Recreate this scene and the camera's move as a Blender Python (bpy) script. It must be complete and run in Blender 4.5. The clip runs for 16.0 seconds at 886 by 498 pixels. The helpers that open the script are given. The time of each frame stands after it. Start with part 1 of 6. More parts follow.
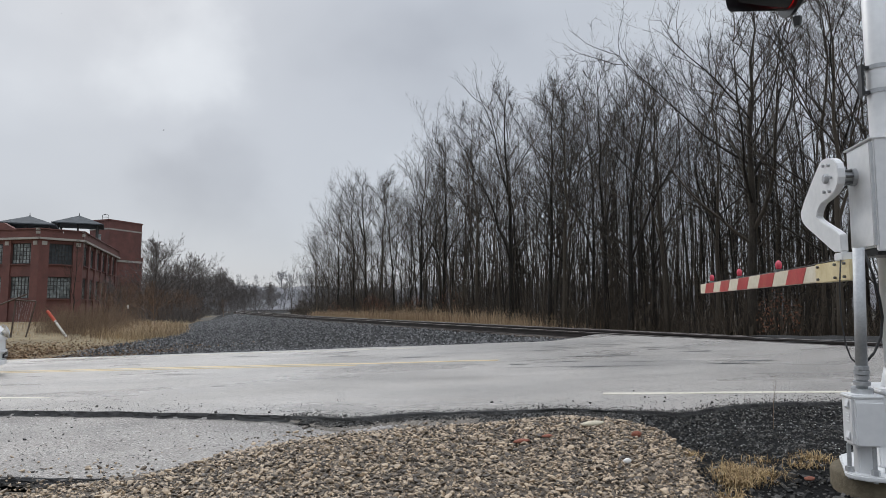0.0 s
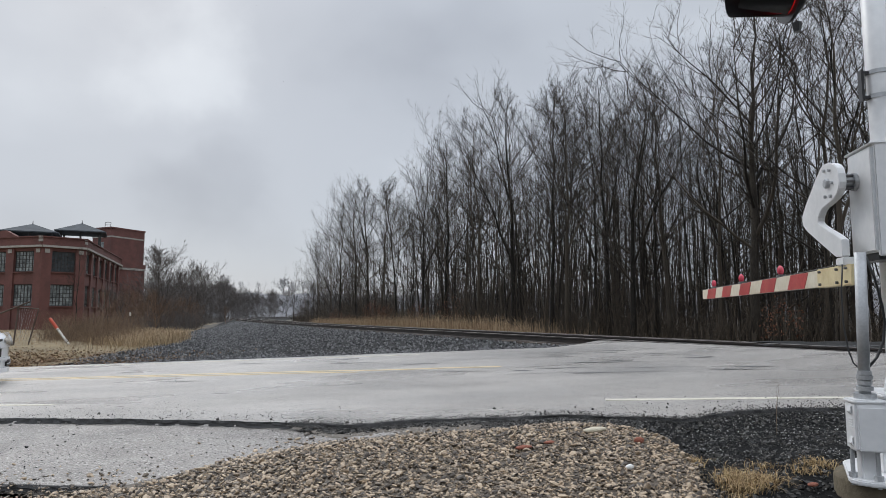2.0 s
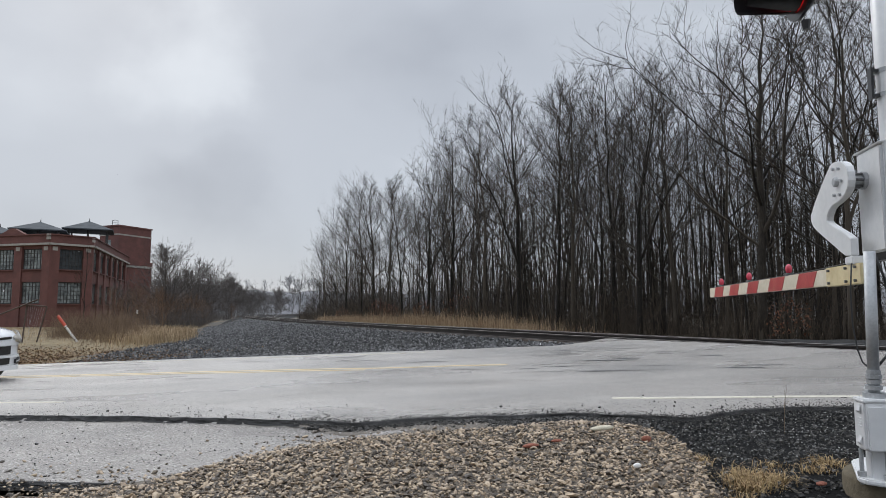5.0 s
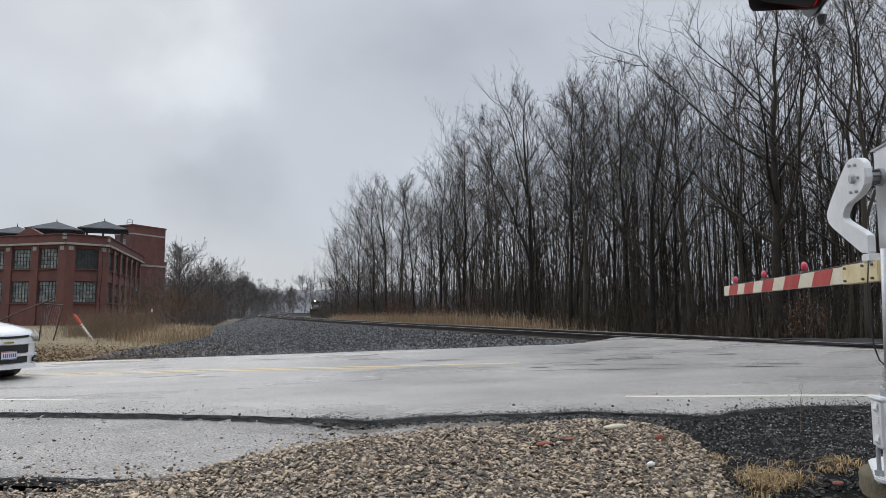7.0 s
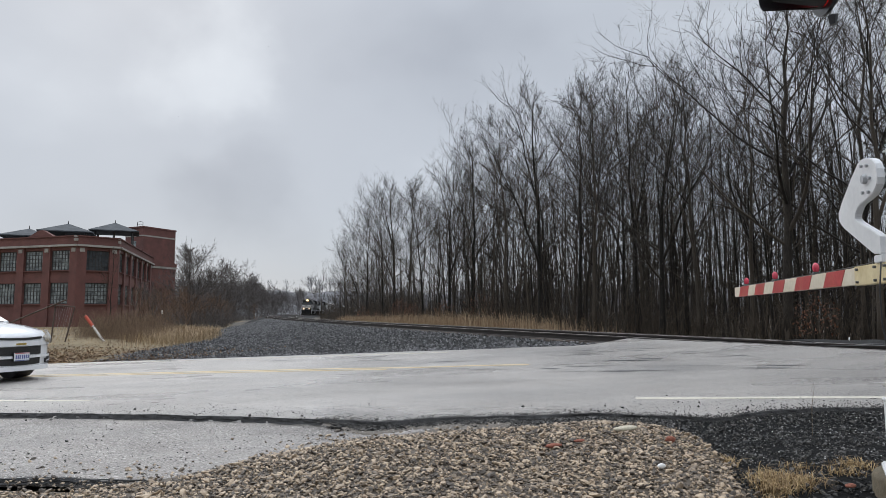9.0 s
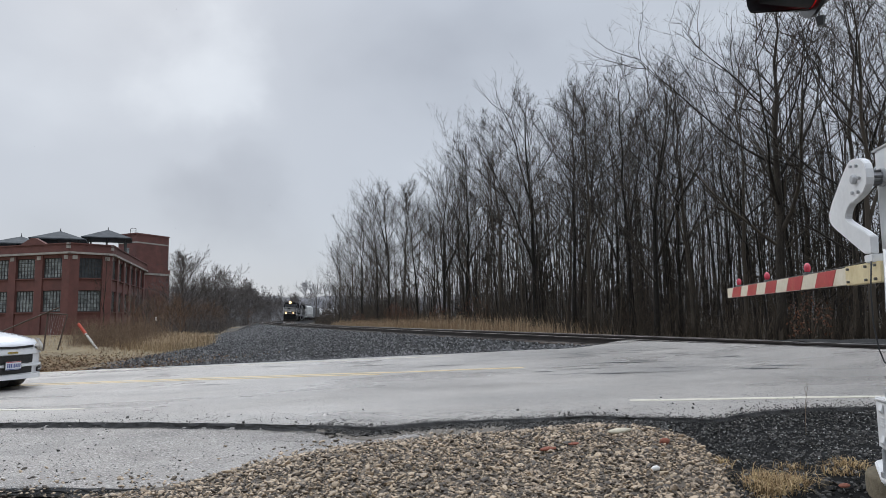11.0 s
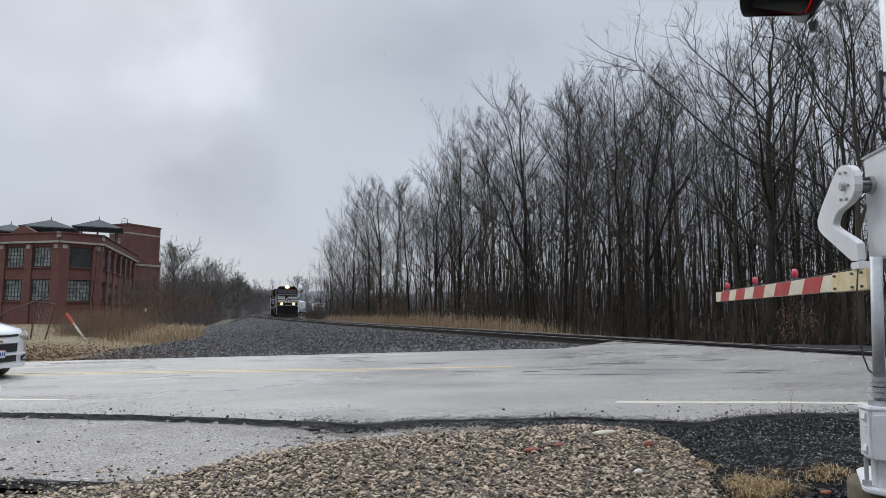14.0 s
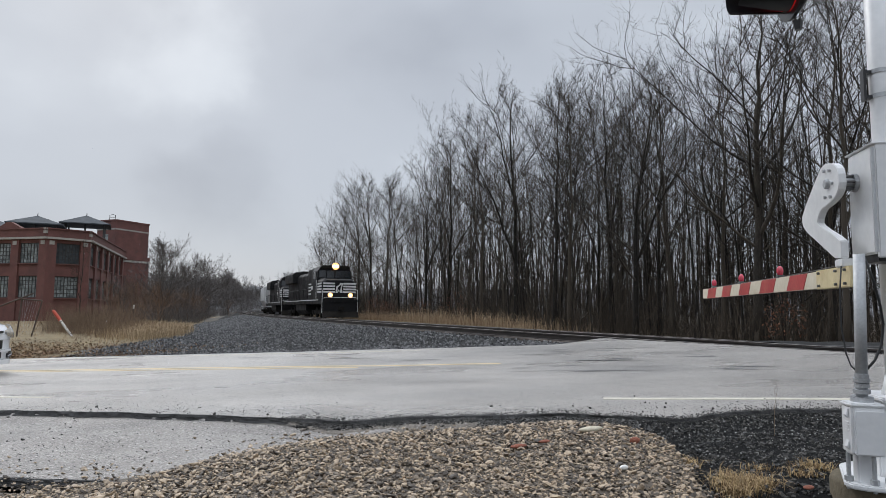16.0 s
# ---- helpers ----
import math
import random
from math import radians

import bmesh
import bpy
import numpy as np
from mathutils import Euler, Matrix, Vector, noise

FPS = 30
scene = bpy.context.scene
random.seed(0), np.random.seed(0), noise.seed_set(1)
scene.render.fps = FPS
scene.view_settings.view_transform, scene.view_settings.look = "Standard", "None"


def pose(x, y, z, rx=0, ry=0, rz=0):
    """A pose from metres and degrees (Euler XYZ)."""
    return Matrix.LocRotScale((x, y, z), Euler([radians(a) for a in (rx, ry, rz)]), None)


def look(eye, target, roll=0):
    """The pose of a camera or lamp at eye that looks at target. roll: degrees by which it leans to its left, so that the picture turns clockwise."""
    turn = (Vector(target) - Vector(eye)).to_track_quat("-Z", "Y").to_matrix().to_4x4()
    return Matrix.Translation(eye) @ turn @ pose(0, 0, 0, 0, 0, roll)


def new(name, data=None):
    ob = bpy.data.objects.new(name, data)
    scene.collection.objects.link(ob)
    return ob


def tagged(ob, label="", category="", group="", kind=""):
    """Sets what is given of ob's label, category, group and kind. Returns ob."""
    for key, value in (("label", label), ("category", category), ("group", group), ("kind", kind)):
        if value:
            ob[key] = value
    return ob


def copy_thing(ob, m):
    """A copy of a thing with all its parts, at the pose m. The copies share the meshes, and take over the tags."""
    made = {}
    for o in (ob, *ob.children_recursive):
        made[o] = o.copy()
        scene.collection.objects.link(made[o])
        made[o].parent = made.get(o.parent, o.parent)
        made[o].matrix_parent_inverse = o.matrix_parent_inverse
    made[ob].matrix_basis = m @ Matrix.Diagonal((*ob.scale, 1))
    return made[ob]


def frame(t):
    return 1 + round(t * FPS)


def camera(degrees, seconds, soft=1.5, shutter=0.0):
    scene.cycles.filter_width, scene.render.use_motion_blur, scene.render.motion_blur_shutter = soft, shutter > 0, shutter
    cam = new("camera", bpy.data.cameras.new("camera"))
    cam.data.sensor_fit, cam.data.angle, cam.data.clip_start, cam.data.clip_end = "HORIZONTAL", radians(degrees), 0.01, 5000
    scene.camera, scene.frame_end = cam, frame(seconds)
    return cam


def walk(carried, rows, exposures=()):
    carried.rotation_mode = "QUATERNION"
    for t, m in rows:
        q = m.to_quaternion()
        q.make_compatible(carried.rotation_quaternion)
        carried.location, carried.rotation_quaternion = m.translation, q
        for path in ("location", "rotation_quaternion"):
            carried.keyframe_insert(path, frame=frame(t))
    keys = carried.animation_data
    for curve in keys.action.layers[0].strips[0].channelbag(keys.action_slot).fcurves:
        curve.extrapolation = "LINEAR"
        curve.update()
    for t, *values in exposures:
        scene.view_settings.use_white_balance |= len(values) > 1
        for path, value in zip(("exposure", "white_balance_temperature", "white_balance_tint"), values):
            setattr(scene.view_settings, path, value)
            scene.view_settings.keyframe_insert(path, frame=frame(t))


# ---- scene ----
# Camera: hand-held beside the road; rows of seconds, yaw, pitch, roll in degrees, eye in metres.
cam = camera(68.01, 16.0, soft=0.6)
VIEW = [
    (0.0, -0.514, 5.134, 0.059, -0.062, -0.025, 1.160),
    (0.5, -0.507, 5.253, 0.058, -0.063, -0.026, 1.156),
    (1.0, -0.501, 5.384, -0.026, -0.064, -0.029, 1.157),
    (1.5, -0.449, 5.517, -0.138, -0.063, -0.032, 1.162),
    (2.0, -0.336, 5.716, -0.087, -0.057, -0.029, 1.155),
    (2.5, -0.273, 5.734, -0.144, -0.060, -0.031, 1.159),
    (3.0, -0.208, 5.667, -0.147, -0.060, -0.030, 1.164),
    (3.5, -0.160, 5.621, -0.094, -0.060, -0.033, 1.161),
    (4.0, -0.121, 5.559, -0.052, -0.064, -0.035, 1.161),
    (6.5, 0.939, 5.479, -0.097, -0.072, -0.038, 1.158),
    (7.0, 1.202, 5.410, -0.052, -0.074, -0.041, 1.156),
    (7.5, 1.491, 5.413, -0.005, -0.075, -0.044, 1.157),
    (8.0, 1.703, 5.488, 0.015, -0.077, -0.049, 1.157),
    (8.5, 1.857, 5.507, 0.011, -0.079, -0.050, 1.159),
    (9.0, 1.948, 5.519, -0.080, -0.080, -0.048, 1.158),
    (11.5, 1.301, 5.967, -0.858, -0.060, -0.030, 1.164),
    (12.0, 0.929, 6.082, -0.643, -0.052, -0.010, 1.174),
    (12.5, 0.661, 6.127, -0.327, -0.021, -0.013, 1.169),
    (13.0, 0.607, 6.060, -0.024, -0.018, -0.008, 1.167),
    (13.5, 0.722, 5.868, 0.199, -0.024, -0.004, 1.170),
    (14.0, 0.840, 5.611, 0.506, -0.024, -0.005, 1.168),
    (14.5, 0.834, 5.393, 0.694, -0.014, -0.000, 1.165),
    (15.0, 0.689, 5.209, 0.732, -0.008, 0.005, 1.169),
    (15.5, 0.412, 5.165, 0.644, -0.004, 0.005, 1.172),
    (16.0, 0.000, 5.330, 0.500, 0.000, 0.000, 1.170),
]


def aim(yaw, pitch, roll, x, y, z):
    w, p = radians(yaw), radians(pitch)
    ahead = Vector((-math.sin(w) * math.cos(p), math.cos(w) * math.cos(p), math.sin(p)))
    eye = Vector((x, y, z))
    return look(eye, eye + ahead * 10, roll)


# the clip's camera turns its white balance slightly bluer on the way
walk(cam, [(t, aim(*row)) for t, *row in VIEW], [(0.0, 0.0, 6500, 10), (3.0, 0.0, 6430, 10), (9.0, 0.0, 6430, 10), (13.0, 0.0, 6270, 10), (16.0, 0.0, 6400, 10)])

# ---- light: an overcast winter sky with soft cloud, and a veiled sun ----
world = bpy.data.worlds.new("overcast")
scene.world = world
world.use_nodes = True
wn, wl = world.node_tree.nodes, world.node_tree.links
wn.clear()


def wnode(kind, **props):
    n = wn.new(kind)
    for k, v in props.items():
        n.inputs[k].default_value = v
    return n


CLOUDS = (((-0.337, 0.865, 0.346), 0.03, 0.17, 0.20), ((-0.478, 0.832, 0.262), 0.02, 0.24, 0.07), ((-0.31, 0.918, 0.227), 0.02, 0.17, -0.15),
          ((-0.15, 0.90, 0.40), 0.05, 0.25, -0.08))
w_out, w_bg = wn.new("ShaderNodeOutputWorld"), wn.new("ShaderNodeBackground")
w_sky = wn.new("ShaderNodeTexSky")
w_sky.sky_type = "NISHITA"
w_sky.sun_disc = False
w_sky.sun_elevation, w_sky.sun_rotation = radians(32), radians(-28)
w_tc = wn.new("ShaderNodeTexCoord")
w_map = wn.new("ShaderNodeMapping")
w_map.inputs["Location"].default_value = (0.62, 0.30, 0.05)
w_map.inputs["Scale"].default_value = (1.0, 1.0, 1.7)
w_n1 = wnode("ShaderNodeTexNoise", Scale=1.9, Detail=3.5, Roughness=0.45, Distortion=0.35)
w_n2 = wnode("ShaderNodeTexNoise", Scale=6.0, Detail=4.0, Roughness=0.5)
w_mixn = wn.new("ShaderNodeMix")
w_mixn.inputs["Factor"].default_value = 0.16
w_ramp = wn.new("ShaderNodeValToRGB")
w_ramp.color_ramp.interpolation = "EASE"
e = w_ramp.color_ramp.elements
e[0].position, e[0].color = 0.22, (0.425, 0.455, 0.51, 1)
e[1].position, e[1].color = 0.80, (0.77, 0.815, 0.865, 1)
em = e.new(0.48)
em.color = (0.545, 0.582, 0.64, 1)
w_sc = wn.new("ShaderNodeVectorMath")
w_sc.operation = "SCALE"
w_sc.inputs["Scale"].default_value = 0.09
w_mix = wn.new("ShaderNodeMix")
w_mix.data_type = "RGBA"
w_mix.inputs["Factor"].default_value = 0.92
wl.new(w_tc.outputs["Generated"], w_map.inputs["Vector"])
wl.new(w_map.outputs["Vector"], w_n1.inputs["Vector"])
wl.new(w_map.outputs["Vector"], w_n2.inputs["Vector"])
wl.new(w_n1.outputs["Fac"], w_mixn.inputs["A"])
wl.new(w_n2.outputs["Fac"], w_mixn.inputs["B"])
w_fac = w_mixn.outputs["Result"]
# the brighter break in the cloud and the darker bank below it
w_warp = wn.new("ShaderNodeVectorMath")
w_warp.operation = "MULTIPLY_ADD"
w_n3 = wnode("ShaderNodeTexNoise", Scale=4.0, Detail=5.0, Roughness=0.55)
wl.new(w_tc.outputs["Generated"], w_n3.inputs["Vector"])
wl.new(w_n3.outputs["Color"], w_warp.inputs[0])
w_warp.inputs[1].default_value = (0.26, 0.26, 0.26)
wl.new(w_tc.outputs["Generated"], w_warp.inputs[2])
for way, r0, r1, gain in CLOUDS:
    w_d = wn.new("ShaderNodeVectorMath")
    w_d.operation = "DISTANCE"
    wl.new(w_warp.outputs["Vector"], w_d.inputs[0])
    w_d.inputs[1].default_value = [c + 0.13 for c in way]
    w_r = wn.new("ShaderNodeMapRange")
    w_r.interpolation_type = "SMOOTHSTEP"
    for k, v in (("From Min", r0), ("From Max", r1), ("To Min", gain), ("To Max", 0.0)):
        w_r.inputs[k].default_value = v
    wl.new(w_d.outputs["Value"], w_r.inputs["Value"])
    w_a = wn.new("ShaderNodeMath")
    w_a.operation = "ADD"
    wl.new(w_fac, w_a.inputs[0])
    wl.new(w_r.outputs["Result"], w_a.inputs[1])
    w_fac = w_a.outputs[0]
wl.new(w_fac, w_ramp.inputs["Fac"])
wl.new(w_sky.outputs["Color"], w_sc.inputs[0])
wl.new(w_sc.outputs["Vector"], w_mix.inputs["A"])
wl.new(w_ramp.outputs["Color"], w_mix.inputs["B"])
wl.new(w_mix.outputs["Result"], w_bg.inputs["Color"])
w_sep = wn.new("ShaderNodeSeparateXYZ")
w_zen = wn.new("ShaderNodeMapRange")        # an overcast sky is brightest overhead
w_zen.interpolation_type = "SMOOTHSTEP"
for k, v in (("From Min", 0.40), ("From Max", 1.0), ("To Min", 1.0), ("To Max", 3.3)):
    w_zen.inputs[k].default_value = v
wl.new(w_tc.outputs["Generated"], w_sep.inputs[0])
wl.new(w_sep.outputs["Z"], w_zen.inputs["Value"])
wl.new(w_zen.outputs["Result"], w_bg.inputs["Strength"])
wl.new(w_bg.outputs["Background"], w_out.inputs["Surface"])

sun = new("sun", bpy.data.lights.new("sun", "SUN"))
sun.data.energy, sun.data.angle, sun.data.color = 0.9, radians(25), (1.0, 0.97, 0.93)
sun.matrix_world = look((-20, 38, 30), (0, 10, 0))

# ---- materials ----
def mat(name, c1, c2, scale=4.0, rough=0.8, rough2=None, bump=0.0, bscale=40.0, metal=0.0, vary=0.0, stretch=(1, 1, 1),
        grain=0.35, gscale=None, spec=0.5, coat=0.0, glow=None, power=0.0, stain=None, sscale=0.5, samount=0.5, world=False, specks=()):
    """A surface with broad and fine variation between two colours, optional stains, bump, and variation from piece to piece."""
    m = bpy.data.materials.new(name)
    m.use_nodes = True
    n, l = m.node_tree.nodes, m.node_tree.links
    b = n["Principled BSDF"]
    b.inputs["Metallic"].default_value = metal
    b.inputs["Specular IOR Level"].default_value = spec
    b.inputs["Coat Weight"].default_value = coat
    b.inputs["Coat Roughness"].default_value = 0.08
    if world:
        src = n.new("ShaderNodeNewGeometry").outputs["Position"]
    else:
        src = n.new("ShaderNodeTexCoord").outputs["Object"]
    mp = n.new("ShaderNodeMapping")
    mp.inputs["Scale"].default_value = stretch
    l.new(src, mp.inputs["Vector"])

    def noise_of(s, detail=4.0, dist=0.0):
        t = n.new("ShaderNodeTexNoise")
        t.inputs["Scale"].default_value, t.inputs["Detail"].default_value, t.inputs["Distortion"].default_value = s, detail, dist
        l.new(mp.outputs["Vector"], t.inputs["Vector"])
        return t.outputs["Fac"]

    def math_of(op, a, bb):
        t = n.new("ShaderNodeMath")
        t.operation = op
        for i, v in enumerate((a, bb)):
            if isinstance(v, (int, float)):
                t.inputs[i].default_value = v
            else:
                l.new(v, t.inputs[i])
        return t.outputs[0]

    big, fine = noise_of(scale), noise_of(gscale or scale * 9, 2.0)
    fac = math_of("ADD", math_of("MULTIPLY", big, 1 - grain), math_of("MULTIPLY", fine, grain))
    if vary:
        info = n.new("ShaderNodeObjectInfo")
        isl = n.new("ShaderNodeNewGeometry")
        rnd = math_of("FRACT", math_of("ADD", info.outputs["Random"], isl.outputs["Random Per Island"]), 0.0)
        fac = math_of("ADD", fac, math_of("MULTIPLY", math_of("SUBTRACT", rnd, 0.5), vary))
    ramp = n.new("ShaderNodeMapRange")
    ramp.inputs["From Min"].default_value, ramp.inputs["From Max"].default_value = 0.32, 0.68
    l.new(fac, ramp.inputs["Value"])
    mix = n.new("ShaderNodeMix")
    mix.data_type = "RGBA"
    mix.inputs["A"].default_value, mix.inputs["B"].default_value = (*c1, 1), (*c2, 1)
    l.new(ramp.outputs["Result"], mix.inputs["Factor"])
    colour = mix.outputs["Result"]
    if stain:
        sf = n.new("ShaderNodeMapRange")
        sf.inputs["From Min"].default_value, sf.inputs["From Max"].default_value = 0.5, 0.72
        sf.inputs["To Max"].default_value = samount
        l.new(noise_of(sscale, 6.0, 0.6), sf.inputs["Value"])
        mx = n.new("ShaderNodeMix")
        mx.data_type = "RGBA"
        l.new(sf.outputs["Result"], mx.inputs["Factor"])
        l.new(colour, mx.inputs["A"])
        mx.inputs["B"].default_value = (*stain, 1)
        colour = mx.outputs["Result"]
    for tone, size, lo, hi in specks:
        sf = n.new("ShaderNodeMapRange")
        sf.inputs["From Min"].default_value, sf.inputs["From Max"].default_value = lo, hi
        tx = n.new("ShaderNodeTexNoise")
        tx.inputs["Scale"].default_value, tx.inputs["Detail"].default_value = size, 1.0
        l.new(src, tx.inputs["Vector"])
        l.new(tx.outputs["Fac"], sf.inputs["Value"])
        mx = n.new("ShaderNodeMix")
        mx.data_type = "RGBA"
        l.new(sf.outputs["Result"], mx.inputs["Factor"])
        l.new(colour, mx.inputs["A"])
        mx.inputs["B"].default_value = (*tone, 1)
        colour = mx.outputs["Result"]
    l.new(colour, b.inputs["Base Color"])
    if rough2 is None:
        b.inputs["Roughness"].default_value = rough
    else:
        rr = n.new("ShaderNodeMapRange")
        rr.inputs["From Min"].default_value, rr.inputs["From Max"].default_value = 0.35, 0.65
        rr.inputs["To Min"].default_value, rr.inputs["To Max"].default_value = rough, rough2
        l.new(noise_of(scale * 0.7 + 0.1, 5.0), rr.inputs["Value"])
        l.new(rr.outputs["Result"], b.inputs["Roughness"])
    if bump:
        bp = n.new("ShaderNodeBump")
        bp.inputs["Strength"].default_value, bp.inputs["Distance"].default_value = 1.0, bump
        l.new(math_of("ADD", noise_of(bscale, 3.0), math_of("MULTIPLY", big, 0.6)), bp.inputs["Height"])
        l.new(bp.outputs["Normal"], b.inputs["Normal"])
    if glow:
        b.inputs["Emission Color"].default_value, b.inputs["Emission Strength"].default_value = (*glow, 1), power
    return m


# ---- mesh building ----
class Shape:
    """Collects vertices and faces of one mesh."""

    def __init__(self):
        self.v, self.f = [], []

    def add(self, verts, faces):
        k = len(self.v)
        self.v += [tuple(p) for p in verts]
        self.f += [tuple(i + k for i in f) for f in faces]
        return self

    def box(self, c, s, m=None, taper=1.0):
        pts = [Vector((c[0] + x * s[0] / 2 * (taper if z > 0 else 1), c[1] + y * s[1] / 2 * (taper if z > 0 else 1), c[2] + z * s[2] / 2))
               for z in (-1, 1) for x, y in ((-1, -1), (1, -1), (1, 1), (-1, 1))]
        if m:
            pts = [m @ p for p in pts]
        return self.add(pts, [(3, 2, 1, 0), (4, 5, 6, 7), (0, 1, 5, 4), (1, 2, 6, 5), (2, 3, 7, 6), (3, 0, 4, 7)])

    def tube(self, pts, radii, n=8, cap=True):
        pts = [Vector(p) for p in pts]
        if isinstance(radii, (int, float)):
            radii = [radii] * len(pts)
        side = None
        verts, faces = [], []
        for i, p in enumerate(pts):
            d = (pts[min(i + 1, len(pts) - 1)] - pts[max(i - 1, 0)]).normalized()
            if side is None:
                side = d.orthogonal().normalized()
            side = (side - d * side.dot(d)).normalized()
            up = d.cross(side)
            for j in range(n):
                a = 2 * math.pi * j / n
                verts.append(p + (side * math.cos(a) + up * math.sin(a)) * radii[i])
        for i in range(len(pts) - 1):
            for j in range(n):
                k = (j + 1) % n
                faces.append((i * n + j, i * n + k, i * n + n + k, i * n + n + j))
        if cap:
            faces.append(tuple(reversed(range(n))))
            faces.append(tuple(range((len(pts) - 1) * n, len(pts) * n)))
        return self.add(verts, faces)

    def prism(self, outline, a, b):
        """An outline of 2D points carried between two functions of the plane to space."""
        n = len(outline)
        verts = [a(*p) for p in outline] + [b(*p) for p in outline]
        faces = [tuple(reversed(range(n))), tuple(range(n, 2 * n))] + [(i, (i + 1) % n, n + (i + 1) % n, n + i) for i in range(n)]
        return self.add(verts, faces)

    def sweep(self, sections, closed=True, caps=True):
        """Skins a list of equal rings of points."""
        n = len(sections[0])
        verts = [p for s in sections for p in s]
        faces = []
        for i in range(len(sections) - 1):
            for j in range(n if closed else n - 1):
                k = (j + 1) % n
                faces.append((i * n + j, i * n + k, i * n + n + k, i * n + n + j))
        if caps:
            faces.append(tuple(reversed(range(n))))
            faces.append(tuple(range(len(verts) - n, len(verts))))
        return self.add(verts, faces)

    def ball(self, c, r, rings=6, n=10):
        c = Vector(c)
        r = Vector(r) if not isinstance(r, (int, float)) else Vector((r, r, r))
        secs = []
        for i in range(rings + 1):
            a = math.pi * (i / rings) * 0.98 + 0.01 * math.pi
            secs.append([c + Vector((r.x * math.sin(a) * math.cos(2 * math.pi * j / n), r.y * math.sin(a) * math.sin(2 * math.pi * j / n), -r.z * math.cos(a)))
                         for j in range(n)])
        return self.sweep(secs)

    def mesh(self, name, material, bevel=0.0, smooth=False, segments=2):
        me = bpy.data.meshes.new(name)
        me.from_pydata(self.v, [], self.f)
        if bevel:
            bm = bmesh.new()
            bm.from_mesh(me)
            bmesh.ops.recalc_face_normals(bm, faces=bm.faces)
            sharp = [ed for ed in bm.edges if len(ed.link_faces) == 2 and ed.calc_face_angle() > 0.6]
            bmesh.ops.bevel(bm, geom=sharp, offset=bevel, segments=segments, affect="EDGES", clamp_overlap=True)
            bm.to_mesh(me)
            bm.free()
        if smooth:
            me.shade_smooth()
        me.materials.append(material)
        me.update()
        return me


def part(name, shape, material, parent=None, label="", bevel=0.0, smooth=False, m=None):
    """Links a shape as one mesh object under a thing or a part."""
    ob = new(name, shape if isinstance(shape, bpy.types.Mesh) else shape.mesh(name, material, bevel, smooth))
    if parent:
        ob.parent = parent
    if m:
        ob.matrix_basis = m
    return tagged(ob, label)


def thing(name, m, label, category, group="", kind=""):
    """An Empty at a thing's base that carries its parts."""
    ob = new(name)
    ob.empty_display_size = 0.2
    ob.matrix_basis = m
    return tagged(ob, label, category, group, kind)


def solid(name, shape, material, label, category, kind="", bevel=0.0, smooth=False, group=""):
    """A thing that is one mesh."""
    return tagged(new(name, shape.mesh(name, material, bevel, smooth)), label, category, group, kind)


def lerp(a, b, t):
    return a + (b - a) * t


def step(a, b, x):
    t = min(1, max(0, (x - a) / (b - a)))
    return t * t * (3 - 2 * t)


M_ASPHALT = mat("wet_asphalt", (0.215, 0.198, 0.179), (0.485, 0.45, 0.41), 0.55, 0.22, 0.50, bump=0.010, bscale=80, stretch=(0.6, 1.6, 1), grain=0.5,
                gscale=70, spec=0.55, stain=(0.11, 0.11, 0.112), sscale=0.35, samount=0.4, specks=(((0.06, 0.06, 0.06), 48, 0.60, 0.68), ((0.50, 0.49, 0.47), 55, 0.63, 0.70)))
M_APRON = mat("worn_asphalt", (0.125, 0.113, 0.101), (0.35, 0.32, 0.29), 1.1, 0.28, 0.6, bump=0.012, bscale=65, grain=0.55, gscale=65, spec=0.45,
              stain=(0.10, 0.095, 0.09), sscale=0.9, samount=0.5, specks=(((0.045, 0.044, 0.042), 42, 0.58, 0.66), ((0.52, 0.50, 0.47), 46, 0.61, 0.68)))
M_EARTH = mat("damp_earth", (0.045, 0.04, 0.033), (0.11, 0.095, 0.075), 0.8, 0.85, bump=0.02, bscale=18, grain=0.5)
M_FIELD = mat("winter_turf", (0.13, 0.098, 0.052), (0.26, 0.20, 0.108), 0.5, 0.95, bump=0.03, bscale=12, grain=0.5, stain=(0.10, 0.075, 0.045), sscale=0.25, samount=0.8)
# darker than the stones: the shade in their gaps is put into the bed
M_BALLAST = mat("ballast_bed", (0.010, 0.010, 0.010), (0.058, 0.057, 0.056), 9.0, 0.95, spec=0.1, bump=0.03, bscale=16, grain=0.5, gscale=28, world=True)
M_STONE = mat("ballast_stone", (0.035, 0.035, 0.036), (0.19, 0.187, 0.186), 6.0, 0.7, vary=0.55, bump=0.004, bscale=60)
M_PEBBLE = mat("river_pebble", (0.058, 0.044, 0.031), (0.46, 0.352, 0.24), 14.0, 0.5, vary=0.68, grain=0.25, bump=0.002, bscale=90)
M_COAL = mat("black_cinder", (0.005, 0.005, 0.005), (0.024, 0.0235, 0.023), 12.0, 0.9, spec=0.15, vary=0.9, bump=0.008, bscale=60)
M_RAIL = mat("rusty_rail", (0.014, 0.011, 0.010), (0.040, 0.029, 0.024), 3.0, 0.7, grain=0.5)
M_RAILTOP = mat("worn_rail_head", (0.22, 0.195, 0.18), (0.36, 0.33, 0.30), 3.0, 0.42, metal=0.8)
M_TIE = mat("creosote_tie", (0.035, 0.026, 0.02), (0.10, 0.08, 0.065), 5.0, 0.85, bump=0.006, bscale=25, vary=0.6, stretch=(1, 1, 6))
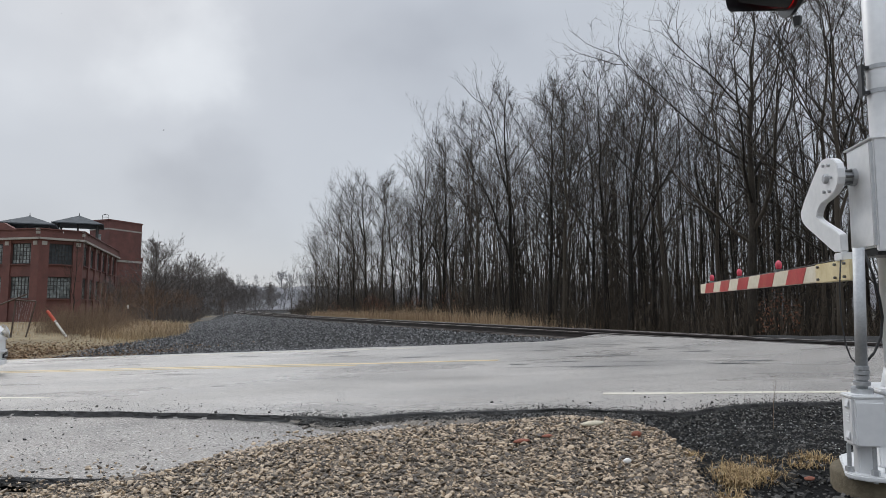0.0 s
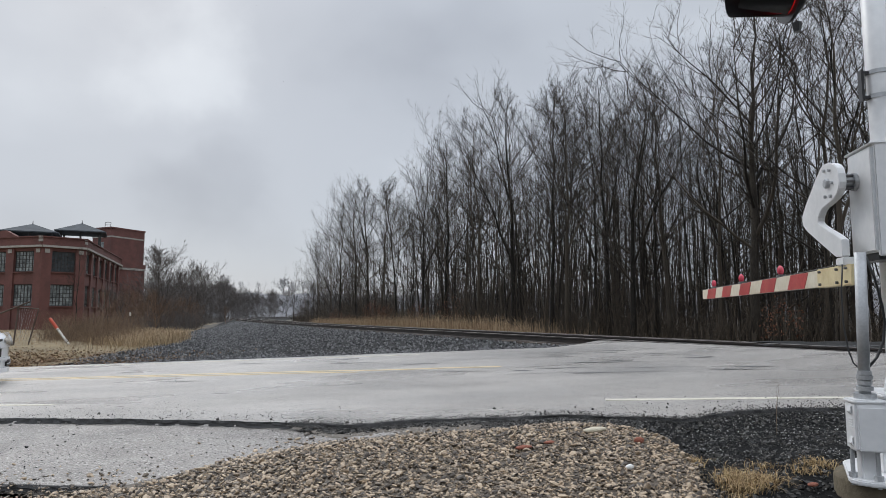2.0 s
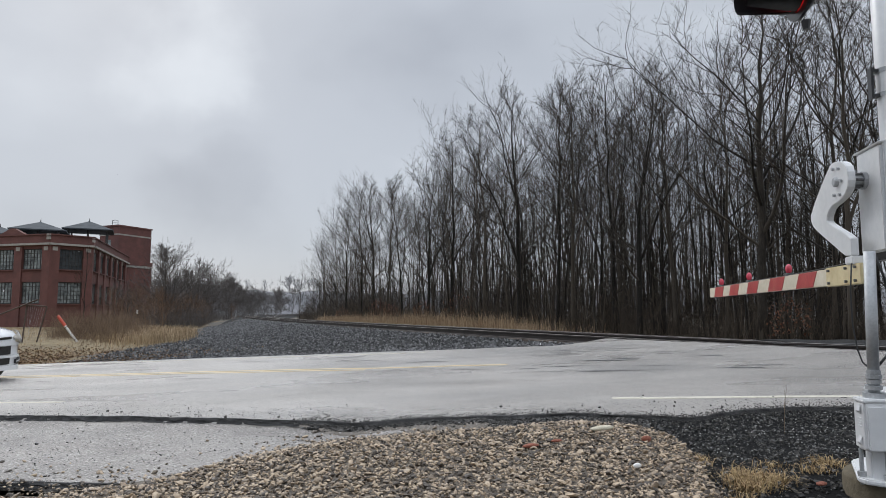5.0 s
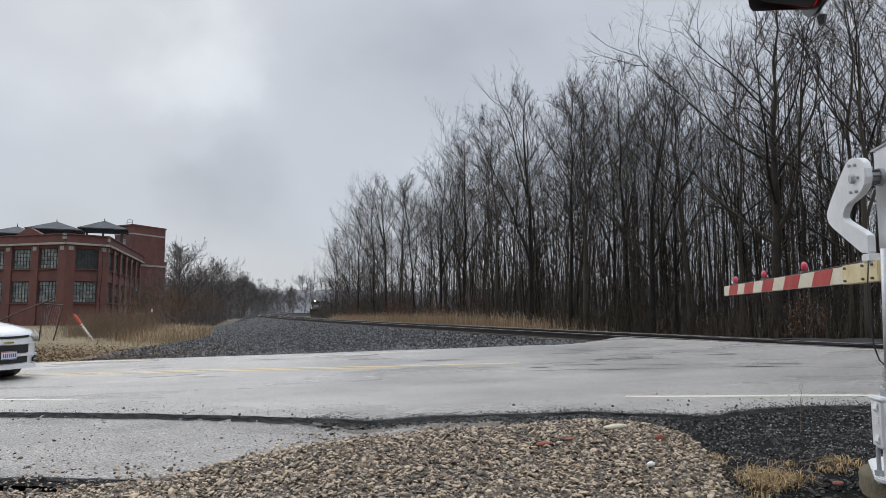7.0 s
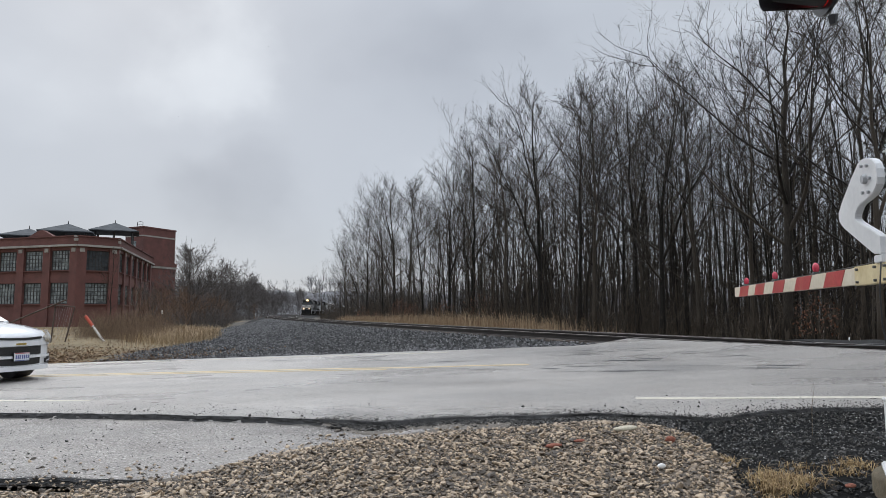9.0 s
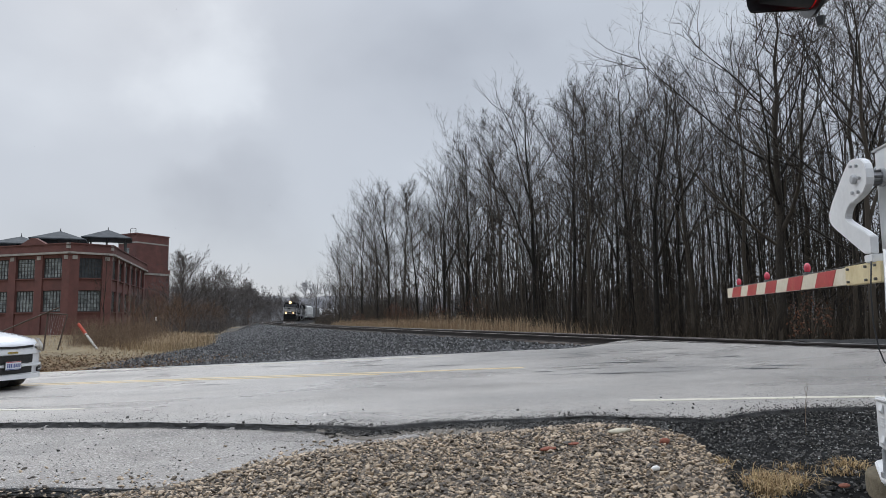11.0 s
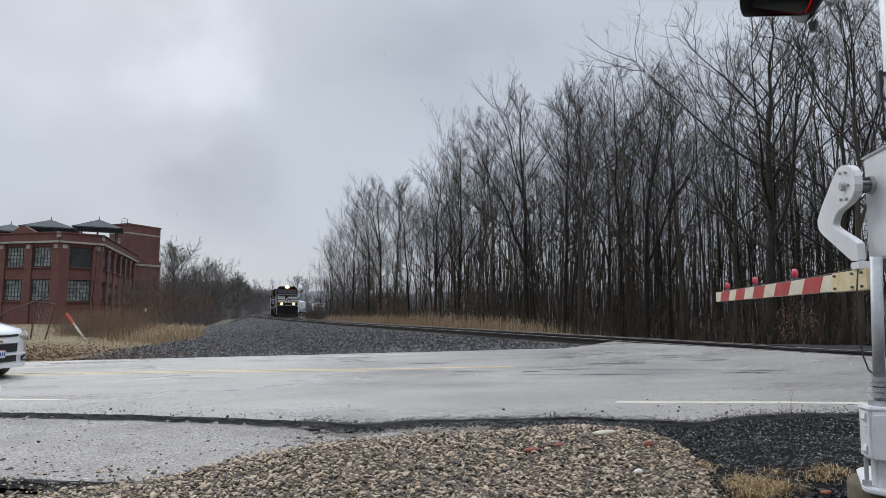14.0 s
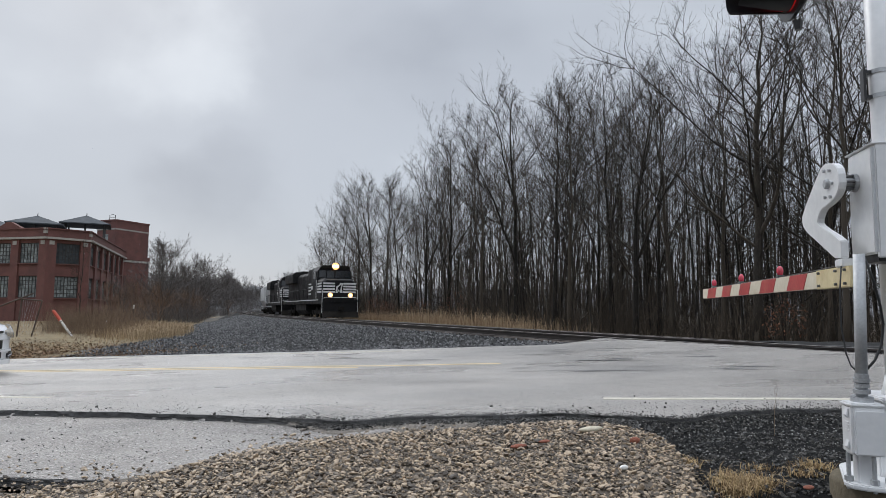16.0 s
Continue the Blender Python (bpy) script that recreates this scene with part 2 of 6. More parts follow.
M_WHITELINE = mat("white_road_paint", (0.44, 0.41, 0.34), (0.72, 0.68, 0.57), 6.0, 0.5, grain=0.6, gscale=40)
M_YELLOWLINE = mat("yellow_road_paint", (0.50, 0.385, 0.20), (0.72, 0.575, 0.33), 5.0, 0.5, grain=0.6, gscale=40)
M_BARK = mat("dark_bark", (0.016, 0.013, 0.0095), (0.070, 0.056, 0.041), 2.2, 0.9, bump=0.012, bscale=20, vary=0.9, stretch=(1, 1, 0.3))
# far brush and trees: the mist's greying is put into the base colour
M_HAZED = mat("hazed_brush", (0.055, 0.048, 0.044), (0.13, 0.114, 0.105), 0.6, 0.9, vary=0.8)
M_TWIG = mat("bare_twig", (0.019, 0.0155, 0.0115), (0.060, 0.048, 0.0355), 1.5, 0.9, vary=0.8)

# ---- the lie of the land: road axis, track axis, heights ----
ROAD_O = Vector((-5.7, 8.9))                      # on the near edge line
ROAD_U = Vector((0.982, -0.187)).normalized()     # along the road
ROAD_V = Vector((-ROAD_U.y, ROAD_U.x))            # across it, away from the camera


def road_lv(x, y):
    d = Vector((x, y)) - ROAD_O
    return d.dot(ROAD_U), d.dot(ROAD_V)


def road_xy(a, v):
    return ROAD_O + ROAD_U * a + ROAD_V * v


def road_z(a, v):
    a = a if a < 11.5 else 11.5 + (a - 11.5) * 0.15
    a = a if a > -9 else -9 + (a + 9) * 0.35
    return -0.05 + 0.031 * a + 0.0186 * v + 0.0017 * a * v


# The near track's axis: a long curve; s runs from the crossing into the distance.
RAIL_Z, FAR_Z, APART = 0.535, 0.365, 3.84
TRACK = []
_x, _y, _a = 16.02, -6.94, radians(25.03)
_s = -18.0
while _s < 720:
    TRACK.append((_s, _x, _y, _a))
    _x, _y, _s = _x - math.sin(_a), _y + math.cos(_a), _s + 1.0
    _a -= radians(0.0 if _s < 30.5 else 0.101 if _s < 330 else 0.01)


def track_at(s, off=0.0):
    """Place and heading at s on the axis, off metres to its far side."""
    i = min(max(s + 18.0, 0), len(TRACK) - 2.001)
    k, f = int(i), i - int(i)
    a, b = TRACK[k], TRACK[k + 1]
    ang = lerp(a[3], b[3], f)
    return Vector((lerp(a[1], b[1], f) + math.cos(ang) * off, lerp(a[2], b[2], f) + math.sin(ang) * off)), ang


TX, TY, TA = (np.array([t[i] for t in TRACK]) for i in (1, 2, 3))


def track_d(x, y):
    """Signed distance from the near axis, positive on the far side, and s."""
    k = int(np.argmin((TX - x) ** 2 + (TY - y) ** 2))
    dx, dy = x - TX[k], y - TY[k]
    return dx * math.cos(TA[k]) + dy * math.sin(TA[k]), TRACK[k][0]


BED_S, BED_OFF = (-14, 15, 30, 70, 120), (-17, -14, -9.5, -6.2, -5.2)


def ground_z(x, y):
    """The surface as it lies: bed, verge and field."""
    d, s = track_d(x, y)
    a, v = road_lv(x, y)
    n = noise.noise(Vector((x * 0.11, y * 0.11, 3.0)))
    low = lerp(-0.22, -0.80, step(30, 120, s)) + 0.08 * n
    if d < 0:
        z = lerp(low, RAIL_Z - 0.20, step(-lerp(8.5, 5.6, step(20, 80, s)), -1.5, d))
    elif d < APART:
        z = lerp(RAIL_Z - 0.20, FAR_Z - 0.20, step(0.8, APART - 0.8, d))
    else:
        z = lerp(FAR_Z - 0.20, -0.25 + 0.25 * n, step(APART + 1.8, APART + 5.5, d))
    if v < 7.6:                      # under and before the road
        z = road_z(max(-16, min(a, 16)), max(v, -4.5)) - lerp(0.16, 0.10, step(-1, 1, v))
    elif d < APART + 3 and v < 13:      # the verge beyond
        z = lerp(road_z(max(-30, min(a, 16)), 7.6) - 0.07, z, step(7.6, 13, v))
    return z


def under_z(x, y):
    """The ground sheet keeps below the bed that is laid on it."""
    d, s = track_d(x, y)
    z = ground_z(x, y)
    if float(np.interp(s, BED_S, BED_OFF)) + 0.6 < d < APART + 4 and -12 < s < 400:
        z -= 0.15
    return z


def spaced(lo, hi, fine0, fine1, d, grow):
    out = list(np.arange(fine0, fine1, d))
    w = d
    while out[-1] < hi:
        w *= grow
        out.append(out[-1] + w)
    w = d
    while out[0] > lo:
        w *= grow
        out.insert(0, out[0] - w)
    return out


def sheet(us, vs, place):
    s = Shape()
    n = len(vs)
    for u in us:
        for v in vs:
            s.v.append(tuple(place(u, v)))
    for i in range(len(us) - 1):
        for j in range(n - 1):
            s.f.append((i * n + j, i * n + n + j, i * n + n + j + 1, i * n + j + 1))
    return s


ground = sheet(spaced(-2500, 2500, -20, 16, 0.6, 1.10), spaced(-600, 3500, 2, 45, 0.6, 1.09), lambda x, y: (x, y, under_z(x, y)))
solid("ground", ground, M_EARTH, "damp brown winter ground with leaf litter", "ground", "structure", smooth=True)


# ---- road ----
EDGE_A = (-30, 0.8, 2.3, 3.7, 4.7, 5.06, 5.32, 5.56, 6.1, 6.7, 7.2, 7.8, 8.3, 8.85, 9.4, 40)
EDGE_V = (-0.95, -0.96, -1.03, -1.17, -1.31, -1.43, -1.36, -1.19, -1.10, -1.02, -0.88, -1.02, -1.13, -0.74, -0.59, -0.6)


def near_edge(a):
    w = float(np.interp(a, EDGE_A, EDGE_V))
    return w + 0.035 * noise.noise(Vector((a * 2.3, 4, 0))) + 0.03 * noise.noise(Vector((a * 6, 4, 0))) + 0.015 * noise.noise(Vector((a * 15, 4, 0)))


def far_edge(a):
    w = 7.75 + 3.6 * step(6.6, 9.6, a) + 0.08 * noise.noise(Vector((a * 0.9, 9, 0)))
    return min(w, 7.40 + 2.36 * step(8.6, 10.2, a) - 1.385 * (a - 9.65)) if a < 16.4 else 7.75      # the paving runs up to the rails


road = Shape()
_as = spaced(-220, 70, -12, 15, 0.12, 1.12)
_rows = []
for a in _as:
    n0, n1 = near_edge(a), far_edge(a)
    row = []
    for k, fr in enumerate((0, 0.0, 0.012, 0.05, 0.12, 0.22, 0.34, 0.46, 0.54, 0.60, 0.64, 0.68, 0.71, 0.74, 0.77, 0.80, 0.83, 0.86, 0.90, 0.94, 0.97, 1.0, 1.0)):
        v = lerp(n0, n1, fr)
        p = road_xy(a, v - (0.05 if k == 0 else 0))
        z = road_z(a, v) + 0.010 * noise.noise(Vector((p.x * 0.5, p.y * 0.5, 7)))
        if a > 8.6 and v > 2:      # flush with the rail heads on the crossing
            d = track_d(p.x, p.y)[0]
            z = lerp(z, RAIL_Z - 0.008 - 0.085 * step(-0.72, -0.42, d), step(-2.6, -0.95, d) * step(8.6, 10.2, a))
        z -= (0.12, 0.030, 0.006)[k] if k < 3 else (0.12 if k == 22 else 0)
        row.append((p.x, p.y, z))
    _rows.append(row)
road.sweep(_rows, closed=False, caps=False)
road_ob = solid("road", road, M_ASPHALT, "wet grey asphalt road rising to the level crossing", "road", "structure", smooth=True)


M_BROKEN = mat("shadowed_broken_asphalt", (0.010, 0.010, 0.010), (0.07, 0.068, 0.066), 14.0, 0.8, bump=0.01, bscale=60, grain=0.6)


def lip(edge_of, top_of, a0, a1, drop, name, wide=0.7):
    """A paving edge's dark crumbled face, the crack's shadow put into its colour."""
    rows = []
    for a in np.arange(a0, a1, 0.03):
        j = [noise.noise(Vector((a * 9, k * 3.7, 1))) for k in range(5)]
        e = edge_of(a)
        row = []
        for dv, dz, k in ((0.045, 0.004, 0), (0.012, 0.003, 1), (-0.012, -drop * 0.35, 2), (-0.03, -drop * 0.75, 3), (-0.075, -drop * 1.05, 4)):
            v = e + dv * wide * (0.75 + 0.7 * noise.noise(Vector((a * 1.3, 8, k * 0.2)))) + 0.020 * j[k]
            p = road_xy(a, v)
            row.append((p.x, p.y, top_of(a, e) + dz + (0.008 * j[k] if k > 1 else 0.0)))
        rows.append(row)
    return part(name, Shape().sweep(rows, closed=False, caps=False), M_BROKEN, road_ob, "crumbling paving edge, darkened for the crack's shadow")


lip(near_edge, lambda a, v: road_z(a, v) + 0.004, -9, 4.8, 0.05, "broken_edge", 0.30)
lip(near_edge, lambda a, v: road_z(a, v) + 0.008, 4.77, 7.0, 0.075, "broken_edge", 0.75)
lip(near_edge, lambda a, v: road_z(a, v) + 0.006, 6.97, 11.5, 0.06, "broken_edge", 0.32)


def stripe(v, a0, a1, width, material, name, label):
    s = Shape()
    rows = []
    k = max(2, int((a1 - a0) / 0.25))
    for i in range(k + 1):
        a = lerp(a0, a1, i / k)
        wob = 0.012 * noise.noise(Vector((a * 3, v, 2)))
        row = []
        for q, (dv, dz) in enumerate(((-width / 2, -0.01), (-width / 2, 0.005), (width / 2, 0.005), (width / 2, -0.01))):
            vv = v + dv + wob
            p = road_xy(a, vv)
            row.append((p.x, p.y, road_z(a, vv) + 0.010 * noise.noise(Vector((p.x * 0.5, p.y * 0.5, 7))) + dz))
        rows.append(row)
    s.sweep(rows, closed=False, caps=False)
    return part(name, s, material, road_ob, label)


stripe(0.1, 7.65, 20, 0.11, M_WHITELINE, "edge_line", "worn white edge line")
stripe(0.1, -60, 0.5, 0.10, M_WHITELINE, "edge_line", "worn white edge line")
stripe(7.12, -60, 3.95, 0.11, M_WHITELINE, "edge_line", "worn white edge line")
stripe(3.87, -60, 6.1, 0.12, M_YELLOWLINE, "centre_line", "faded yellow centre line")
stripe(3.60, -60, 3.6, 0.10, M_YELLOWLINE, "centre_line", "faded yellow centre line")

# scuffs and tar marks on the carriageway
M_TAR = mat("tar_scuff", (0.035, 0.035, 0.037), (0.10, 0.10, 0.102), 8.0, 0.45, grain=0.6)
_rg = random.Random(77)
for k in range(60):
    a0 = _rg.uniform(6.2, 12.5) if k < 50 else _rg.uniform(-4, 6)
    v0 = _rg.uniform(2.6, 6.6)
    ln, wd, sl = _rg.uniform(0.25, 1.5), _rg.uniform(0.015, 0.06), _rg.uniform(-0.12, 0.05)
    rows = []
    for i in range(9):
        f = i / 8
        a, v = a0 + ln * f, v0 + sl * ln * f + 0.03 * noise.noise(Vector((k, f * 4, 0)))
        w = wd * math.sin(math.pi * min(1, f + 0.02)) * (0.6 + 0.6 * noise.noise(Vector((k, f * 9, 3)))) + 0.004
        row = []
        for dv in (-w, w):
            p = road_xy(a, v + dv)
            row.append((p.x, p.y, road_z(a, v + dv) + 0.010 * noise.noise(Vector((p.x * 0.5, p.y * 0.5, 7))) + 0.006))
        rows.append(row)
    part("scuff_mark", Shape().sweep(rows, closed=False, caps=False), M_TAR, road_ob)

# ---- railway: two tracks ----
def rail_path(off, s0, s1, ds):
    pts, s = [], s0
    while s <= s1:
        p, a = track_at(s, off)
        pts.append((p, a))
        s += ds if s < 60 else ds * 3
    return pts


def build_track(off, z, name, label):
    t = tagged(new(name), label, "railway track", "railway tracks", "structure")
    for side in (-0.75, 0.75):
        for nm, prof, material, lb in (("rail", ((-0.07, -0.18), (0.07, -0.18), (0.07, -0.165), (0.012, -0.15), (0.012, -0.05), (0.036, -0.04), (0.036, -0.004),
                                                 (-0.036, -0.004), (-0.036, -0.04), (-0.012, -0.05), (-0.012, -0.15), (-0.07, -0.165)), M_RAIL, ""),
                                       ("rail_head", ((-0.034, -0.012), (0.034, -0.012), (0.034, -0.004), (0.026, 0.0), (-0.026, 0.0), (-0.034, -0.004)), M_RAILTOP,
                                        "bright worn running surface")):
            rows = []
            for p, a in rail_path(off + side, -14, 600, 2.0):
                c, sn = math.cos(a), math.sin(a)
                rows.append([(p.x + q * c, p.y + q * sn, z + h) for q, h in prof])
            part(nm, Shape().sweep(rows), material, t, lb)
    tie = Shape().box((0, 0, -0.09), (2.6, 0.23, 0.18)).mesh("tie", M_TIE, 0.012, segments=1)
    far = Shape()
    i, s = 0, -2.0
    while s < 240:
        p, a = track_at(s, off)
        r = random.uniform(-1, 1)
        m = pose(p.x + 0.02 * r, p.y, z - 0.165 - 0.012 * abs(r), 0, 0, math.degrees(a) + r)
        if -4 < s < 84:
            part("tie", tie, M_TIE, t, m=m)
        else:
            far.box((0, 0, -0.09), (2.6, 0.23, 0.18), m)
        s += 0.545
    tagged(part("far_ties", far, M_TIE, t), kind="stuff")
    return t


build_track(0.0, RAIL_Z, "railway_track", "railway track with rusty rails on dark wooden ties")
build_track(APART, FAR_Z, "railway_track", "railway track on which the train runs, beside the woods")

_ss = list(np.arange(-14, 45, 0.5)) + list(np.arange(45, 120, 2)) + list(np.arange(120, 420, 5))
_fr = (0, 0.02, 0.15, 0.3, 0.45, 0.6, 0.72, 0.82, 0.9, 1.0)


def bed_point(s, o):
    if o < 10:
        off = lerp(float(np.interp(s, BED_S, BED_OFF)) + 0.5 * noise.noise(Vector((s * 0.3, 1, 0))), -1.4, _fr[int(o)])
    else:
        off = (-0.9, 0, 0.9, 1.6, 2.4, 3.0, 3.84, 4.8, 5.5, 6.3, 7.1, 8.3)[int(o) - 10]
    p = track_at(s, off)[0]
    dip = {9: -0.05, 10: -0.02}.get(int(o), 0.0)
    return (p.x, p.y, ground_z(p.x, p.y) + dip + (-0.12 if o == 0 else 0.03 + 0.03 * noise.noise(Vector((p.x * 1.5, p.y * 1.5, 0)))))


bed = sheet(_ss, list(range(22)), bed_point)
_keep = []
for f in bed.f:
    c = sum((Vector(bed.v[i]) for i in f), Vector()) / 4
    a, v = road_lv(c.x, c.y)
    if v > far_edge(a) - 0.05 or (v > 4 and a > 13):
        _keep.append(f)
bed.f = _keep
solid("ballast_bed", bed, M_BALLAST, "crushed stone bed under the tracks, dark grey for the shaded gaps", "ballast", "structure", smooth=True)

# loose crushed stone on the bed
SHARD = []
for k in range(8):
    _r2 = random.Random(300 + k)
    sh = Shape().box((0, 0, 0), (1.7, 1.35, 1.1))
    sh.v = [tuple(Vector(q) * _r2.uniform(0.6, 1.25)) for q in sh.v]
    SHARD.append(sh)
_rg = random.Random(41)
stones = Shape()
for i in range(30000):
    s = 3 + 75 * _rg.random() ** 1.5
    lo = float(np.interp(s, BED_S, BED_OFF))
    off = _rg.uniform(lo, -1.65) if _rg.random() < 0.90 else _rg.uniform(-1.2, 6.5)
    p = track_at(s, off)[0]
    a, v = road_lv(p.x, p.y)
    if off > -1.6 and s < 20 or off > 0.9 and s < 40 or v < far_edge(a) + _rg.uniform(-0.05, 0.1) or -1.4 < off < 1.4 and _rg.random() < 0.5:
        continue
    size = _rg.uniform(0.02, 0.046) * (1.35 if s > 35 else 1)
    m = Matrix.LocRotScale((p.x, p.y, ground_z(p.x, p.y) + 0.03 + size * 0.4), Euler((_rg.uniform(0, 6), _rg.uniform(0, 6), _rg.uniform(0, 6))), (size, size, size))
    src = SHARD[i % 8]
    stones.add([m @ Vector(q) for q in src.v], src.f)
solid("ballast_stones", stones, M_STONE, "loose dark grey crushed stone ballast", "ballast", "stuff")

# ---- foreground: broken apron, gravel heap, cinders ----
def front_z(a, v):
    return road_z(a, v) - 0.055


def pile_top(a):
    return float(np.interp(a, (-6, 3.0, 3.6, 4.2, 4.5, 4.83, 5.17, 5.7, 6.2, 6.7, 7.2, 7.75, 8.05, 8.2), (-3.75, -3.72, -3.7, -2.95, -2.57, -2.2, -1.85, -1.66, -1.42, -1.2, -0.96, -1.1, -1.55, -2.6)))


apron = Shape()
rows = []
for a in spaced(-60, 5.5, -1, 5.7, 0.08, 1.15):
    if a > 5.7:
        break
    lo = float(np.interp(a, (-60, 3.0, 4.3, 4.6, 5.2, 5.6), (-3.45, -3.40, -3.36, -2.75, -1.9, -1.5))) + 0.06 * noise.noise(Vector((a * 2, 0, 5))) + 0.03 * noise.noise(Vector((a * 7, 0, 5)))
    row = []
    for k, fr in enumerate((0, 0, 0.03, 0.2, 0.4, 0.6, 0.8, 1.0)):
        v = lerp(lo, near_edge(a) + 0.06, fr)
        p = road_xy(a, v)
        z = front_z(a, v) + 0.012 * noise.noise(Vector((p.x, p.y, 1))) - (0.07 if k == 0 else 0.012 if k == 1 else 0)
        row.append((p.x, p.y, z))
    rows.append(row)
apron.sweep(rows, closed=False, caps=False)
lip(lambda a: float(np.interp(a, (-60, 3.0, 4.3, 4.6, 5.2, 5.6), (-3.45, -3.40, -3.36, -2.75, -1.9, -1.5))) + 0.06 * noise.noise(Vector((a * 2, 0, 5))) + 0.03 * noise.noise(Vector((a * 7, 0, 5))),
    lambda a, v: front_z(a, v) - 0.006, -4, 4.35, 0.035, "broken_edge", 0.35)
solid("pavement", apron, M_APRON, "cracked worn asphalt apron with a crumbling edge", "pavement", "structure", smooth=True)

heap = Shape()
rows = []


def heap_z(a, v):
    inside = min(1.0, (pile_top(a) - v) / 0.9) if v < pile_top(a) else 0.0
    side = step(3.2, 5.6, a) * (1 - step(7.5, 8.25, a))
    return front_z(a, v) - 0.015 + 0.12 * math.sin(0.5 * math.pi * max(0, inside)) * side


for a in np.arange(-3.0, 8.12, 0.1):
    rows.append([(*road_xy(a, v), heap_z(a, v)) for v in np.linspace(-6.2, pile_top(a) + 0.03, 30)])
heap.sweep(rows, closed=False, caps=False)
# bed under the pebbles, darkened to put their gaps' shade into the colour
M_HEAP = mat("shaded_gravel_fines", (0.045, 0.035, 0.025), (0.135, 0.105, 0.075), 12.0, 0.7, bump=0.012, bscale=45)
heap_ob = tagged(new("gravel_heap"), "heap of mixed brown and grey river pebbles by the road", "gravel heap", kind="structure")
part("bed", heap, M_HEAP, heap_ob, smooth=True)


def pebble_mesh(k, rings=4, n=6):
    rg = random.Random(k)
    s = Shape().ball((0, 0, 0), (1, rg.uniform(0.58, 0.85), rg.uniform(0.28, 0.5)), rings, n)
    s.v = [tuple(c * (1 + 0.22 * noise.noise(Vector(p) * 1.3 + Vector((k * 3.1, 0, 0)))) for c in p) for p in s.v]
    return s


def scatter(shape, kinds, p, size, rg, tilt=0.5):
    src = kinds[rg.randrange(len(kinds))]
    m = Matrix.LocRotScale(p, Euler((rg.gauss(0, tilt), rg.gauss(0, tilt), rg.uniform(0, 6.28))), (size, size, size))
    shape.add([m @ Vector(q) for q in src.v], src.f)


def small_pebble(k):
    g = (1 + 5 ** 0.5) / 2
    pts = [(-1, g, 0), (1, g, 0), (-1, -g, 0), (1, -g, 0), (0, -1, g), (0, 1, g), (0, -1, -g), (0, 1, -g), (g, 0, -1), (g, 0, 1), (-g, 0, -1), (-g, 0, 1)]
    r2 = random.Random(k)
    sx, sy, sz = 1.08, r2.uniform(0.5, 0.85), r2.uniform(0.22, 0.42)
    s = Shape()
    s.v = [tuple(c * q * r2.uniform(0.78, 1.15) for c, q in zip(Vector(p).normalized() * 1.08, (sx, sy, sz))) for p in pts]
    s.f = [(0, 11, 5), (0, 5, 1), (0, 1, 7), (0, 7, 10), (0, 10, 11), (1, 5, 9), (5, 11, 4), (11, 10, 2), (10, 7, 6), (7, 1, 8), (3, 9, 4), (3, 4, 2), (3, 2, 6), (3, 6, 8), (3, 8, 9), (4, 9, 5), (2, 4, 11), (6, 2, 10), (8, 6, 7), (9, 8, 1)]
    return s


PEB = [small_pebble(k) for k in range(9)]
PEB_MESH = [pebble_mesh(k, 4, 6).mesh("pebble", M_PEBBLE, smooth=True) for k in range(7)]
rg = random.Random(21)
loose = Shape()
single = 0
for i in range(42000):
    a, v = rg.uniform(0.6, 8.3), rg.uniform(-5.0, -0.9)
    stray = rg.expovariate(1 / 0.28) * (1 - step(6.6, 7.4, a)) if rg.random() < 0.4 else 0.0
    top = pile_top(a) + rg.gauss(0, 0.05) + stray
    if v > min(top, near_edge(a) - 0.06) or (a > 8.10 + rg.gauss(0, 0.07)):
        continue
    if a < 4.4 and v > -3.5 + rg.gauss(0, 0.12) + stray:
        continue
    p = road_xy(a, v)
    size = min(0.036, max(0.007, rg.lognormvariate(-4.31, 0.38)))
    q = Vector((p.x, p.y, (heap_z(a, v) + rg.uniform(0, 0.016) if v < pile_top(a) else front_z(a, v) + 0.002) + size * 0.15))
    if size > 0.0185 and single < 300 and v < -2.0 and 4.2 < a < 8.0:
        m = Matrix.LocRotScale(q, Euler((rg.gauss(0, 0.4), rg.gauss(0, 0.4), rg.uniform(0, 6.28))), (size, size, size))
        part("pebble", PEB_MESH[rg.randrange(7)], None, heap_ob, m=m)
        single += 1
    else:
        scatter(loose, PEB, q, size, rg, 0.4)
tagged(part("pebbles", loose, M_PEBBLE, heap_ob), kind="stuff")


def chip(k):
    r2 = random.Random(100 + k)
    s = Shape().box((0, 0, 0), (1.7, 1.3, 0.9))
    s.v = [tuple(Vector(p) * r2.uniform(0.6, 1.25)) for p in s.v]
    return s


CHIPS = [chip(k) for k in range(6)]
small = Shape()
for i in range(15000):      # finer stone that fills the gaps
    a, v = rg.uniform(3.2, 8.1), rg.uniform(-4.9, -0.9)
    if v < pile_top(a) + rg.gauss(0, 0.05) and (a > 4.4 or v < -3.5):
        size = rg.uniform(0.006, 0.0115)
        p = road_xy(a, v)
        scatter(small, CHIPS, Vector((p.x, p.y, heap_z(a, v) + size * 0.3)), size, rg)
tagged(part("small_stones", small, M_PEBBLE, heap_ob), kind="stuff")


def heap_point(x, y):
    a, v = road_lv(x, y)
    return heap_z(a, v)


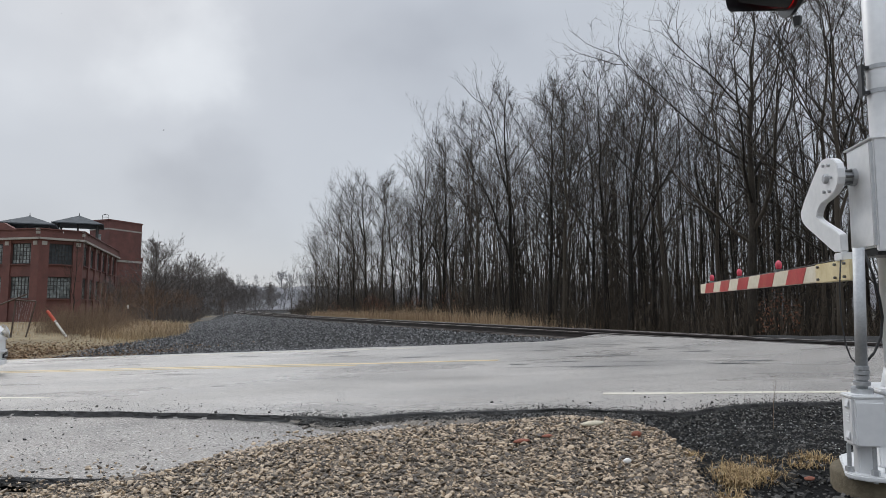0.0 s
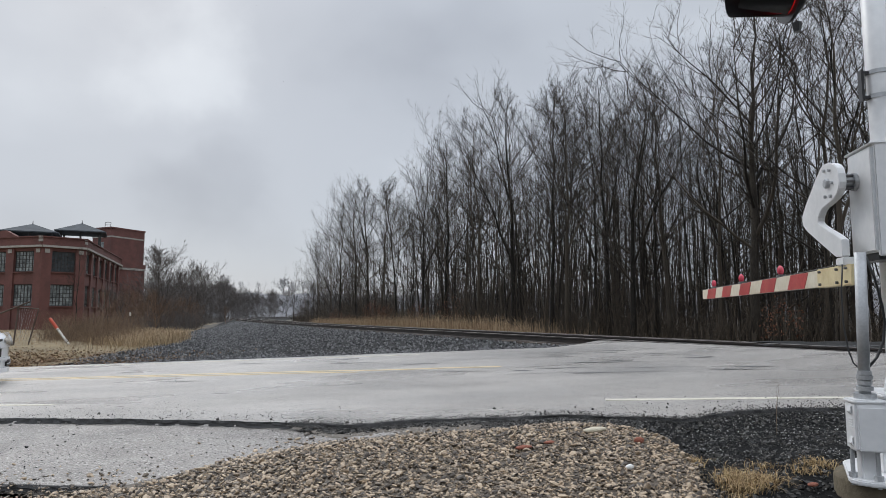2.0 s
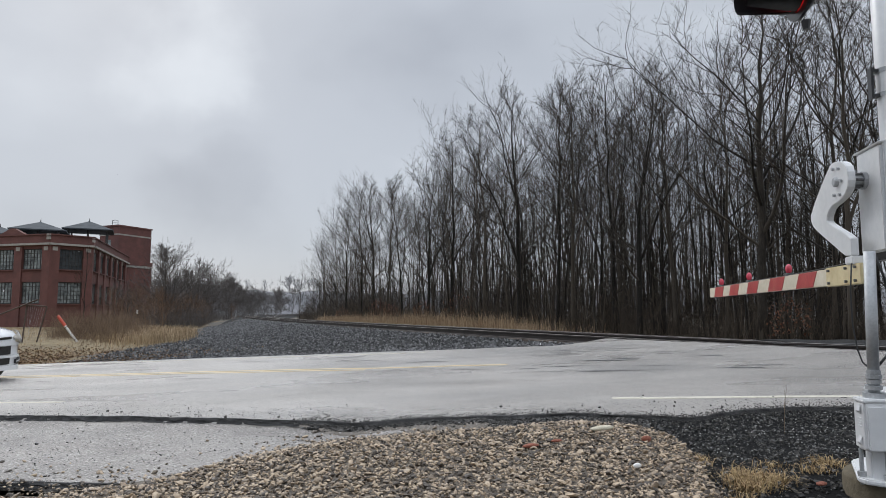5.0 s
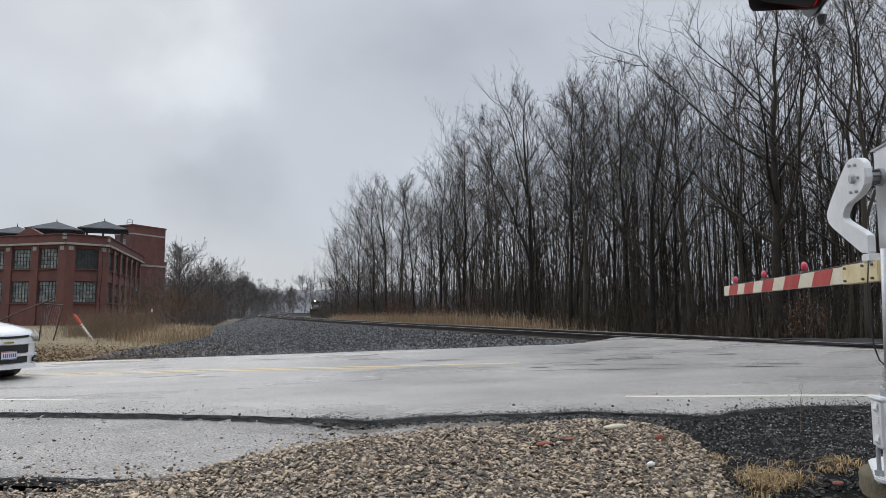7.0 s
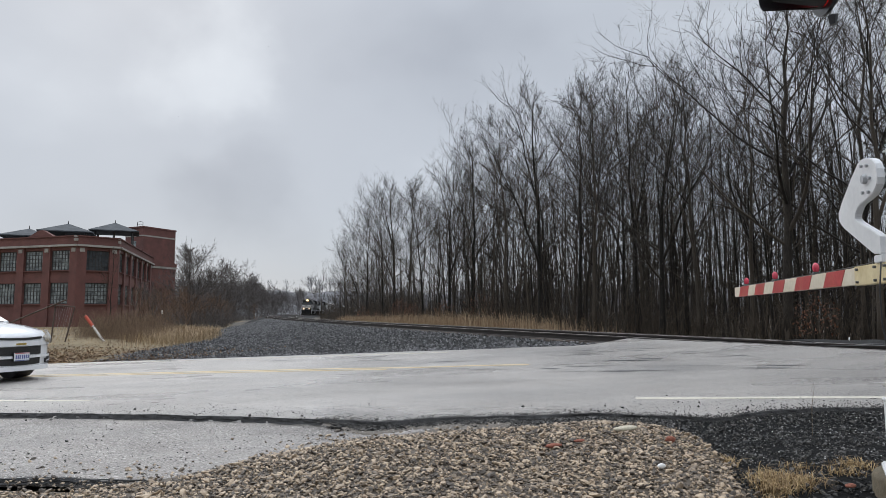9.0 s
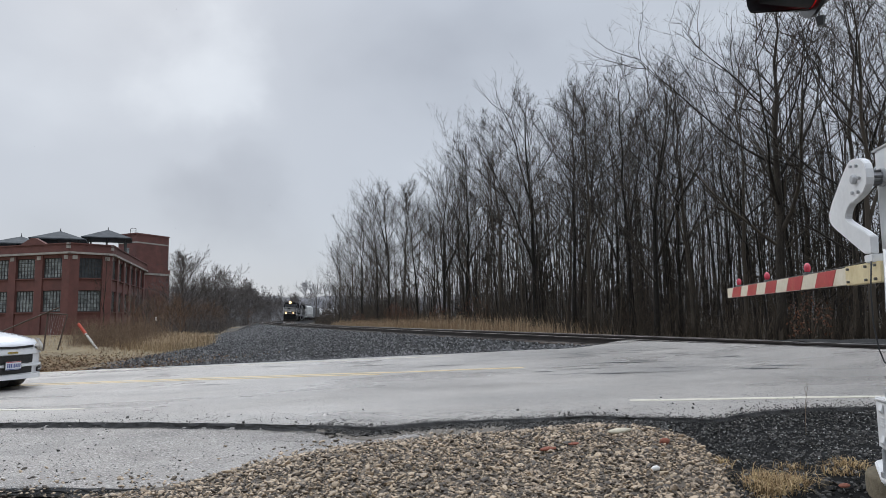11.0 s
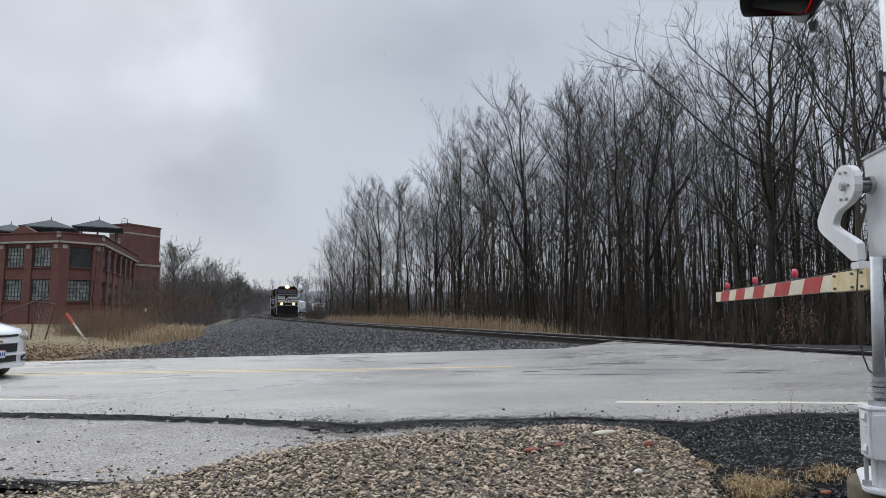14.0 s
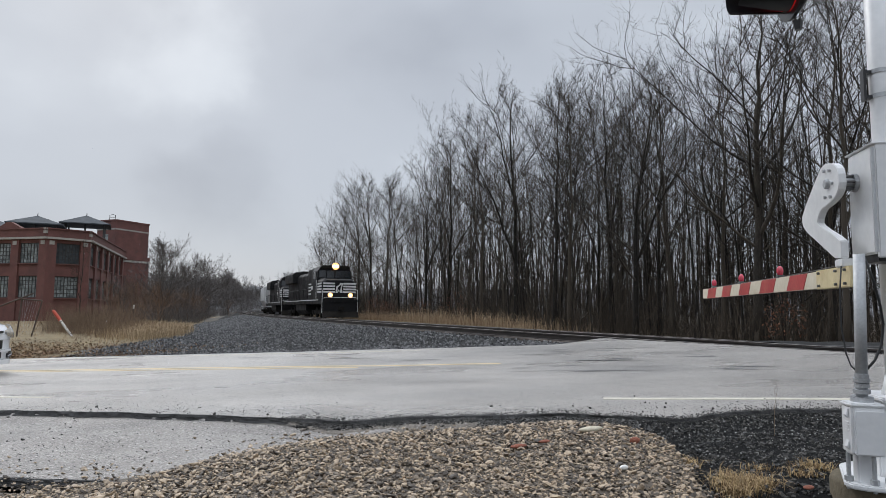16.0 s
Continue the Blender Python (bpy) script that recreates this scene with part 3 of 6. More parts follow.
M_PALE = mat("pale_limestone", (0.50, 0.44, 0.32), (0.66, 0.60, 0.47), 8.0, 0.6, bump=0.004, bscale=40)
M_CHIP = mat("white_quartz", (0.68, 0.67, 0.64), (0.82, 0.81, 0.78), 9.0, 0.4)
M_REDBRICK = mat("broken_brick", (0.24, 0.075, 0.045), (0.36, 0.13, 0.08), 9.0, 0.75, bump=0.004, bscale=50)
for nm, material, x, y, sx, sy, sz, lb in (("flat_stone", M_PALE, 1.24, 5.57, 0.115, 0.06, 0.035, "flat pale yellowish stone lying on the gravel heap"),
                                           ("white_stone", M_CHIP, 1.20, 4.42, 0.036, 0.026, 0.022, "small white quartz pebble on the gravel heap"),
                                           ("flat_stone", M_REDBRICK, 1.52, 5.28, 0.045, 0.04, 0.03, "rounded pinkish stone on the gravel heap"),
                                           ("brick_fragment", M_REDBRICK, 0.58, 5.05, 0.07, 0.04, 0.022, "broken piece of red brick among the pebbles"),
                                           ("brick_fragment", M_REDBRICK, 0.80, 5.20, 0.05, 0.03, 0.02, "broken piece of red brick among the pebbles"),
                                           ("brick_fragment", M_REDBRICK, 2.33, 4.28, 0.04, 0.035, 0.022, "broken piece of red brick among cinders")):
    sh = pebble_mesh(len(nm) + int(x * 100), 6, 10)
    ob = solid(nm, sh, material, lb, "stone", smooth=True)
    ob.matrix_basis = Matrix.LocRotScale((x, y, heap_point(x, y) + sz * 0.5 + 0.012), Euler((0.1, -0.05, 0.3)), (sx, sy, sz * 1.8))

# black cinders and broken asphalt between the road's edge and the heap


def cinder_z(a, v):
    f = step(near_edge(a), near_edge(a) - 0.55, v)
    return lerp(road_z(a, near_edge(a)) - 0.03, front_z(a, v) - 0.035, f) + 0.025 * noise.noise(Vector((a * 3, v * 3, 2))) + 0.010 * noise.noise(Vector((a * 11, v * 11, 2)))


M_DUST = mat("dusty_broken_paving", (0.075, 0.064, 0.053), (0.21, 0.185, 0.155), 5.0, 0.85, bump=0.012, bscale=45, grain=0.6)
cin_ob = tagged(new("cinder_ground"), "black cinders and crumbled asphalt along the road edge", "cinder ground", kind="structure")
for a0, a1, nm, material, lb in ((4.5, 6.61, "dusty_bed", M_DUST, "dusty brown-grey broken paving"), (6.6, 14, "bed", M_COAL, "")):
    rows = []
    for a in np.arange(a0, a1, 0.05):
        vv = near_edge(a) + 0.02
        lo = -5.5 if a > 7.6 else lerp(vv - 0.1, vv - 0.55, step(4.5, 5.4, a))
        rows.append([(*road_xy(a, v), cinder_z(a, v)) for v in (vv + (lo - vv) * k / 26 for k in range(27))])
    part(nm, Shape().sweep(rows, closed=False, caps=False), material, cin_ob, lb, smooth=True)
M_CLINKER = mat("clinker_chip", (0.0045, 0.004, 0.0035), (0.064, 0.059, 0.052), 10.0, 0.62, vary=0.7, bump=0.003, bscale=70)
bits = Shape()
for i in range(19000):
    a = rg.uniform(4.6, 10.6)
    v = near_edge(a) - abs(rg.gauss(0, 0.5)) * (0.12 if a < 6.4 else 0.5 if a < 7.9 else 3.0) - 0.02
    if a < 6.4 and rg.random() < 0.55:
        continue
    if v < -4.9 or (a < 7.95 and v < pile_top(a) - 0.1):
        continue
    size = min(0.026, max(0.004, rg.lognormvariate(-4.95, 0.45))) * (1.6 if v < -2.9 else 1.0)
    p = road_xy(a, v)
    scatter(bits, CHIPS, Vector((p.x, p.y, cinder_z(a, v) + size * 0.25)), size, rg)
tagged(part("chips", bits, M_CLINKER, cin_ob), kind="stuff")
sparks = Shape()
for i in range(700):
    a = rg.uniform(5.0, 10.6)
    v = near_edge(a) - abs(rg.gauss(0, 0.5)) * (0.5 if a < 7.9 else 2.0) - 0.05
    if a < 8.0 and v < pile_top(a):
        continue
    p = road_xy(a, v)
    size = rg.uniform(0.002, 0.0048)
    scatter(sparks, CHIPS, Vector((p.x, p.y, cinder_z(a, v) + size * 0.6 + 0.003)), size, rg)
tagged(part("pale_bits", sparks, M_CHIP, cin_ob, "tiny white stone bits"), kind="stuff")
greys = Shape()
for i in range(2600):
    a = rg.uniform(6.6, 10.6)
    v = near_edge(a) - abs(rg.gauss(0, 0.5)) * (0.5 if a < 7.9 else 3.0) - 0.04
    if v < -4.9 or a < 8.0 and v < pile_top(a):
        continue
    size = rg.uniform(0.004, 0.011)
    p = road_xy(a, v)
    scatter(greys, CHIPS, Vector((p.x, p.y, cinder_z(a, v) + size * 0.45 + 0.002)), size, rg)
M_GREYCHIP = mat("grey_stone_chip", (0.02, 0.02, 0.019), (0.21, 0.205, 0.195), 10.0, 0.55, vary=0.9)
tagged(part("grey_bits", greys, M_GREYCHIP, cin_ob, "small grey stone chips"), kind="stuff")
crumbs = Shape()
for i in range(6500):
    a = rg.uniform(4.4, 11)
    v = near_edge(a) + rg.gauss(0.01, 0.05) + (abs(rg.gauss(0, 0.13)) if rg.random() < 0.45 else 0)
    p = road_xy(a, v)
    size = rg.uniform(0.003, 0.0075)
    scatter(crumbs, CHIPS, Vector((p.x, p.y, max(road_z(a, v) - (0.0 if v > near_edge(a) else 0.02), cinder_z(a, v) if v < near_edge(a) else -9) + size * 0.3)), size, rg)
tagged(part("crumbs", crumbs, M_CLINKER, cin_ob), kind="stuff")
# grit on the shoulder and apron
M_GRIT = mat("mixed_grit", (0.03, 0.03, 0.03), (0.45, 0.43, 0.40), 10.0, 0.6, vary=0.9)
for nm, count, size_of, material in (("road_grit", 900, lambda: min(0.02, rg.lognormvariate(-5.2, 0.5)), M_CLINKER), ("fine_grit", 6000, lambda: rg.uniform(0.0025, 0.006), M_GRIT)):
    grit = Shape()
    for i in range(count):
        a = rg.uniform(-2, 11)
        v = near_edge(a) + abs(rg.gauss(0, 0.5)) if rg.random() < 0.4 else rg.uniform(-3.4, -0.9)
        if v < near_edge(a) and (a > 5.3 or v > near_edge(a) - 0.06):
            continue
        z = road_z(a, v) if v > near_edge(a) else front_z(a, v)
        size = size_of()
        p = road_xy(a, v)
        scatter(grit, CHIPS, Vector((p.x, p.y, z + size * 0.3)), size, rg)
    solid(nm, grit, material, "small grit scattered over the road shoulder", "grit", "stuff")


# dry grass
def blades(shape, x, y, z, n, spread, h, rg, width=0.004, droop=0.5):
    for i in range(n):
        px, py = x + rg.gauss(0, spread), y + rg.gauss(0, spread)
        a = rg.uniform(0, 6.28)
        hh = h * rg.uniform(0.45, 1.15)
        d = Vector((math.cos(a), math.sin(a), 0))
        w = Vector((-d.y, d.x, 0)) * width
        lean = rg.uniform(0.05, droop) * hh
        p0 = Vector((px, py, z))
        p1 = p0 + d * lean * 0.4 + Vector((0, 0, hh * 0.65))
        p2 = p0 + d * lean * 1.3 + Vector((0, 0, hh * (1.0 - 0.35 * lean / hh)))
        shape.add([p0 - w, p0 + w, p1 - w * 0.8, p1 + w * 0.8, p2], [(0, 1, 3, 2), (2, 3, 4)])


M_DRY = mat("dry_grass", (0.20, 0.125, 0.055), (0.45, 0.325, 0.165), 3.0, 0.8, vary=0.9)
for x, y, n, sp, h in ((1.99, 4.50, 260, 0.085, 0.10), (1.90, 4.34, 190, 0.06, 0.10), (2.12, 4.46, 120, 0.06, 0.09), (2.68, 4.85, 110, 0.06, 0.08), (2.50, 4.66, 60, 0.05, 0.08), (1.84, 5.02, 70, 0.05, 0.09), (1.72, 4.05, 60, 0.05, 0.10), (2.30, 4.85, 50, 0.06, 0.07)):
    tuft = Shape()
    a, v = road_lv(x, y)
    blades(tuft, x, y, cinder_z(a, v) - 0.01, int(n * 1.5), sp * 1.0, h, rg, 0.0028, 1.8)
    solid("grass_tuft", tuft, M_DRY, "tuft of dry straw-coloured grass among cinders", "grass tuft", "stuff")
M_STALK = mat("brown_stalk", (0.10, 0.07, 0.045), (0.22, 0.16, 0.10), 6.0, 0.8)
a, v = road_lv(2.93, 5.9)
stalk = Shape().tube([(2.93, 5.9, cinder_z(a, v) - 0.02), (2.94, 5.9, 0.35), (2.97, 5.9, 0.5), (2.95, 5.9, 0.58)], [0.0022, 0.0018, 0.0013, 0.0008], 4)
for k in range(7):
    z = 0.3 + 0.04 * k
    stalk.tube([(2.945, 5.9, z), (2.945 + rg.uniform(-0.05, 0.05), 5.9 + rg.uniform(-0.05, 0.05), z + 0.05)], [0.0013, 0.0007], 3)
solid("weed_stalk", stalk, M_STALK, "single dry weed stalk on black cinders", "weed")

# ---- crossing gate ----
M_SILVER = mat("silver_grey_paint", (0.67, 0.675, 0.68), (0.79, 0.79, 0.785), 2.5, 0.36, 0.5, metal=0.08, stain=(0.33, 0.34, 0.35), sscale=2.0, samount=0.25, bump=0.001, bscale=30)
M_GALV = mat("galvanised_steel", (0.36, 0.37, 0.38), (0.52, 0.53, 0.54), 9.0, 0.42, 0.6, metal=0.7)
M_BOLT = mat("dark_bolt", (0.08, 0.08, 0.085), (0.2, 0.2, 0.2), 9.0, 0.5, metal=0.6)
M_BLACK = mat("black_enamel", (0.008, 0.008, 0.009), (0.02, 0.02, 0.021), 4.0, 0.35)
M_RUBBER = mat("black_cable", (0.01, 0.01, 0.011), (0.03, 0.03, 0.03), 6.0, 0.55)
M_CONC = mat("weathered_concrete", (0.075, 0.060, 0.036), (0.185, 0.152, 0.10), 3.0, 0.85, bump=0.006, bscale=40, stain=(0.10, 0.10, 0.06), sscale=3.0, samount=0.7)
M_ARMW = mat("aged_white_reflector", (0.60, 0.53, 0.40), (0.78, 0.72, 0.59), 3.0, 0.45, stain=(0.5, 0.42, 0.28), sscale=3.0, samount=0.4)
M_ARMR = mat("red_reflector", (0.33, 0.035, 0.035), (0.50, 0.07, 0.065), 4.0, 0.45, stain=(0.42, 0.16, 0.10), sscale=5.0, samount=0.5)
M_ARMY = mat("yellowed_fibreglass", (0.62, 0.50, 0.26), (0.76, 0.66, 0.42), 4.0, 0.5, stain=(0.4, 0.3, 0.15), sscale=4.0, samount=0.4)
M_LENS = mat("red_lens", (0.50, 0.02, 0.05), (0.66, 0.06, 0.10), 30.0, 0.12, coat=0.8)
M_LENSLIT = mat("lit_red_lens", (0.6, 0.02, 0.02), (0.7, 0.04, 0.04), 6.0, 0.15, glow=(1.0, 0.02, 0.02), power=0.3)

GV = Vector((0.178, 0.984, 0))
GU = Vector((0.984, -0.178, 0))
GATE = Matrix(((GU.x, GV.x, 0, 2.501), (GU.y, GV.y, 0, 3.997), (0, 0, 1, 0), (0, 0, 0, 1)))
PIER = 0.42
POLE = (0.362, 0.30)     # the mast's foot in the gate's own axes


def build_gate():
    g = thing("crossing_gate", GATE, "silver railway crossing gate with lowered red and white striped arm", "crossing gate")
    px, py = POLE
    part("mast", Shape().tube([(px - 0.005, py, 0.5), (px - 0.025, py, 4.6)], 0.072, 24), M_SILVER, g, smooth=True)
    # mechanism case on the mast
    case = part("mechanism_case", Shape().box((0.31, 0.09, 1.86), (0.42, 0.33, 0.66)), M_SILVER, g, "silver gate mechanism case", bevel=0.012)
    part("case_door", Shape().box((0.325, -0.088, 1.855), (0.43, 0.03, 0.70)), M_SILVER, case, bevel=0.006)
    part("case_lid", Shape().prism([(0.085, 2.19), (0.545, 2.19), (0.545, 2.20), (0.085, 2.20)], lambda x, z: (x, -0.11, z), lambda x, z: (x, 0.27, z)), M_SILVER, case, bevel=0.006)
    part("hinge", Shape().tube([(0.098, -0.10, 1.54), (0.098, -0.10, 2.17)], 0.009, 8), M_GALV, case)
    part("case_floor", Shape().box((0.31, 0.09, 1.51), (0.36, 0.27, 0.05)), M_BLACK, case, bevel=0.005)
    # shaft and bracket
    shaft = Shape().tube([(-0.03, 0.14, 2.0), (0.12, 0.14, 2.0)], 0.035, 16)
    shaft.tube([(0.075, 0.14, 2.0), (0.10, 0.14, 2.0)], 0.058, 16)
    sh = part("shaft", shaft, M_GALV, g, bevel=0.003)
    for k in range(6):
        a = k * math.pi / 3
        part("bolt", Shape().tube([(0.03, 0.14 + 0.045 * math.cos(a), 2.0 + 0.045 * math.sin(a)), (0.078, 0.14 + 0.045 * math.cos(a), 2.0 + 0.045 * math.sin(a))], 0.009, 6), M_BOLT, sh)
    cast = [(0.325, 2.13), (0.24, 2.152), (0.09, 2.118), (0.03, 2.066), (0.022, 1.958), (0.09, 1.90), (0.215, 1.872), (0.33, 1.858), (0.41, 1.79), (0.36, 1.752), (0.04, 1.628), (0.04, 1.51), (0.15, 1.52),
            (0.62, 1.745), (0.685, 1.80), (0.685, 1.875)]
    rounded = []
    for i, q in enumerate(cast):
        r = cast[(i + 1) % len(cast)]
        rounded += [(lerp(q[0], r[0], f), lerp(q[1], r[1], f)) for f in ((0.24, 0.76) if i not in (10, 11, 12) else (0.06, 0.94))]
    br = part("arm_bracket", Shape().prism(rounded, lambda v, z: (-0.045, v, z), lambda v, z: (0.0, v, z)), M_SILVER, g, "silver cast arm bracket", bevel=0.006)
    part("hub", Shape().tube([(-0.070, 0.19, 2.005), (-0.04, 0.19, 2.005)], 0.033, 6), M_GALV, br, bevel=0.004)
    for v, z in ((0.15, 2.085), (0.235, 2.10), (0.15, 1.915), (0.235, 1.925), (0.12, 2.0)):
        part("bolt", Shape().tube([(-0.060, v, z), (-0.04, v, z)], 0.011, 6), M_GALV, br)
    part("arm_clamp", Shape().box((-0.01, 0.09, 1.485), (0.07, 0.12, 0.05)), M_SILVER, br, bevel=0.006)
    # arm
    zc, hh, th = 1.398, 0.058, 0.022
    arm = part("arm", Shape().prism([(0.5, zc - hh), (4.235, zc - hh + 0.004), (4.235, zc + hh), (0.5, zc + hh)], lambda v, z: (-th, v, z), lambda v, z: (th, v, z)), M_ARMW, g,
               "white gate arm with red slanted stripes", bevel=0.003)
    for v0, v1 in ((3.536, 3.942), (2.86, 3.22), (2.162, 2.513), (1.429, 1.814), (0.728, 1.092)):
        part("stripe", Shape().prism([(v0 + 0.05, zc - hh + 0.002), (v1 + 0.05, zc - hh + 0.002), (v1 - 0.04, zc + hh - 0.002), (v0 - 0.04, zc + hh - 0.002)],
                                     lambda v, z: (-th - 0.003, v, z), lambda v, z: (th + 0.003, v, z)), M_ARMR, arm, "red reflective stripe")
    base = part("arm_base", Shape().box((0, 0.24, zc), (0.06, 0.54, 0.128)), M_ARMY, g, "yellowed bolted arm adapter", bevel=0.004)
    for v in (0.03, 0.17, 0.45):
        for dz in (-0.042, 0.042):
            part("bolt", Shape().tube([(-0.045, v, zc + dz), (-0.028, v, zc + dz)], 0.009, 6), M_BOLT, base)
    for v in (3.705, 2.534, 1.358):
        lampb = part("arm_lamp", Shape().box((0, v, zc + hh + 0.01), (0.05, 0.07, 0.025)), M_BOLT, arm, bevel=0.004)
        s = Shape().ball((0, v, zc + hh + 0.056), (0.027, 0.024, 0.042), 8, 14)
        part("lens", s, M_LENS, lampb, "red gate arm lamp lens", smooth=True)
    wire = [(0.0, 0.17, zc + 0.08), (0.0, 0.6, zc + hh + 0.012), (0.0, 1.3, zc + hh + 0.006), (0.0, 2.5, zc + hh + 0.006), (0.0, 3.6, zc + hh + 0.006)]
    part("arm_wire", Shape().tube(wire, 0.004, 5), M_RUBBER, arm)
    inv = GATE.inverted()
    c1 = [inv @ Vector(q) for q in ((2.505, 3.887, 1.50), (2.56, 3.897, 1.36), (2.60, 3.91, 1.21), (2.617, 3.921, 1.11), (2.61, 3.934, 0.99), (2.57, 3.943, 0.896), (2.508, 3.928, 0.841))]
    c2 = [inv @ Vector(q) for q in ((2.432, 4.0, 1.46), (2.419, 4.006, 1.292), (2.419, 4.005, 1.087), (2.43, 3.989, 0.935), (2.442, 3.966, 0.86), (2.455, 3.929, 0.83))]
    part("cable", Shape().tube(c1, 0.008, 8), M_RUBBER, g, "looping black cable", smooth=True)
    part("cable", Shape().tube(c2, 0.005, 8), M_RUBBER, g, "looping black cable", smooth=True)
    # conduit
    a0, a1 = inv @ Vector((2.462, 3.91, 0.66)), inv @ Vector((2.442, 3.84, 1.52))
    pipe = part("conduit", Shape().tube([a0, a1], 0.032, 18), M_GALV, g, "grey steel conduit pipe", smooth=True)
    up = (a1 - a0).normalized()
    for d, r in ((0.05, 0.046), (0.085, 0.040), (0.115, 0.044), (0.14, 0.038)):
        part("coupling", Shape().tube([a0 + up * d, a0 + up * (d + 0.022)], r, 14), M_GALV, pipe)
    part("flange", Shape().tube([a0 - up * 0.01, a0 + up * 0.03], 0.06, 14), M_GALV, pipe)
    # junction box under the conduit, mast base and bolted flange
    jb = part("junction_box", Shape().box((-0.035, -0.122, 0.505), (0.175, 0.15, 0.285)), M_SILVER, g, "cast silver junction box", bevel=0.014)
    part("box_lid", Shape().box((-0.035, -0.118, 0.648), (0.185, 0.158, 0.022)), M_SILVER, jb, bevel=0.008)
    part("door", Shape().box((-0.032, -0.200, 0.495), (0.160, 0.016, 0.255)), M_SILVER, jb, bevel=0.007)
    for z in (0.60, 0.42):
        part("latch", Shape().prism([(-0.126, z - 0.028), (-0.138, z - 0.012), (-0.126, z + 0.026)], lambda x, z: (x, -0.155, z), lambda x, z: (x, -0.115, z)), M_SILVER, jb)
    for z in (0.545, 0.53, 0.515, 0.50):
        part("rib", Shape().box((-0.124, -0.13, z), (0.006, 0.05, 0.007)), M_SILVER, jb)
    bx, by = px + 0.075, py - 0.02
    mb = part("mast_base", Shape().box((bx, by + 0.06, 0.50), (0.50, 0.40, 0.28)), M_SILVER, g, "cast silver mast base", bevel=0.02)
    part("base_lid", Shape().box((bx, by + 0.06, 0.645), (0.53, 0.43, 0.03)), M_SILVER, mb, bevel=0.01)
    part("collar", Shape().tube([(px, py, 0.64), (px, py, 0.78)], [0.11, 0.082], 18), M_SILVER, g, smooth=True)
    ring = [(-0.135, -0.085), (-0.115, -0.145), (-0.055, -0.19), (0.03, -0.205), (0.58, -0.205), (0.66, -0.13), (0.66, 0.40), (0.58, 0.50), (0.12, 0.50), (0.02, 0.40)]
    part("base_flange", Shape().prism(ring, lambda x, y: (x, y, 0.168), lambda x, y: (x, y, 0.200)), M_SILVER, g, bevel=0.008)
    part("pedestal", Shape().box((0.33, 0.24, 0.28), (0.42, 0.36, 0.17)), M_SILVER, g, bevel=0.008)
    part("neck", Shape().box((-0.02, -0.08, 0.285), (0.10, 0.08, 0.19)), M_SILVER, g, bevel=0.008)
    for sx, sy in ((-0.005, -0.165), (-0.105, -0.075), (0.58, -0.15), (0.10, -0.10)):
        st = part("stud", Shape().tube([(sx, sy, 0.155), (sx, sy, 0.36)], 0.012, 10), M_GALV, g)
        part("nut", Shape().tube([(sx, sy, 0.201), (sx, sy, 0.230)], 0.024, 6), M_GALV, st)
    # clamps
    for z in (2.60, 2.765):
        part("band_clamp", Shape().tube([(px - 0.016, py, z - 0.014), (px - 0.016, py, z + 0.014)], 0.078, 22), M_GALV, g)
    clip = Shape()
    for dz in (-0.085, 0.085):
        clip.box((px - 0.095, py - 0.01, 2.68 + dz), (0.075, 0.05, 0.022))
    clip.box((px - 0.128, py - 0.01, 2.68), (0.016, 0.06, 0.215))
    part("bracket_strap", clip, M_BLACK, g, "dark open steel bracket", bevel=0.003)
    return g


build_gate()


def build_flasher():
    """The flashing lamp beside the mast, facing along the road."""
    c = Vector((2.045, 3.74, 3.105))
    f = thing("flashing_light", Matrix.Translation(c), "black hooded red flashing light on a crossing mast", "crossing light")
    out = -Vector((0.995, -0.10, 0))
    side = Vector((-out.y, out.x, 0))
    rows, inner = [], []
    for k in range(5):
        d, r = 0.010 + 0.077 * k, 0.158 - 0.002 * k
        cut = lerp(math.pi * 1.0, math.pi * 0.86, k / 4)
        rows.append([out * d + (side * math.sin(b) + Vector((0, 0, 1)) * math.cos(b)) * r for b in np.linspace(-cut, cut, 21)])
    hood = Shape().sweep(rows, closed=False, caps=False)
    hood.sweep([[p * 1.0 - out * 0 + (-(p - out * p.dot(out)).normalized()) * 0.006 for p in r] for r in rows], closed=False, caps=False)
    part("hood", hood, M_BLACK, f, smooth=True)
    part("backing_disc", Shape().tube([-out * 0.02, out * 0.0], 0.20, 32), M_BLACK, f)
    part("housing", Shape().tube([-out * 0.02, -out * 0.06, -out * 0.11], [0.17, 0.15, 0.07], 24), M_BLACK, f, smooth=True)
    part("lens", Shape().tube([out * 0.0, out * 0.012, out * 0.030], [0.150, 0.146, 0.09], 24), M_LENSLIT, f, "red signal lens", smooth=True)
    part("drip_bolt", Shape().tube([-out * 0.04 + Vector((0, 0, -0.215)), -out * 0.04 + Vector((0, 0, -0.27))], [0.03, 0.02], 8), M_BLACK, f)
    part("cross_arm", Shape().tube([-out * 0.08, -out * 0.13 + Vector((0, 0, 0.16)), Vector((2.86, 4.30, 3.62)) - c], 0.03, 12), M_SILVER, f)
    return f


build_flasher()
s = Shape().tube([(0, 0, -0.5), (0, 0, 0.138), (0, 0, 0.160), (0, 0, 0.167)], [PIER, PIER, PIER - 0.012, PIER - 0.03], 48)
f = solid("concrete_foundation", s, M_CONC, "weathered mossy round concrete foundation under the mast", "foundation", smooth=True)
f.matrix_basis = GATE @ Matrix.Translation((0.315, 0.155, 0))

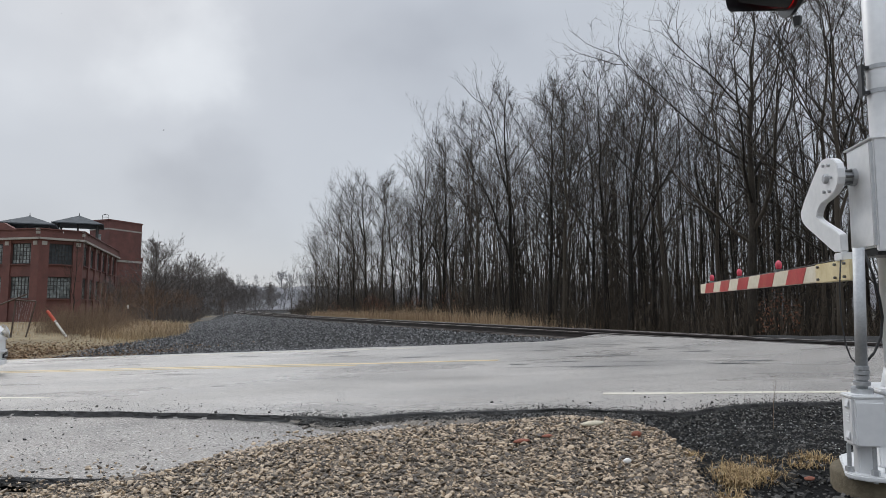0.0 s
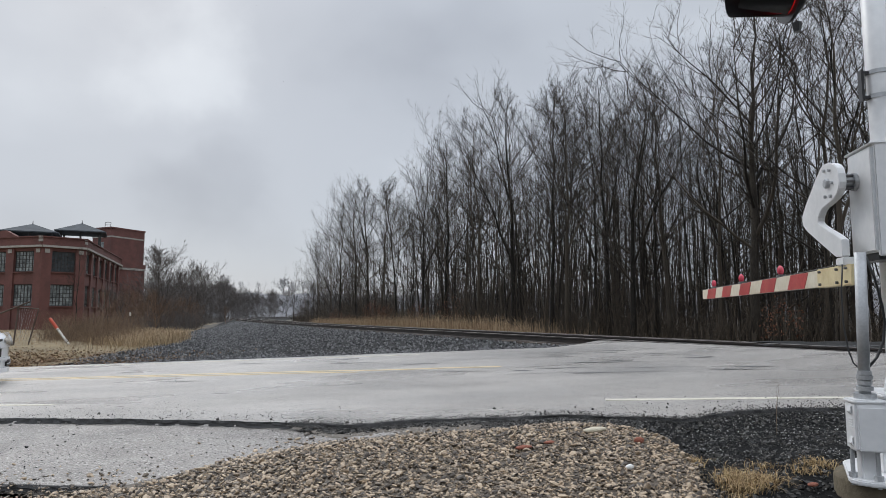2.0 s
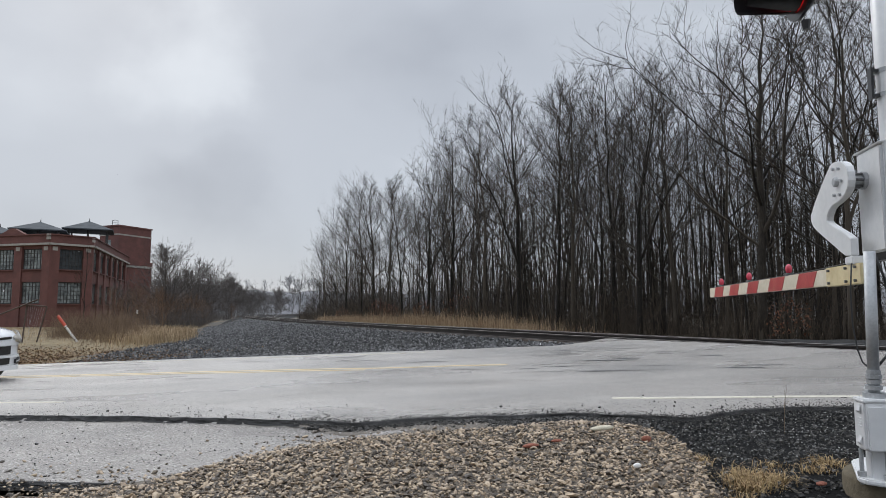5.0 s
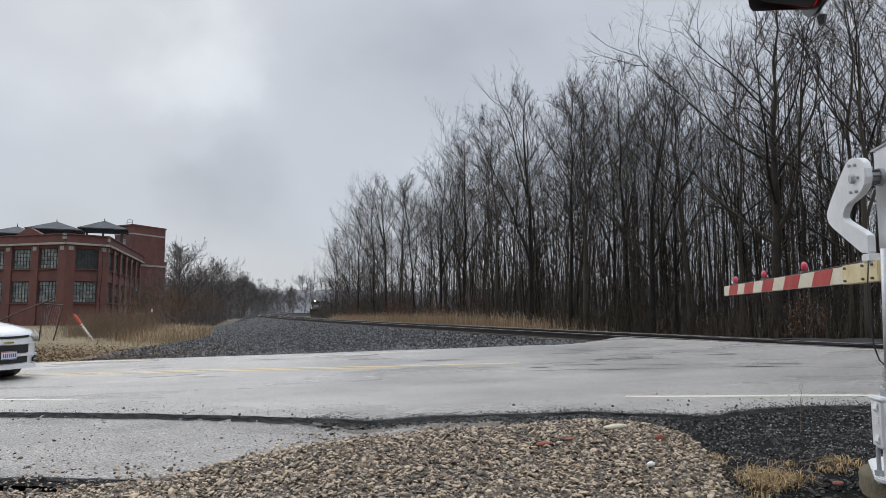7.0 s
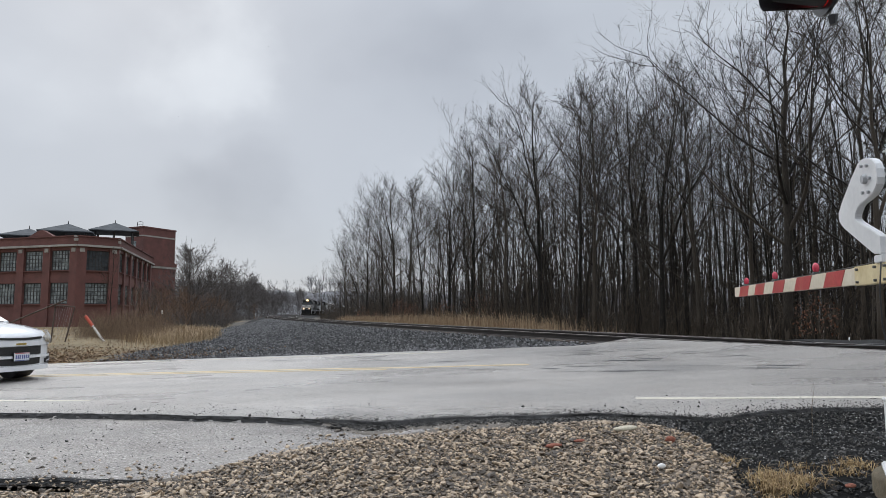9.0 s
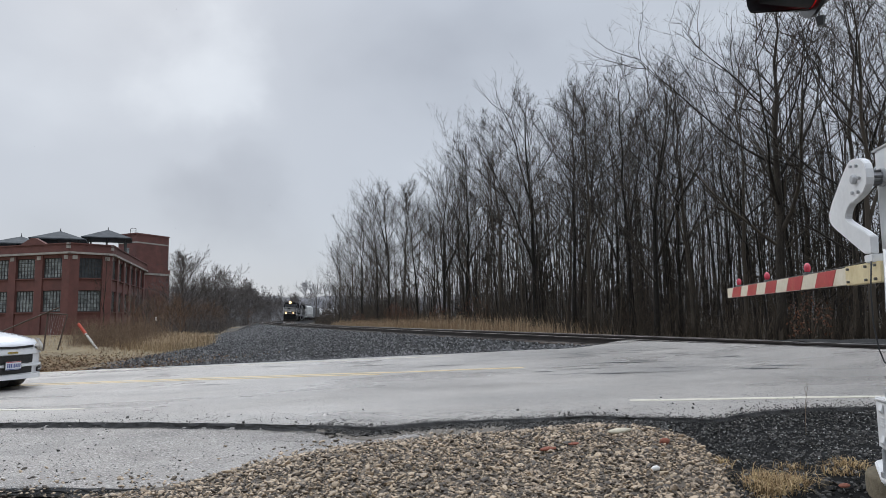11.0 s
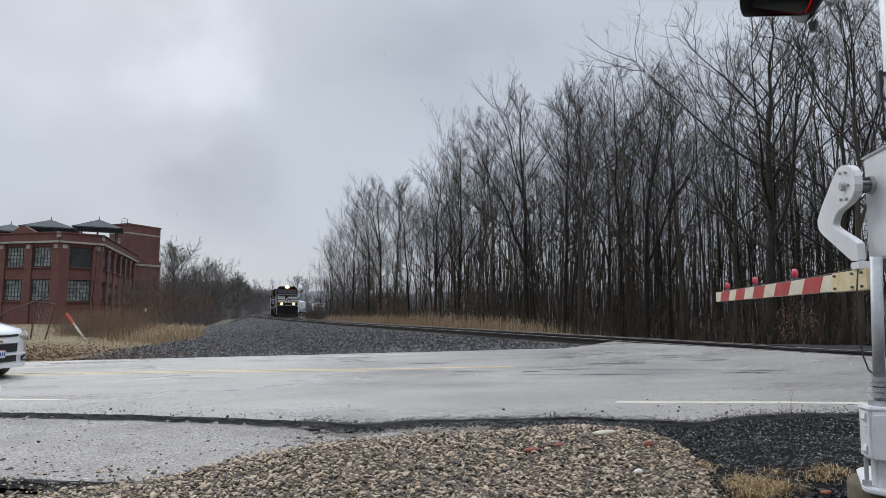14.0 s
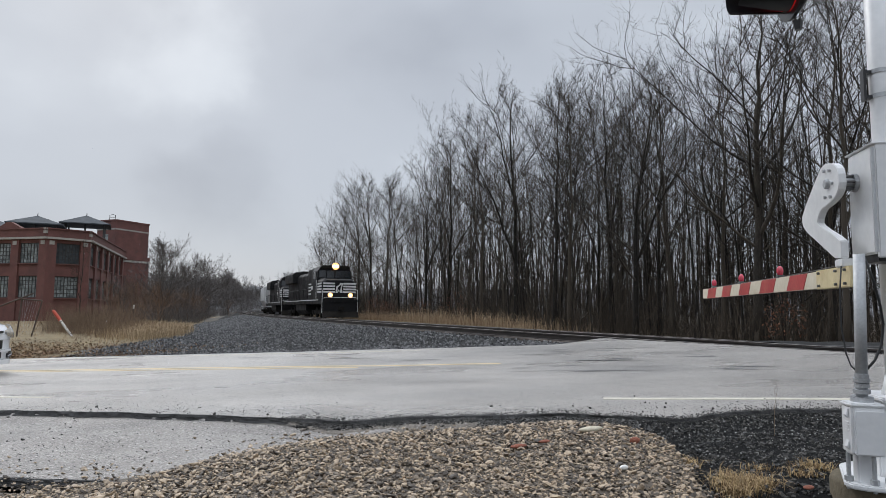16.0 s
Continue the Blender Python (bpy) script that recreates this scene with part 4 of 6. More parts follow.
# ---- white sedan waiting at the crossing ----
M_CARWHITE = mat("white_car_paint", (0.74, 0.75, 0.76), (0.80, 0.81, 0.82), 1.5, 0.25, coat=0.8, grain=0.2)
M_CARGLASS = mat("dark_car_glass", (0.012, 0.014, 0.015), (0.02, 0.022, 0.024), 2.0, 0.06, spec=0.8)
M_TYRE = mat("tyre_rubber", (0.012, 0.012, 0.012), (0.035, 0.034, 0.033), 8.0, 0.75)
M_CHROME = mat("chrome_trim", (0.6, 0.6, 0.6), (0.75, 0.75, 0.75), 4.0, 0.12, metal=1.0)
M_GRILLE = mat("black_grille", (0.008, 0.008, 0.008), (0.03, 0.03, 0.03), 30.0, 0.5)
M_HEADLAMP = mat("headlamp_glass", (0.12, 0.10, 0.075), (0.50, 0.44, 0.34), 16.0, 0.08, coat=1.0)
M_AMBER = mat("amber_marker", (0.60, 0.25, 0.05), (0.70, 0.32, 0.08), 9.0, 0.2)
M_PLATE = mat("number_plate", (0.66, 0.68, 0.72), (0.76, 0.78, 0.80), 9.0, 0.4)
M_PLATEBLUE = mat("plate_blue_bars", (0.05, 0.07, 0.25), (0.08, 0.1, 0.3), 9.0, 0.4)
M_PLATERED = mat("plate_red_band", (0.45, 0.06, 0.08), (0.55, 0.1, 0.1), 9.0, 0.4)
M_GOLD = mat("gold_badge", (0.55, 0.42, 0.15), (0.7, 0.55, 0.22), 9.0, 0.25, metal=0.9)


def build_car():
    """x points ahead from the front bumper's middle, y to the car's left."""
    p = Vector((-8.5, 12.17))
    a, v = road_lv(p.x, p.y)
    c = thing("car", pose(p.x, p.y, road_z(a, v) + 0.005, 0, 0, math.degrees(math.atan2(ROAD_U.y, ROAD_U.x)) - 7), "white four-door sedan waiting in its lane", "car")
    # half outline stations: x, half width, belt height, bottom height, roof half width, roof height
    stations = [(0.03, 0.40, 0.80, 0.26), (0.0, 0.60, 0.84, 0.24), (-0.10, 0.76, 0.89, 0.23), (-0.24, 0.85, 0.945, 0.22), (-0.45, 0.885, 0.99, 0.20), (-0.9, 0.895, 1.05, 0.19), (-1.25, 0.895, 1.09, 0.18), (-2.2, 0.90, 1.05, 0.17),
                (-3.6, 0.895, 1.06, 0.18), (-4.3, 0.86, 1.06, 0.22), (-4.75, 0.78, 1.02, 0.27), (-4.87, 0.66, 0.92, 0.33)]
    rows = []
    for x, w, top, bot in stations:
        prof = [(0, bot), (w * 0.80, bot), (w * 0.96, bot + 0.06), (w, bot + 0.2), (w * 0.995, top - 0.22), (w * 0.96, top - 0.09), (w * 0.86, top - 0.025), (w * 0.5, top + 0.012), (0, top + 0.02)]
        bow = lambda y: -0.16 * (y / 0.9) ** 4 * (1 if x > -0.5 else 0)
        rows.append([(x + bow(y), y, z) for y, z in prof] + [(x + bow(y), -y, z) for y, z in reversed(prof[1:-1])])
    body = part("body", Shape().sweep(list(reversed(rows))), M_CARWHITE, c, "glossy white body", smooth=True)
    roof = []
    for x, w, z in ((-1.15, 0.74, 0.97), (-1.3, 0.76, 1.09), (-1.95, 0.66, 1.38), (-2.3, 0.62, 1.47), (-3.0, 0.61, 1.49), (-3.6, 0.60, 1.42), (-4.3, 0.62, 1.08), (-4.45, 0.62, 0.98)):
        lo = 0.93
        roof.append([(x, w + (z - lo) * 0.12 + 0.04, lo), (x, w, z - 0.05), (x, w * 0.85, z), (x, -w * 0.85, z), (x, -w, z - 0.05), (x, -w - (z - lo) * 0.12 - 0.04, lo)])
    part("cabin", Shape().sweep(list(reversed(roof))), M_CARWHITE, c, smooth=True)
    ws = [[(-1.30, 0.70, 1.095), (-1.30, -0.70, 1.095)], [(-1.62, 0.685, 1.24), (-1.62, -0.685, 1.24)], [(-1.97, 0.60, 1.40), (-1.97, -0.60, 1.40)]]
    part("windscreen", Shape().sweep([[Vector(q) + Vector((0.02, 0, 0.02)) for q in r] for r in ws], closed=False, caps=False), M_CARGLASS, c)
    for sd in (1, -1):
        for x0, x1 in ((-1.75, -2.75), (-2.85, -3.75)):
            part("side_window", Shape().prism([(x0, 1.0), (x1, 1.0), (x1 + 0.12, 1.36), (x0 - 0.35, 1.36)], lambda x, z: (x, sd * (0.80 - (z - 1.0) * 0.30), z), lambda x, z: (x, sd * (0.815 - (z - 1.0) * 0.30), z)), M_CARGLASS, c)
        mir = part("mirror", Shape().ball((-1.75, sd * 0.98, 1.06), (0.07, 0.11, 0.075), 6, 10), M_CARWHITE, c, smooth=True)
        # lamps at the front corners
        pts = [[(-0.03, 0.49, 0.815), (0.035, 0.49, 0.735)], [(-0.08, 0.60, 0.865), (0.005, 0.60, 0.695)], [(-0.17, 0.72, 0.905), (-0.085, 0.73, 0.675)], [(-0.33, 0.835, 0.935), (-0.23, 0.845, 0.68)], [(-0.54, 0.893, 0.94), (-0.43, 0.905, 0.76)]]
        h = Shape()
        rows = []
        for up, lo in pts:
            row = []
            for k in range(4):
                q = Vector(up).lerp(Vector(lo), k / 3) + Vector((0.025, 0.018, 0.006)) * (1.2 if k in (1, 2) else 0.5)
                row.append((q.x, q.y * sd, q.z))
            rows.append(row)
        h.sweep(rows, closed=False, caps=False)
        hl = part("headlight", h, M_HEADLAMP, c, "clear wraparound headlight", smooth=True)
        part("marker", Shape().box((-0.44, sd * 0.905, 0.80), (0.13, 0.016, 0.06)), M_AMBER, hl, bevel=0.005)
        part("fog_light_slot", Shape().prism([(0.56, 0.31), (0.66, 0.32), (0.77, 0.345), (0.77, 0.42), (0.66, 0.405), (0.56, 0.39)], lambda y, z: (float(np.interp(y, (0.56, 0.66, 0.76), (0.0, -0.045, -0.155))) + 0.02, sd * y, z), lambda y, z: (-0.3, sd * y, z)), M_GRILLE, c)
        part("slot_bar", Shape().prism([(0.57, 0.345), (0.66, 0.357), (0.765, 0.378), (0.765, 0.392), (0.66, 0.371), (0.57, 0.359)], lambda y, z: (float(np.interp(y, (0.56, 0.66, 0.76), (0.0, -0.045, -0.155))) + 0.028, sd * y, z), lambda y, z: (-0.25, sd * y, z)), M_CARWHITE, c)

    def front(y):
        return float(np.interp(abs(y), (0, 0.4, 0.6, 0.7, 0.76, 0.82, 0.86), (0.04, 0.028, -0.028, -0.09, -0.17, -0.27, -0.37)))

    def band(name, material, w, lo, hi, rise, proud, lb="", n=15):
        rows = []
        for y in np.linspace(-w, w, n):
            x, r = front(y) + proud, rise * (y / w) ** 2
            rows.append([(x - 0.14, y, lo + r), (x, y, lo + r + 0.006), (x, y, hi + r - 0.006), (x - 0.14, y, hi + r)])
        return part(name, Shape().sweep(rows), material, c, lb)

    band("grille", M_GRILLE, 0.45, 0.755, 0.81, 0.02, 0.008, "narrow black upper grille")
    band("nose_panel", M_CARWHITE, 0.66, 0.645, 0.75, 0.015, 0.022)
    band("grille", M_GRILLE, 0.43, 0.475, 0.64, 0.01, 0.016, "black main grille")
    band("chrome_strip", M_CHROME, 0.44, 0.636, 0.65, 0.012, 0.028)
    band("bumper", M_CARWHITE, 0.85, 0.42, 0.475, 0.01, 0.026, n=21)
    band("air_intake", M_GRILLE, 0.42, 0.29, 0.42, 0.01, 0.012, "black lower air intake")
    band("front_lip", M_CARWHITE, 0.85, 0.185, 0.285, 0.01, 0.020, n=21)
    part("badge", Shape().prism([(-0.10, 0.683), (-0.08, 0.674), (0.08, 0.674), (0.10, 0.683), (0.10, 0.700), (0.08, 0.709), (-0.08, 0.709), (-0.10, 0.700)], lambda y, z: (0.055, y, z), lambda y, z: (0.078, y, z)), M_GOLD, c, "small gold-coloured badge shape")
    pz = 0.455
    plate = part("number_plate", Shape().box((0.095, 0, pz), (0.012, 0.305, 0.152)), M_PLATE, c, "white number plate in a dark frame", bevel=0.004)
    part("plate_frame", Shape().box((0.084, 0, pz), (0.012, 0.335, 0.185)), M_GRILLE, plate, bevel=0.004)
    part("plate_band", Shape().box((0.102, 0, pz + 0.066), (0.004, 0.29, 0.014)), M_PLATERED, plate)
    part("plate_band", Shape().box((0.102, 0, pz - 0.066), (0.004, 0.29, 0.012)), M_PLATEBLUE, plate)
    for k in range(7):
        part("plate_bar", Shape().box((0.102, -0.115 + 0.038 * k + (0.01 if k > 2 else 0), pz), (0.004, 0.022, 0.07)), M_PLATEBLUE, plate)
    for x in (-0.98, -3.70):
        for sd in (1, -1):
            w = part("wheel", Shape().tube([(x, sd * 0.60, 0.325), (x, sd * 0.62, 0.325), (x, sd * 0.80, 0.325), (x, sd * 0.825, 0.325)], [0.30, 0.325, 0.325, 0.30], 28), M_TYRE, c, "black road tyre", smooth=False)
            rim = part("rim", Shape().tube([(x, sd * 0.80, 0.325), (x, sd * 0.832, 0.325)], [0.215, 0.20], 20), M_GALV, w)
            part("arch", Shape().tube([(x, sd * 0.55, 0.34), (x, sd * 0.885, 0.34)], 0.375, 24), M_GRILLE, c)
    part("underbody", Shape().box((-2.4, 0, 0.24), (4.2, 1.5, 0.14)), M_GRILLE, c)
    for sd in (0.30, -0.30):
        part("wiper", Shape().tube([(-1.28, sd + 0.25, 1.0), (-1.33, sd - 0.3, 1.035)], 0.009, 5), M_GRILLE, c)
    return c


build_car()

# ---- brick factory ----
M_BRICK = mat("old_red_brick", (0.10, 0.044, 0.038), (0.185, 0.078, 0.064), 0.9, 0.85, bump=0.012, bscale=9, grain=0.5, gscale=14, stain=(0.09, 0.045, 0.04), sscale=0.25, samount=0.55)
M_TRIM = mat("pale_stone_trim", (0.28, 0.26, 0.23), (0.42, 0.39, 0.35), 1.2, 0.85, stain=(0.2, 0.18, 0.16), sscale=0.6, samount=0.5)
M_SASH = mat("rusty_steel_sash", (0.025, 0.025, 0.026), (0.07, 0.065, 0.06), 3.0, 0.7)
M_PANE = mat("dusty_factory_glass", (0.02, 0.025, 0.027), (0.36, 0.40, 0.39), 0.9, 0.2, 0.5, spec=0.6, grain=0.6, gscale=2.2)
M_PANEDARK = mat("dark_factory_glass", (0.012, 0.015, 0.017), (0.06, 0.072, 0.078), 0.9, 0.2, 0.5, spec=0.5, grain=0.6, gscale=2.2)
M_SLATE = mat("grey_slate_roof", (0.05, 0.056, 0.062), (0.095, 0.105, 0.115), 1.0, 0.8, spec=0.2, bump=0.01, bscale=6)
M_DECK = mat("roof_deck", (0.08, 0.08, 0.08), (0.14, 0.14, 0.14), 0.5, 0.9)
BASE, BAND, TOP = -1.2, 9.8, 11.0
FL, C0, C1, C2 = Vector((-85.0, 91.4)), Vector((-49.7, 82.0)), Vector((-46.3, 85.8)), Vector((-60.2, 128.0))
WIN = ((2.3, 5.05), (6.65, 9.25))


def facade(b, p0, p1, bays, win_frac, sash=(6, 5), strips=False, margin=0.0):
    """A wall from p0 to p1 with two storeys of windows between brick piers; the outside lies to the right of p0 > p1."""
    d = (p1 - p0)
    length = d.length
    u = d / length
    out = Vector((u.y, -u.x))
    m = Matrix(((u.x, out.x, 0, p0.x), (u.y, out.y, 0, p0.y), (0, 0, 1, 0), (0, 0, 0, 1)))
    wall = part("wall", Shape().box((length / 2, -0.65, (BASE + TOP) / 2), (length, 0.1, TOP - BASE)), M_BRICK, b, m=m)
    step_w = (length - 2 * margin) / bays
    edges = [0.0]
    for i in range(bays):
        x0 = margin + step_w * i
        gap = step_w * (1 - win_frac) / 2
        edges += [x0 + gap, x0 + step_w - gap]
    edges.append(length)
    for i in range(0, len(edges), 2):
        e0, e1 = edges[i], edges[i + 1]
        part("pier", Shape().box(((e0 + e1) / 2, -0.30, (BASE + BAND) / 2), (e1 - e0, 0.62, BAND - BASE)), M_BRICK, wall)
        if e1 - e0 < 3:
            part("capital", Shape().box(((e0 + e1) / 2, -0.05, BAND - 0.55), ((e1 - e0) * (0.5 if not strips else 0.35), 0.24, 0.5 if not strips else 0.5)), M_TRIM, wall)
    for i in range(1, len(edges) - 1, 2):
        x0, x1 = edges[i], edges[i + 1]
        w, xm = x1 - x0, (x0 + x1) / 2
        for z0, z1 in ((BASE, WIN[0][0]), (WIN[0][1], WIN[1][0]), (WIN[1][1], BAND)):
            part("spandrel", Shape().box((xm, -0.42, (z0 + z1) / 2), (w, 0.5, z1 - z0)), M_BRICK, wall)
        for z0, z1 in WIN:
            wn = part("window", Shape().box((xm, -0.40, (z0 + z1) / 2), (w - 0.04, 0.02, z1 - z0 - 0.04)), M_PANEDARK if bays == 1 and z0 > 6 else M_PANE, wall, "large steel-sash factory window")
            fr = Shape()
            for k in range(sash[0] + 1):
                x = x0 + 0.05 + (w - 0.1) * k / sash[0]
                fr.box((x, -0.36, (z0 + z1) / 2), (0.10 if k in (0, sash[0], sash[0] // 2) else 0.055, 0.06, z1 - z0))
            for k in range(sash[1] + 1):
                z = z0 + 0.05 + (z1 - z0 - 0.1) * k / sash[1]
                fr.box((xm, -0.36, z), (w, 0.06, 0.10 if k in (0, sash[1]) else 0.055))
            part("frame", fr, M_SASH, wn)
            part("sill", Shape().box((xm, -0.12, z0 - 0.08), (w + 0.1, 0.36, 0.10)), M_BRICK, wn)
    part("stone_band", Shape().box((length / 2, 0.08, BAND + 0.02), (length + 0.1, 0.42, 0.26)), M_TRIM, wall)
    part("parapet", Shape().box((length / 2, -0.25, (BAND + TOP) / 2 + 0.06), (length, 0.55, TOP - BAND - 0.14)), M_BRICK, wall)
    part("coping", Shape().box((length / 2, -0.2, TOP + 0.03), (length + 0.1, 0.75, 0.14)), M_BRICK, wall)
    return wall


def build_factory():
    b = thing("brick_factory", Matrix(), "old two-storey red brick factory with large sash windows", "factory building")
    facade(b, FL, C0, 8, 0.72, (6, 5), margin=0.6)
    facade(b, C0, C1, 1, 0.55, (7, 5))
    facade(b, C1, C2, 9, 0.72, (5, 5), strips=True)
    plan = [FL, C0, C1, C2, Vector((-100, 141))]
    part("roof_deck", Shape().prism([(p.x, p.y) for p in plan], lambda x, y: (x, y, TOP - 0.9), lambda x, y: (x, y, TOP - 0.7)), M_DECK, b)
    for p in (C0, C1):
        part("corner_block", Shape().box((p.x - 0.2, p.y + 0.1, TOP - 0.45), (0.5, 0.5, 0.35)), M_TRIM, b)
        part("corner_block", Shape().box((p.x - 0.2, p.y + 0.1, TOP - 0.02), (0.5, 0.5, 0.25)), M_TRIM, b)
    u = (C0 - FL).normalized()
    g = C0 - u * 6.2
    part("gable", Shape().prism([(-2.4, TOP), (2.4, TOP), (0.35, TOP + 0.95), (-0.35, TOP + 0.95)], lambda x, z: (g.x + u.x * x, g.y + u.y * x, z), lambda x, z: (g.x + u.x * x - u.y * 0.5, g.y + u.y * x + u.x * 0.5, z)), M_BRICK, b)
    # hipped roof lanterns on posts
    for x, y, w, ez, az in ((-54.2, 99.0, 3.3, 13.55, 15.05), (-57.6, 92.5, 3.4, 12.65, 14.05), (-64.0, 93.5, 3.3, 12.2, 13.5)):
        ang = 0.45
        def at(px, py):
            return (x + px * math.cos(ang) - py * math.sin(ang), y + px * math.sin(ang) + py * math.cos(ang))
        l = part("roof_lantern", Shape().add([(*at(-w, -w), ez), (*at(w, -w), ez), (*at(w, w), ez), (*at(-w, w), ez), (*at(0, 0), az)], [(0, 1, 4), (1, 2, 4), (2, 3, 4), (3, 0, 4), (3, 2, 1, 0)]), M_SLATE, b, "hipped grey roof lantern on posts")
        part("eave", Shape().add([(*at(sx * w * 1.02, sy * w * 1.02), z) for z in (ez - 0.14, ez) for sx, sy in ((-1, -1), (1, -1), (1, 1), (-1, 1))],
                                 [(3, 2, 1, 0), (0, 1, 5, 4), (1, 2, 6, 5), (2, 3, 7, 6), (3, 0, 4, 7)]), M_SLATE, l)
        for sx, sy in ((-0.75, -0.75), (0.75, -0.75), (0.75, 0.75), (-0.75, 0.75), (0, -0.75), (0.75, 0)):
            q = at(sx * w, sy * w)
            part("post", Shape().box((*q, (TOP - 0.8 + ez) / 2), (0.2, 0.2, ez - TOP + 0.8)), M_SASH, l)
        part("finial", Shape().tube([(*at(0, 0), az - 0.1), (*at(0, 0), az + 0.45)], [0.09, 0.02], 6), M_SASH, l)
    # stair tower
    L, M, R = Vector((-61.5, 116.0)), Vector((-57.2, 114.0)), Vector((-54.4, 120.6))
    K = L + (R - M)
    def block(name, grow, z0, z1, material, lb=""):
        c = (L + M + R + K) / 4
        pts = [c + (q - c) * grow for q in (L, M, R, K)]
        return part(name, Shape().prism([(q.x, q.y) for q in pts], lambda x, y: (x, y, z0), lambda x, y: (x, y, z1)), material, b, lb)
    block("tower", 1.0, BASE, 16.3, M_BRICK, "brick stair tower above the roof")
    block("tower_band", 1.02, 14.75, 15.0, M_TRIM)
    block("tower_coping", 1.04, 16.3, 16.55, M_BRICK)
    block("tower_cornice", 1.10, 9.6, 10.3, M_BRICK)
    block("tower_band", 1.12, 9.2, 9.55, M_TRIM)
    block("tower_foot", 1.06, BASE, 9.2, M_BRICK)
    q = L.lerp(M, 0.55)
    part("tower_window", Shape().box((q.x, q.y - 0.05, 13.3), (1.4, 0.15, 1.3)), M_PANE, b)
    lad = part("ladder", Shape().tube([(-58.9, 115, 16.4), (-58.9, 115, 17.4), (-58.4, 115, 17.5), (-57.9, 115, 17.4), (-57.9, 115, 16.4)], 0.05, 5), M_SASH, b)
    part("rung", Shape().box((-58.4, 115, 17.0), (1.0, 0.05, 0.05)), M_SASH, lad)
    return b


build_factory()

# ---- freight train on the far track ----
M_LOCO = mat("black_loco_paint", (0.005, 0.005, 0.0055), (0.014, 0.014, 0.0145), 1.0, 0.4, 0.6, spec=0.25, stain=(0.022, 0.02, 0.018), sscale=0.8, samount=0.5)
M_LOCOWHITE = mat("white_loco_stripe", (0.62, 0.62, 0.61), (0.74, 0.74, 0.73), 2.0, 0.4)
M_LOCOGLASS = mat("loco_cab_glass", (0.01, 0.012, 0.014), (0.02, 0.022, 0.025), 2.0, 0.08, spec=0.8)
M_UNDER = mat("grimy_running_gear", (0.008, 0.007, 0.006), (0.028, 0.024, 0.02), 2.0, 0.85, spec=0.2)
M_BEAM = mat("warm_headlight", (0.9, 0.85, 0.7), (1, 0.95, 0.85), 2.0, 0.2, glow=(1.0, 0.72, 0.42), power=9.0)
# orange glare round the lit lamps, imitated by glowing discs
M_GLARE = mat("lamp_glare", (0.8, 0.6, 0.4), (0.9, 0.7, 0.5), 2.0, 0.25, glow=(1.0, 0.42, 0.10), power=1.6)
M_DITCH = mat("warm_ditch_light", (0.9, 0.85, 0.7), (1, 0.95, 0.85), 2.0, 0.2, glow=(1.0, 0.70, 0.40), power=9.0)
M_HOPPER = mat("pale_grey_hopper", (0.62, 0.62, 0.62), (0.78, 0.78, 0.77), 0.6, 0.5, stain=(0.32, 0.29, 0.26), sscale=0.7, samount=0.6)
M_BOXCAR = mat("dull_grey_wagon", (0.11, 0.115, 0.12), (0.20, 0.205, 0.21), 0.7, 0.6, stain=(0.10, 0.07, 0.05), sscale=0.8, samount=0.6)
M_TANK = mat("white_tank_wagon", (0.62, 0.62, 0.61), (0.76, 0.76, 0.75), 0.5, 0.4, stain=(0.35, 0.3, 0.26), sscale=0.6, samount=0.5)


def bogie(parent, y, axles, pitch, name="bogie"):
    half = pitch * (axles - 1) / 2
    s = Shape()
    for sx in (-1, 1):
        s.box((sx * 1.05, y, 0.55), (0.16, half * 2 + 1.0, 0.32))
    s.box((0, y, 0.6), (2.0, 0.6, 0.25))
    b = part(name, s, M_UNDER, parent, bevel=0.02)
    for k in range(axles):
        yy = y - half + pitch * k
        w = Shape()
        for sx in (-1, 1):
            w.tube([(sx * 0.68, yy, 0.5), (sx * 0.82, yy, 0.5)], 0.5, 20)
        w.tube([(-0.8, yy, 0.5), (0.8, yy, 0.5)], 0.09, 8)
        part("wheelset", w, M_UNDER, b)
        for sx in (-1, 1):
            part("axle_box", Shape().box((sx * 1.1, yy, 0.5), (0.2, 0.36, 0.36)), M_UNDER, b, bevel=0.03)
    return b


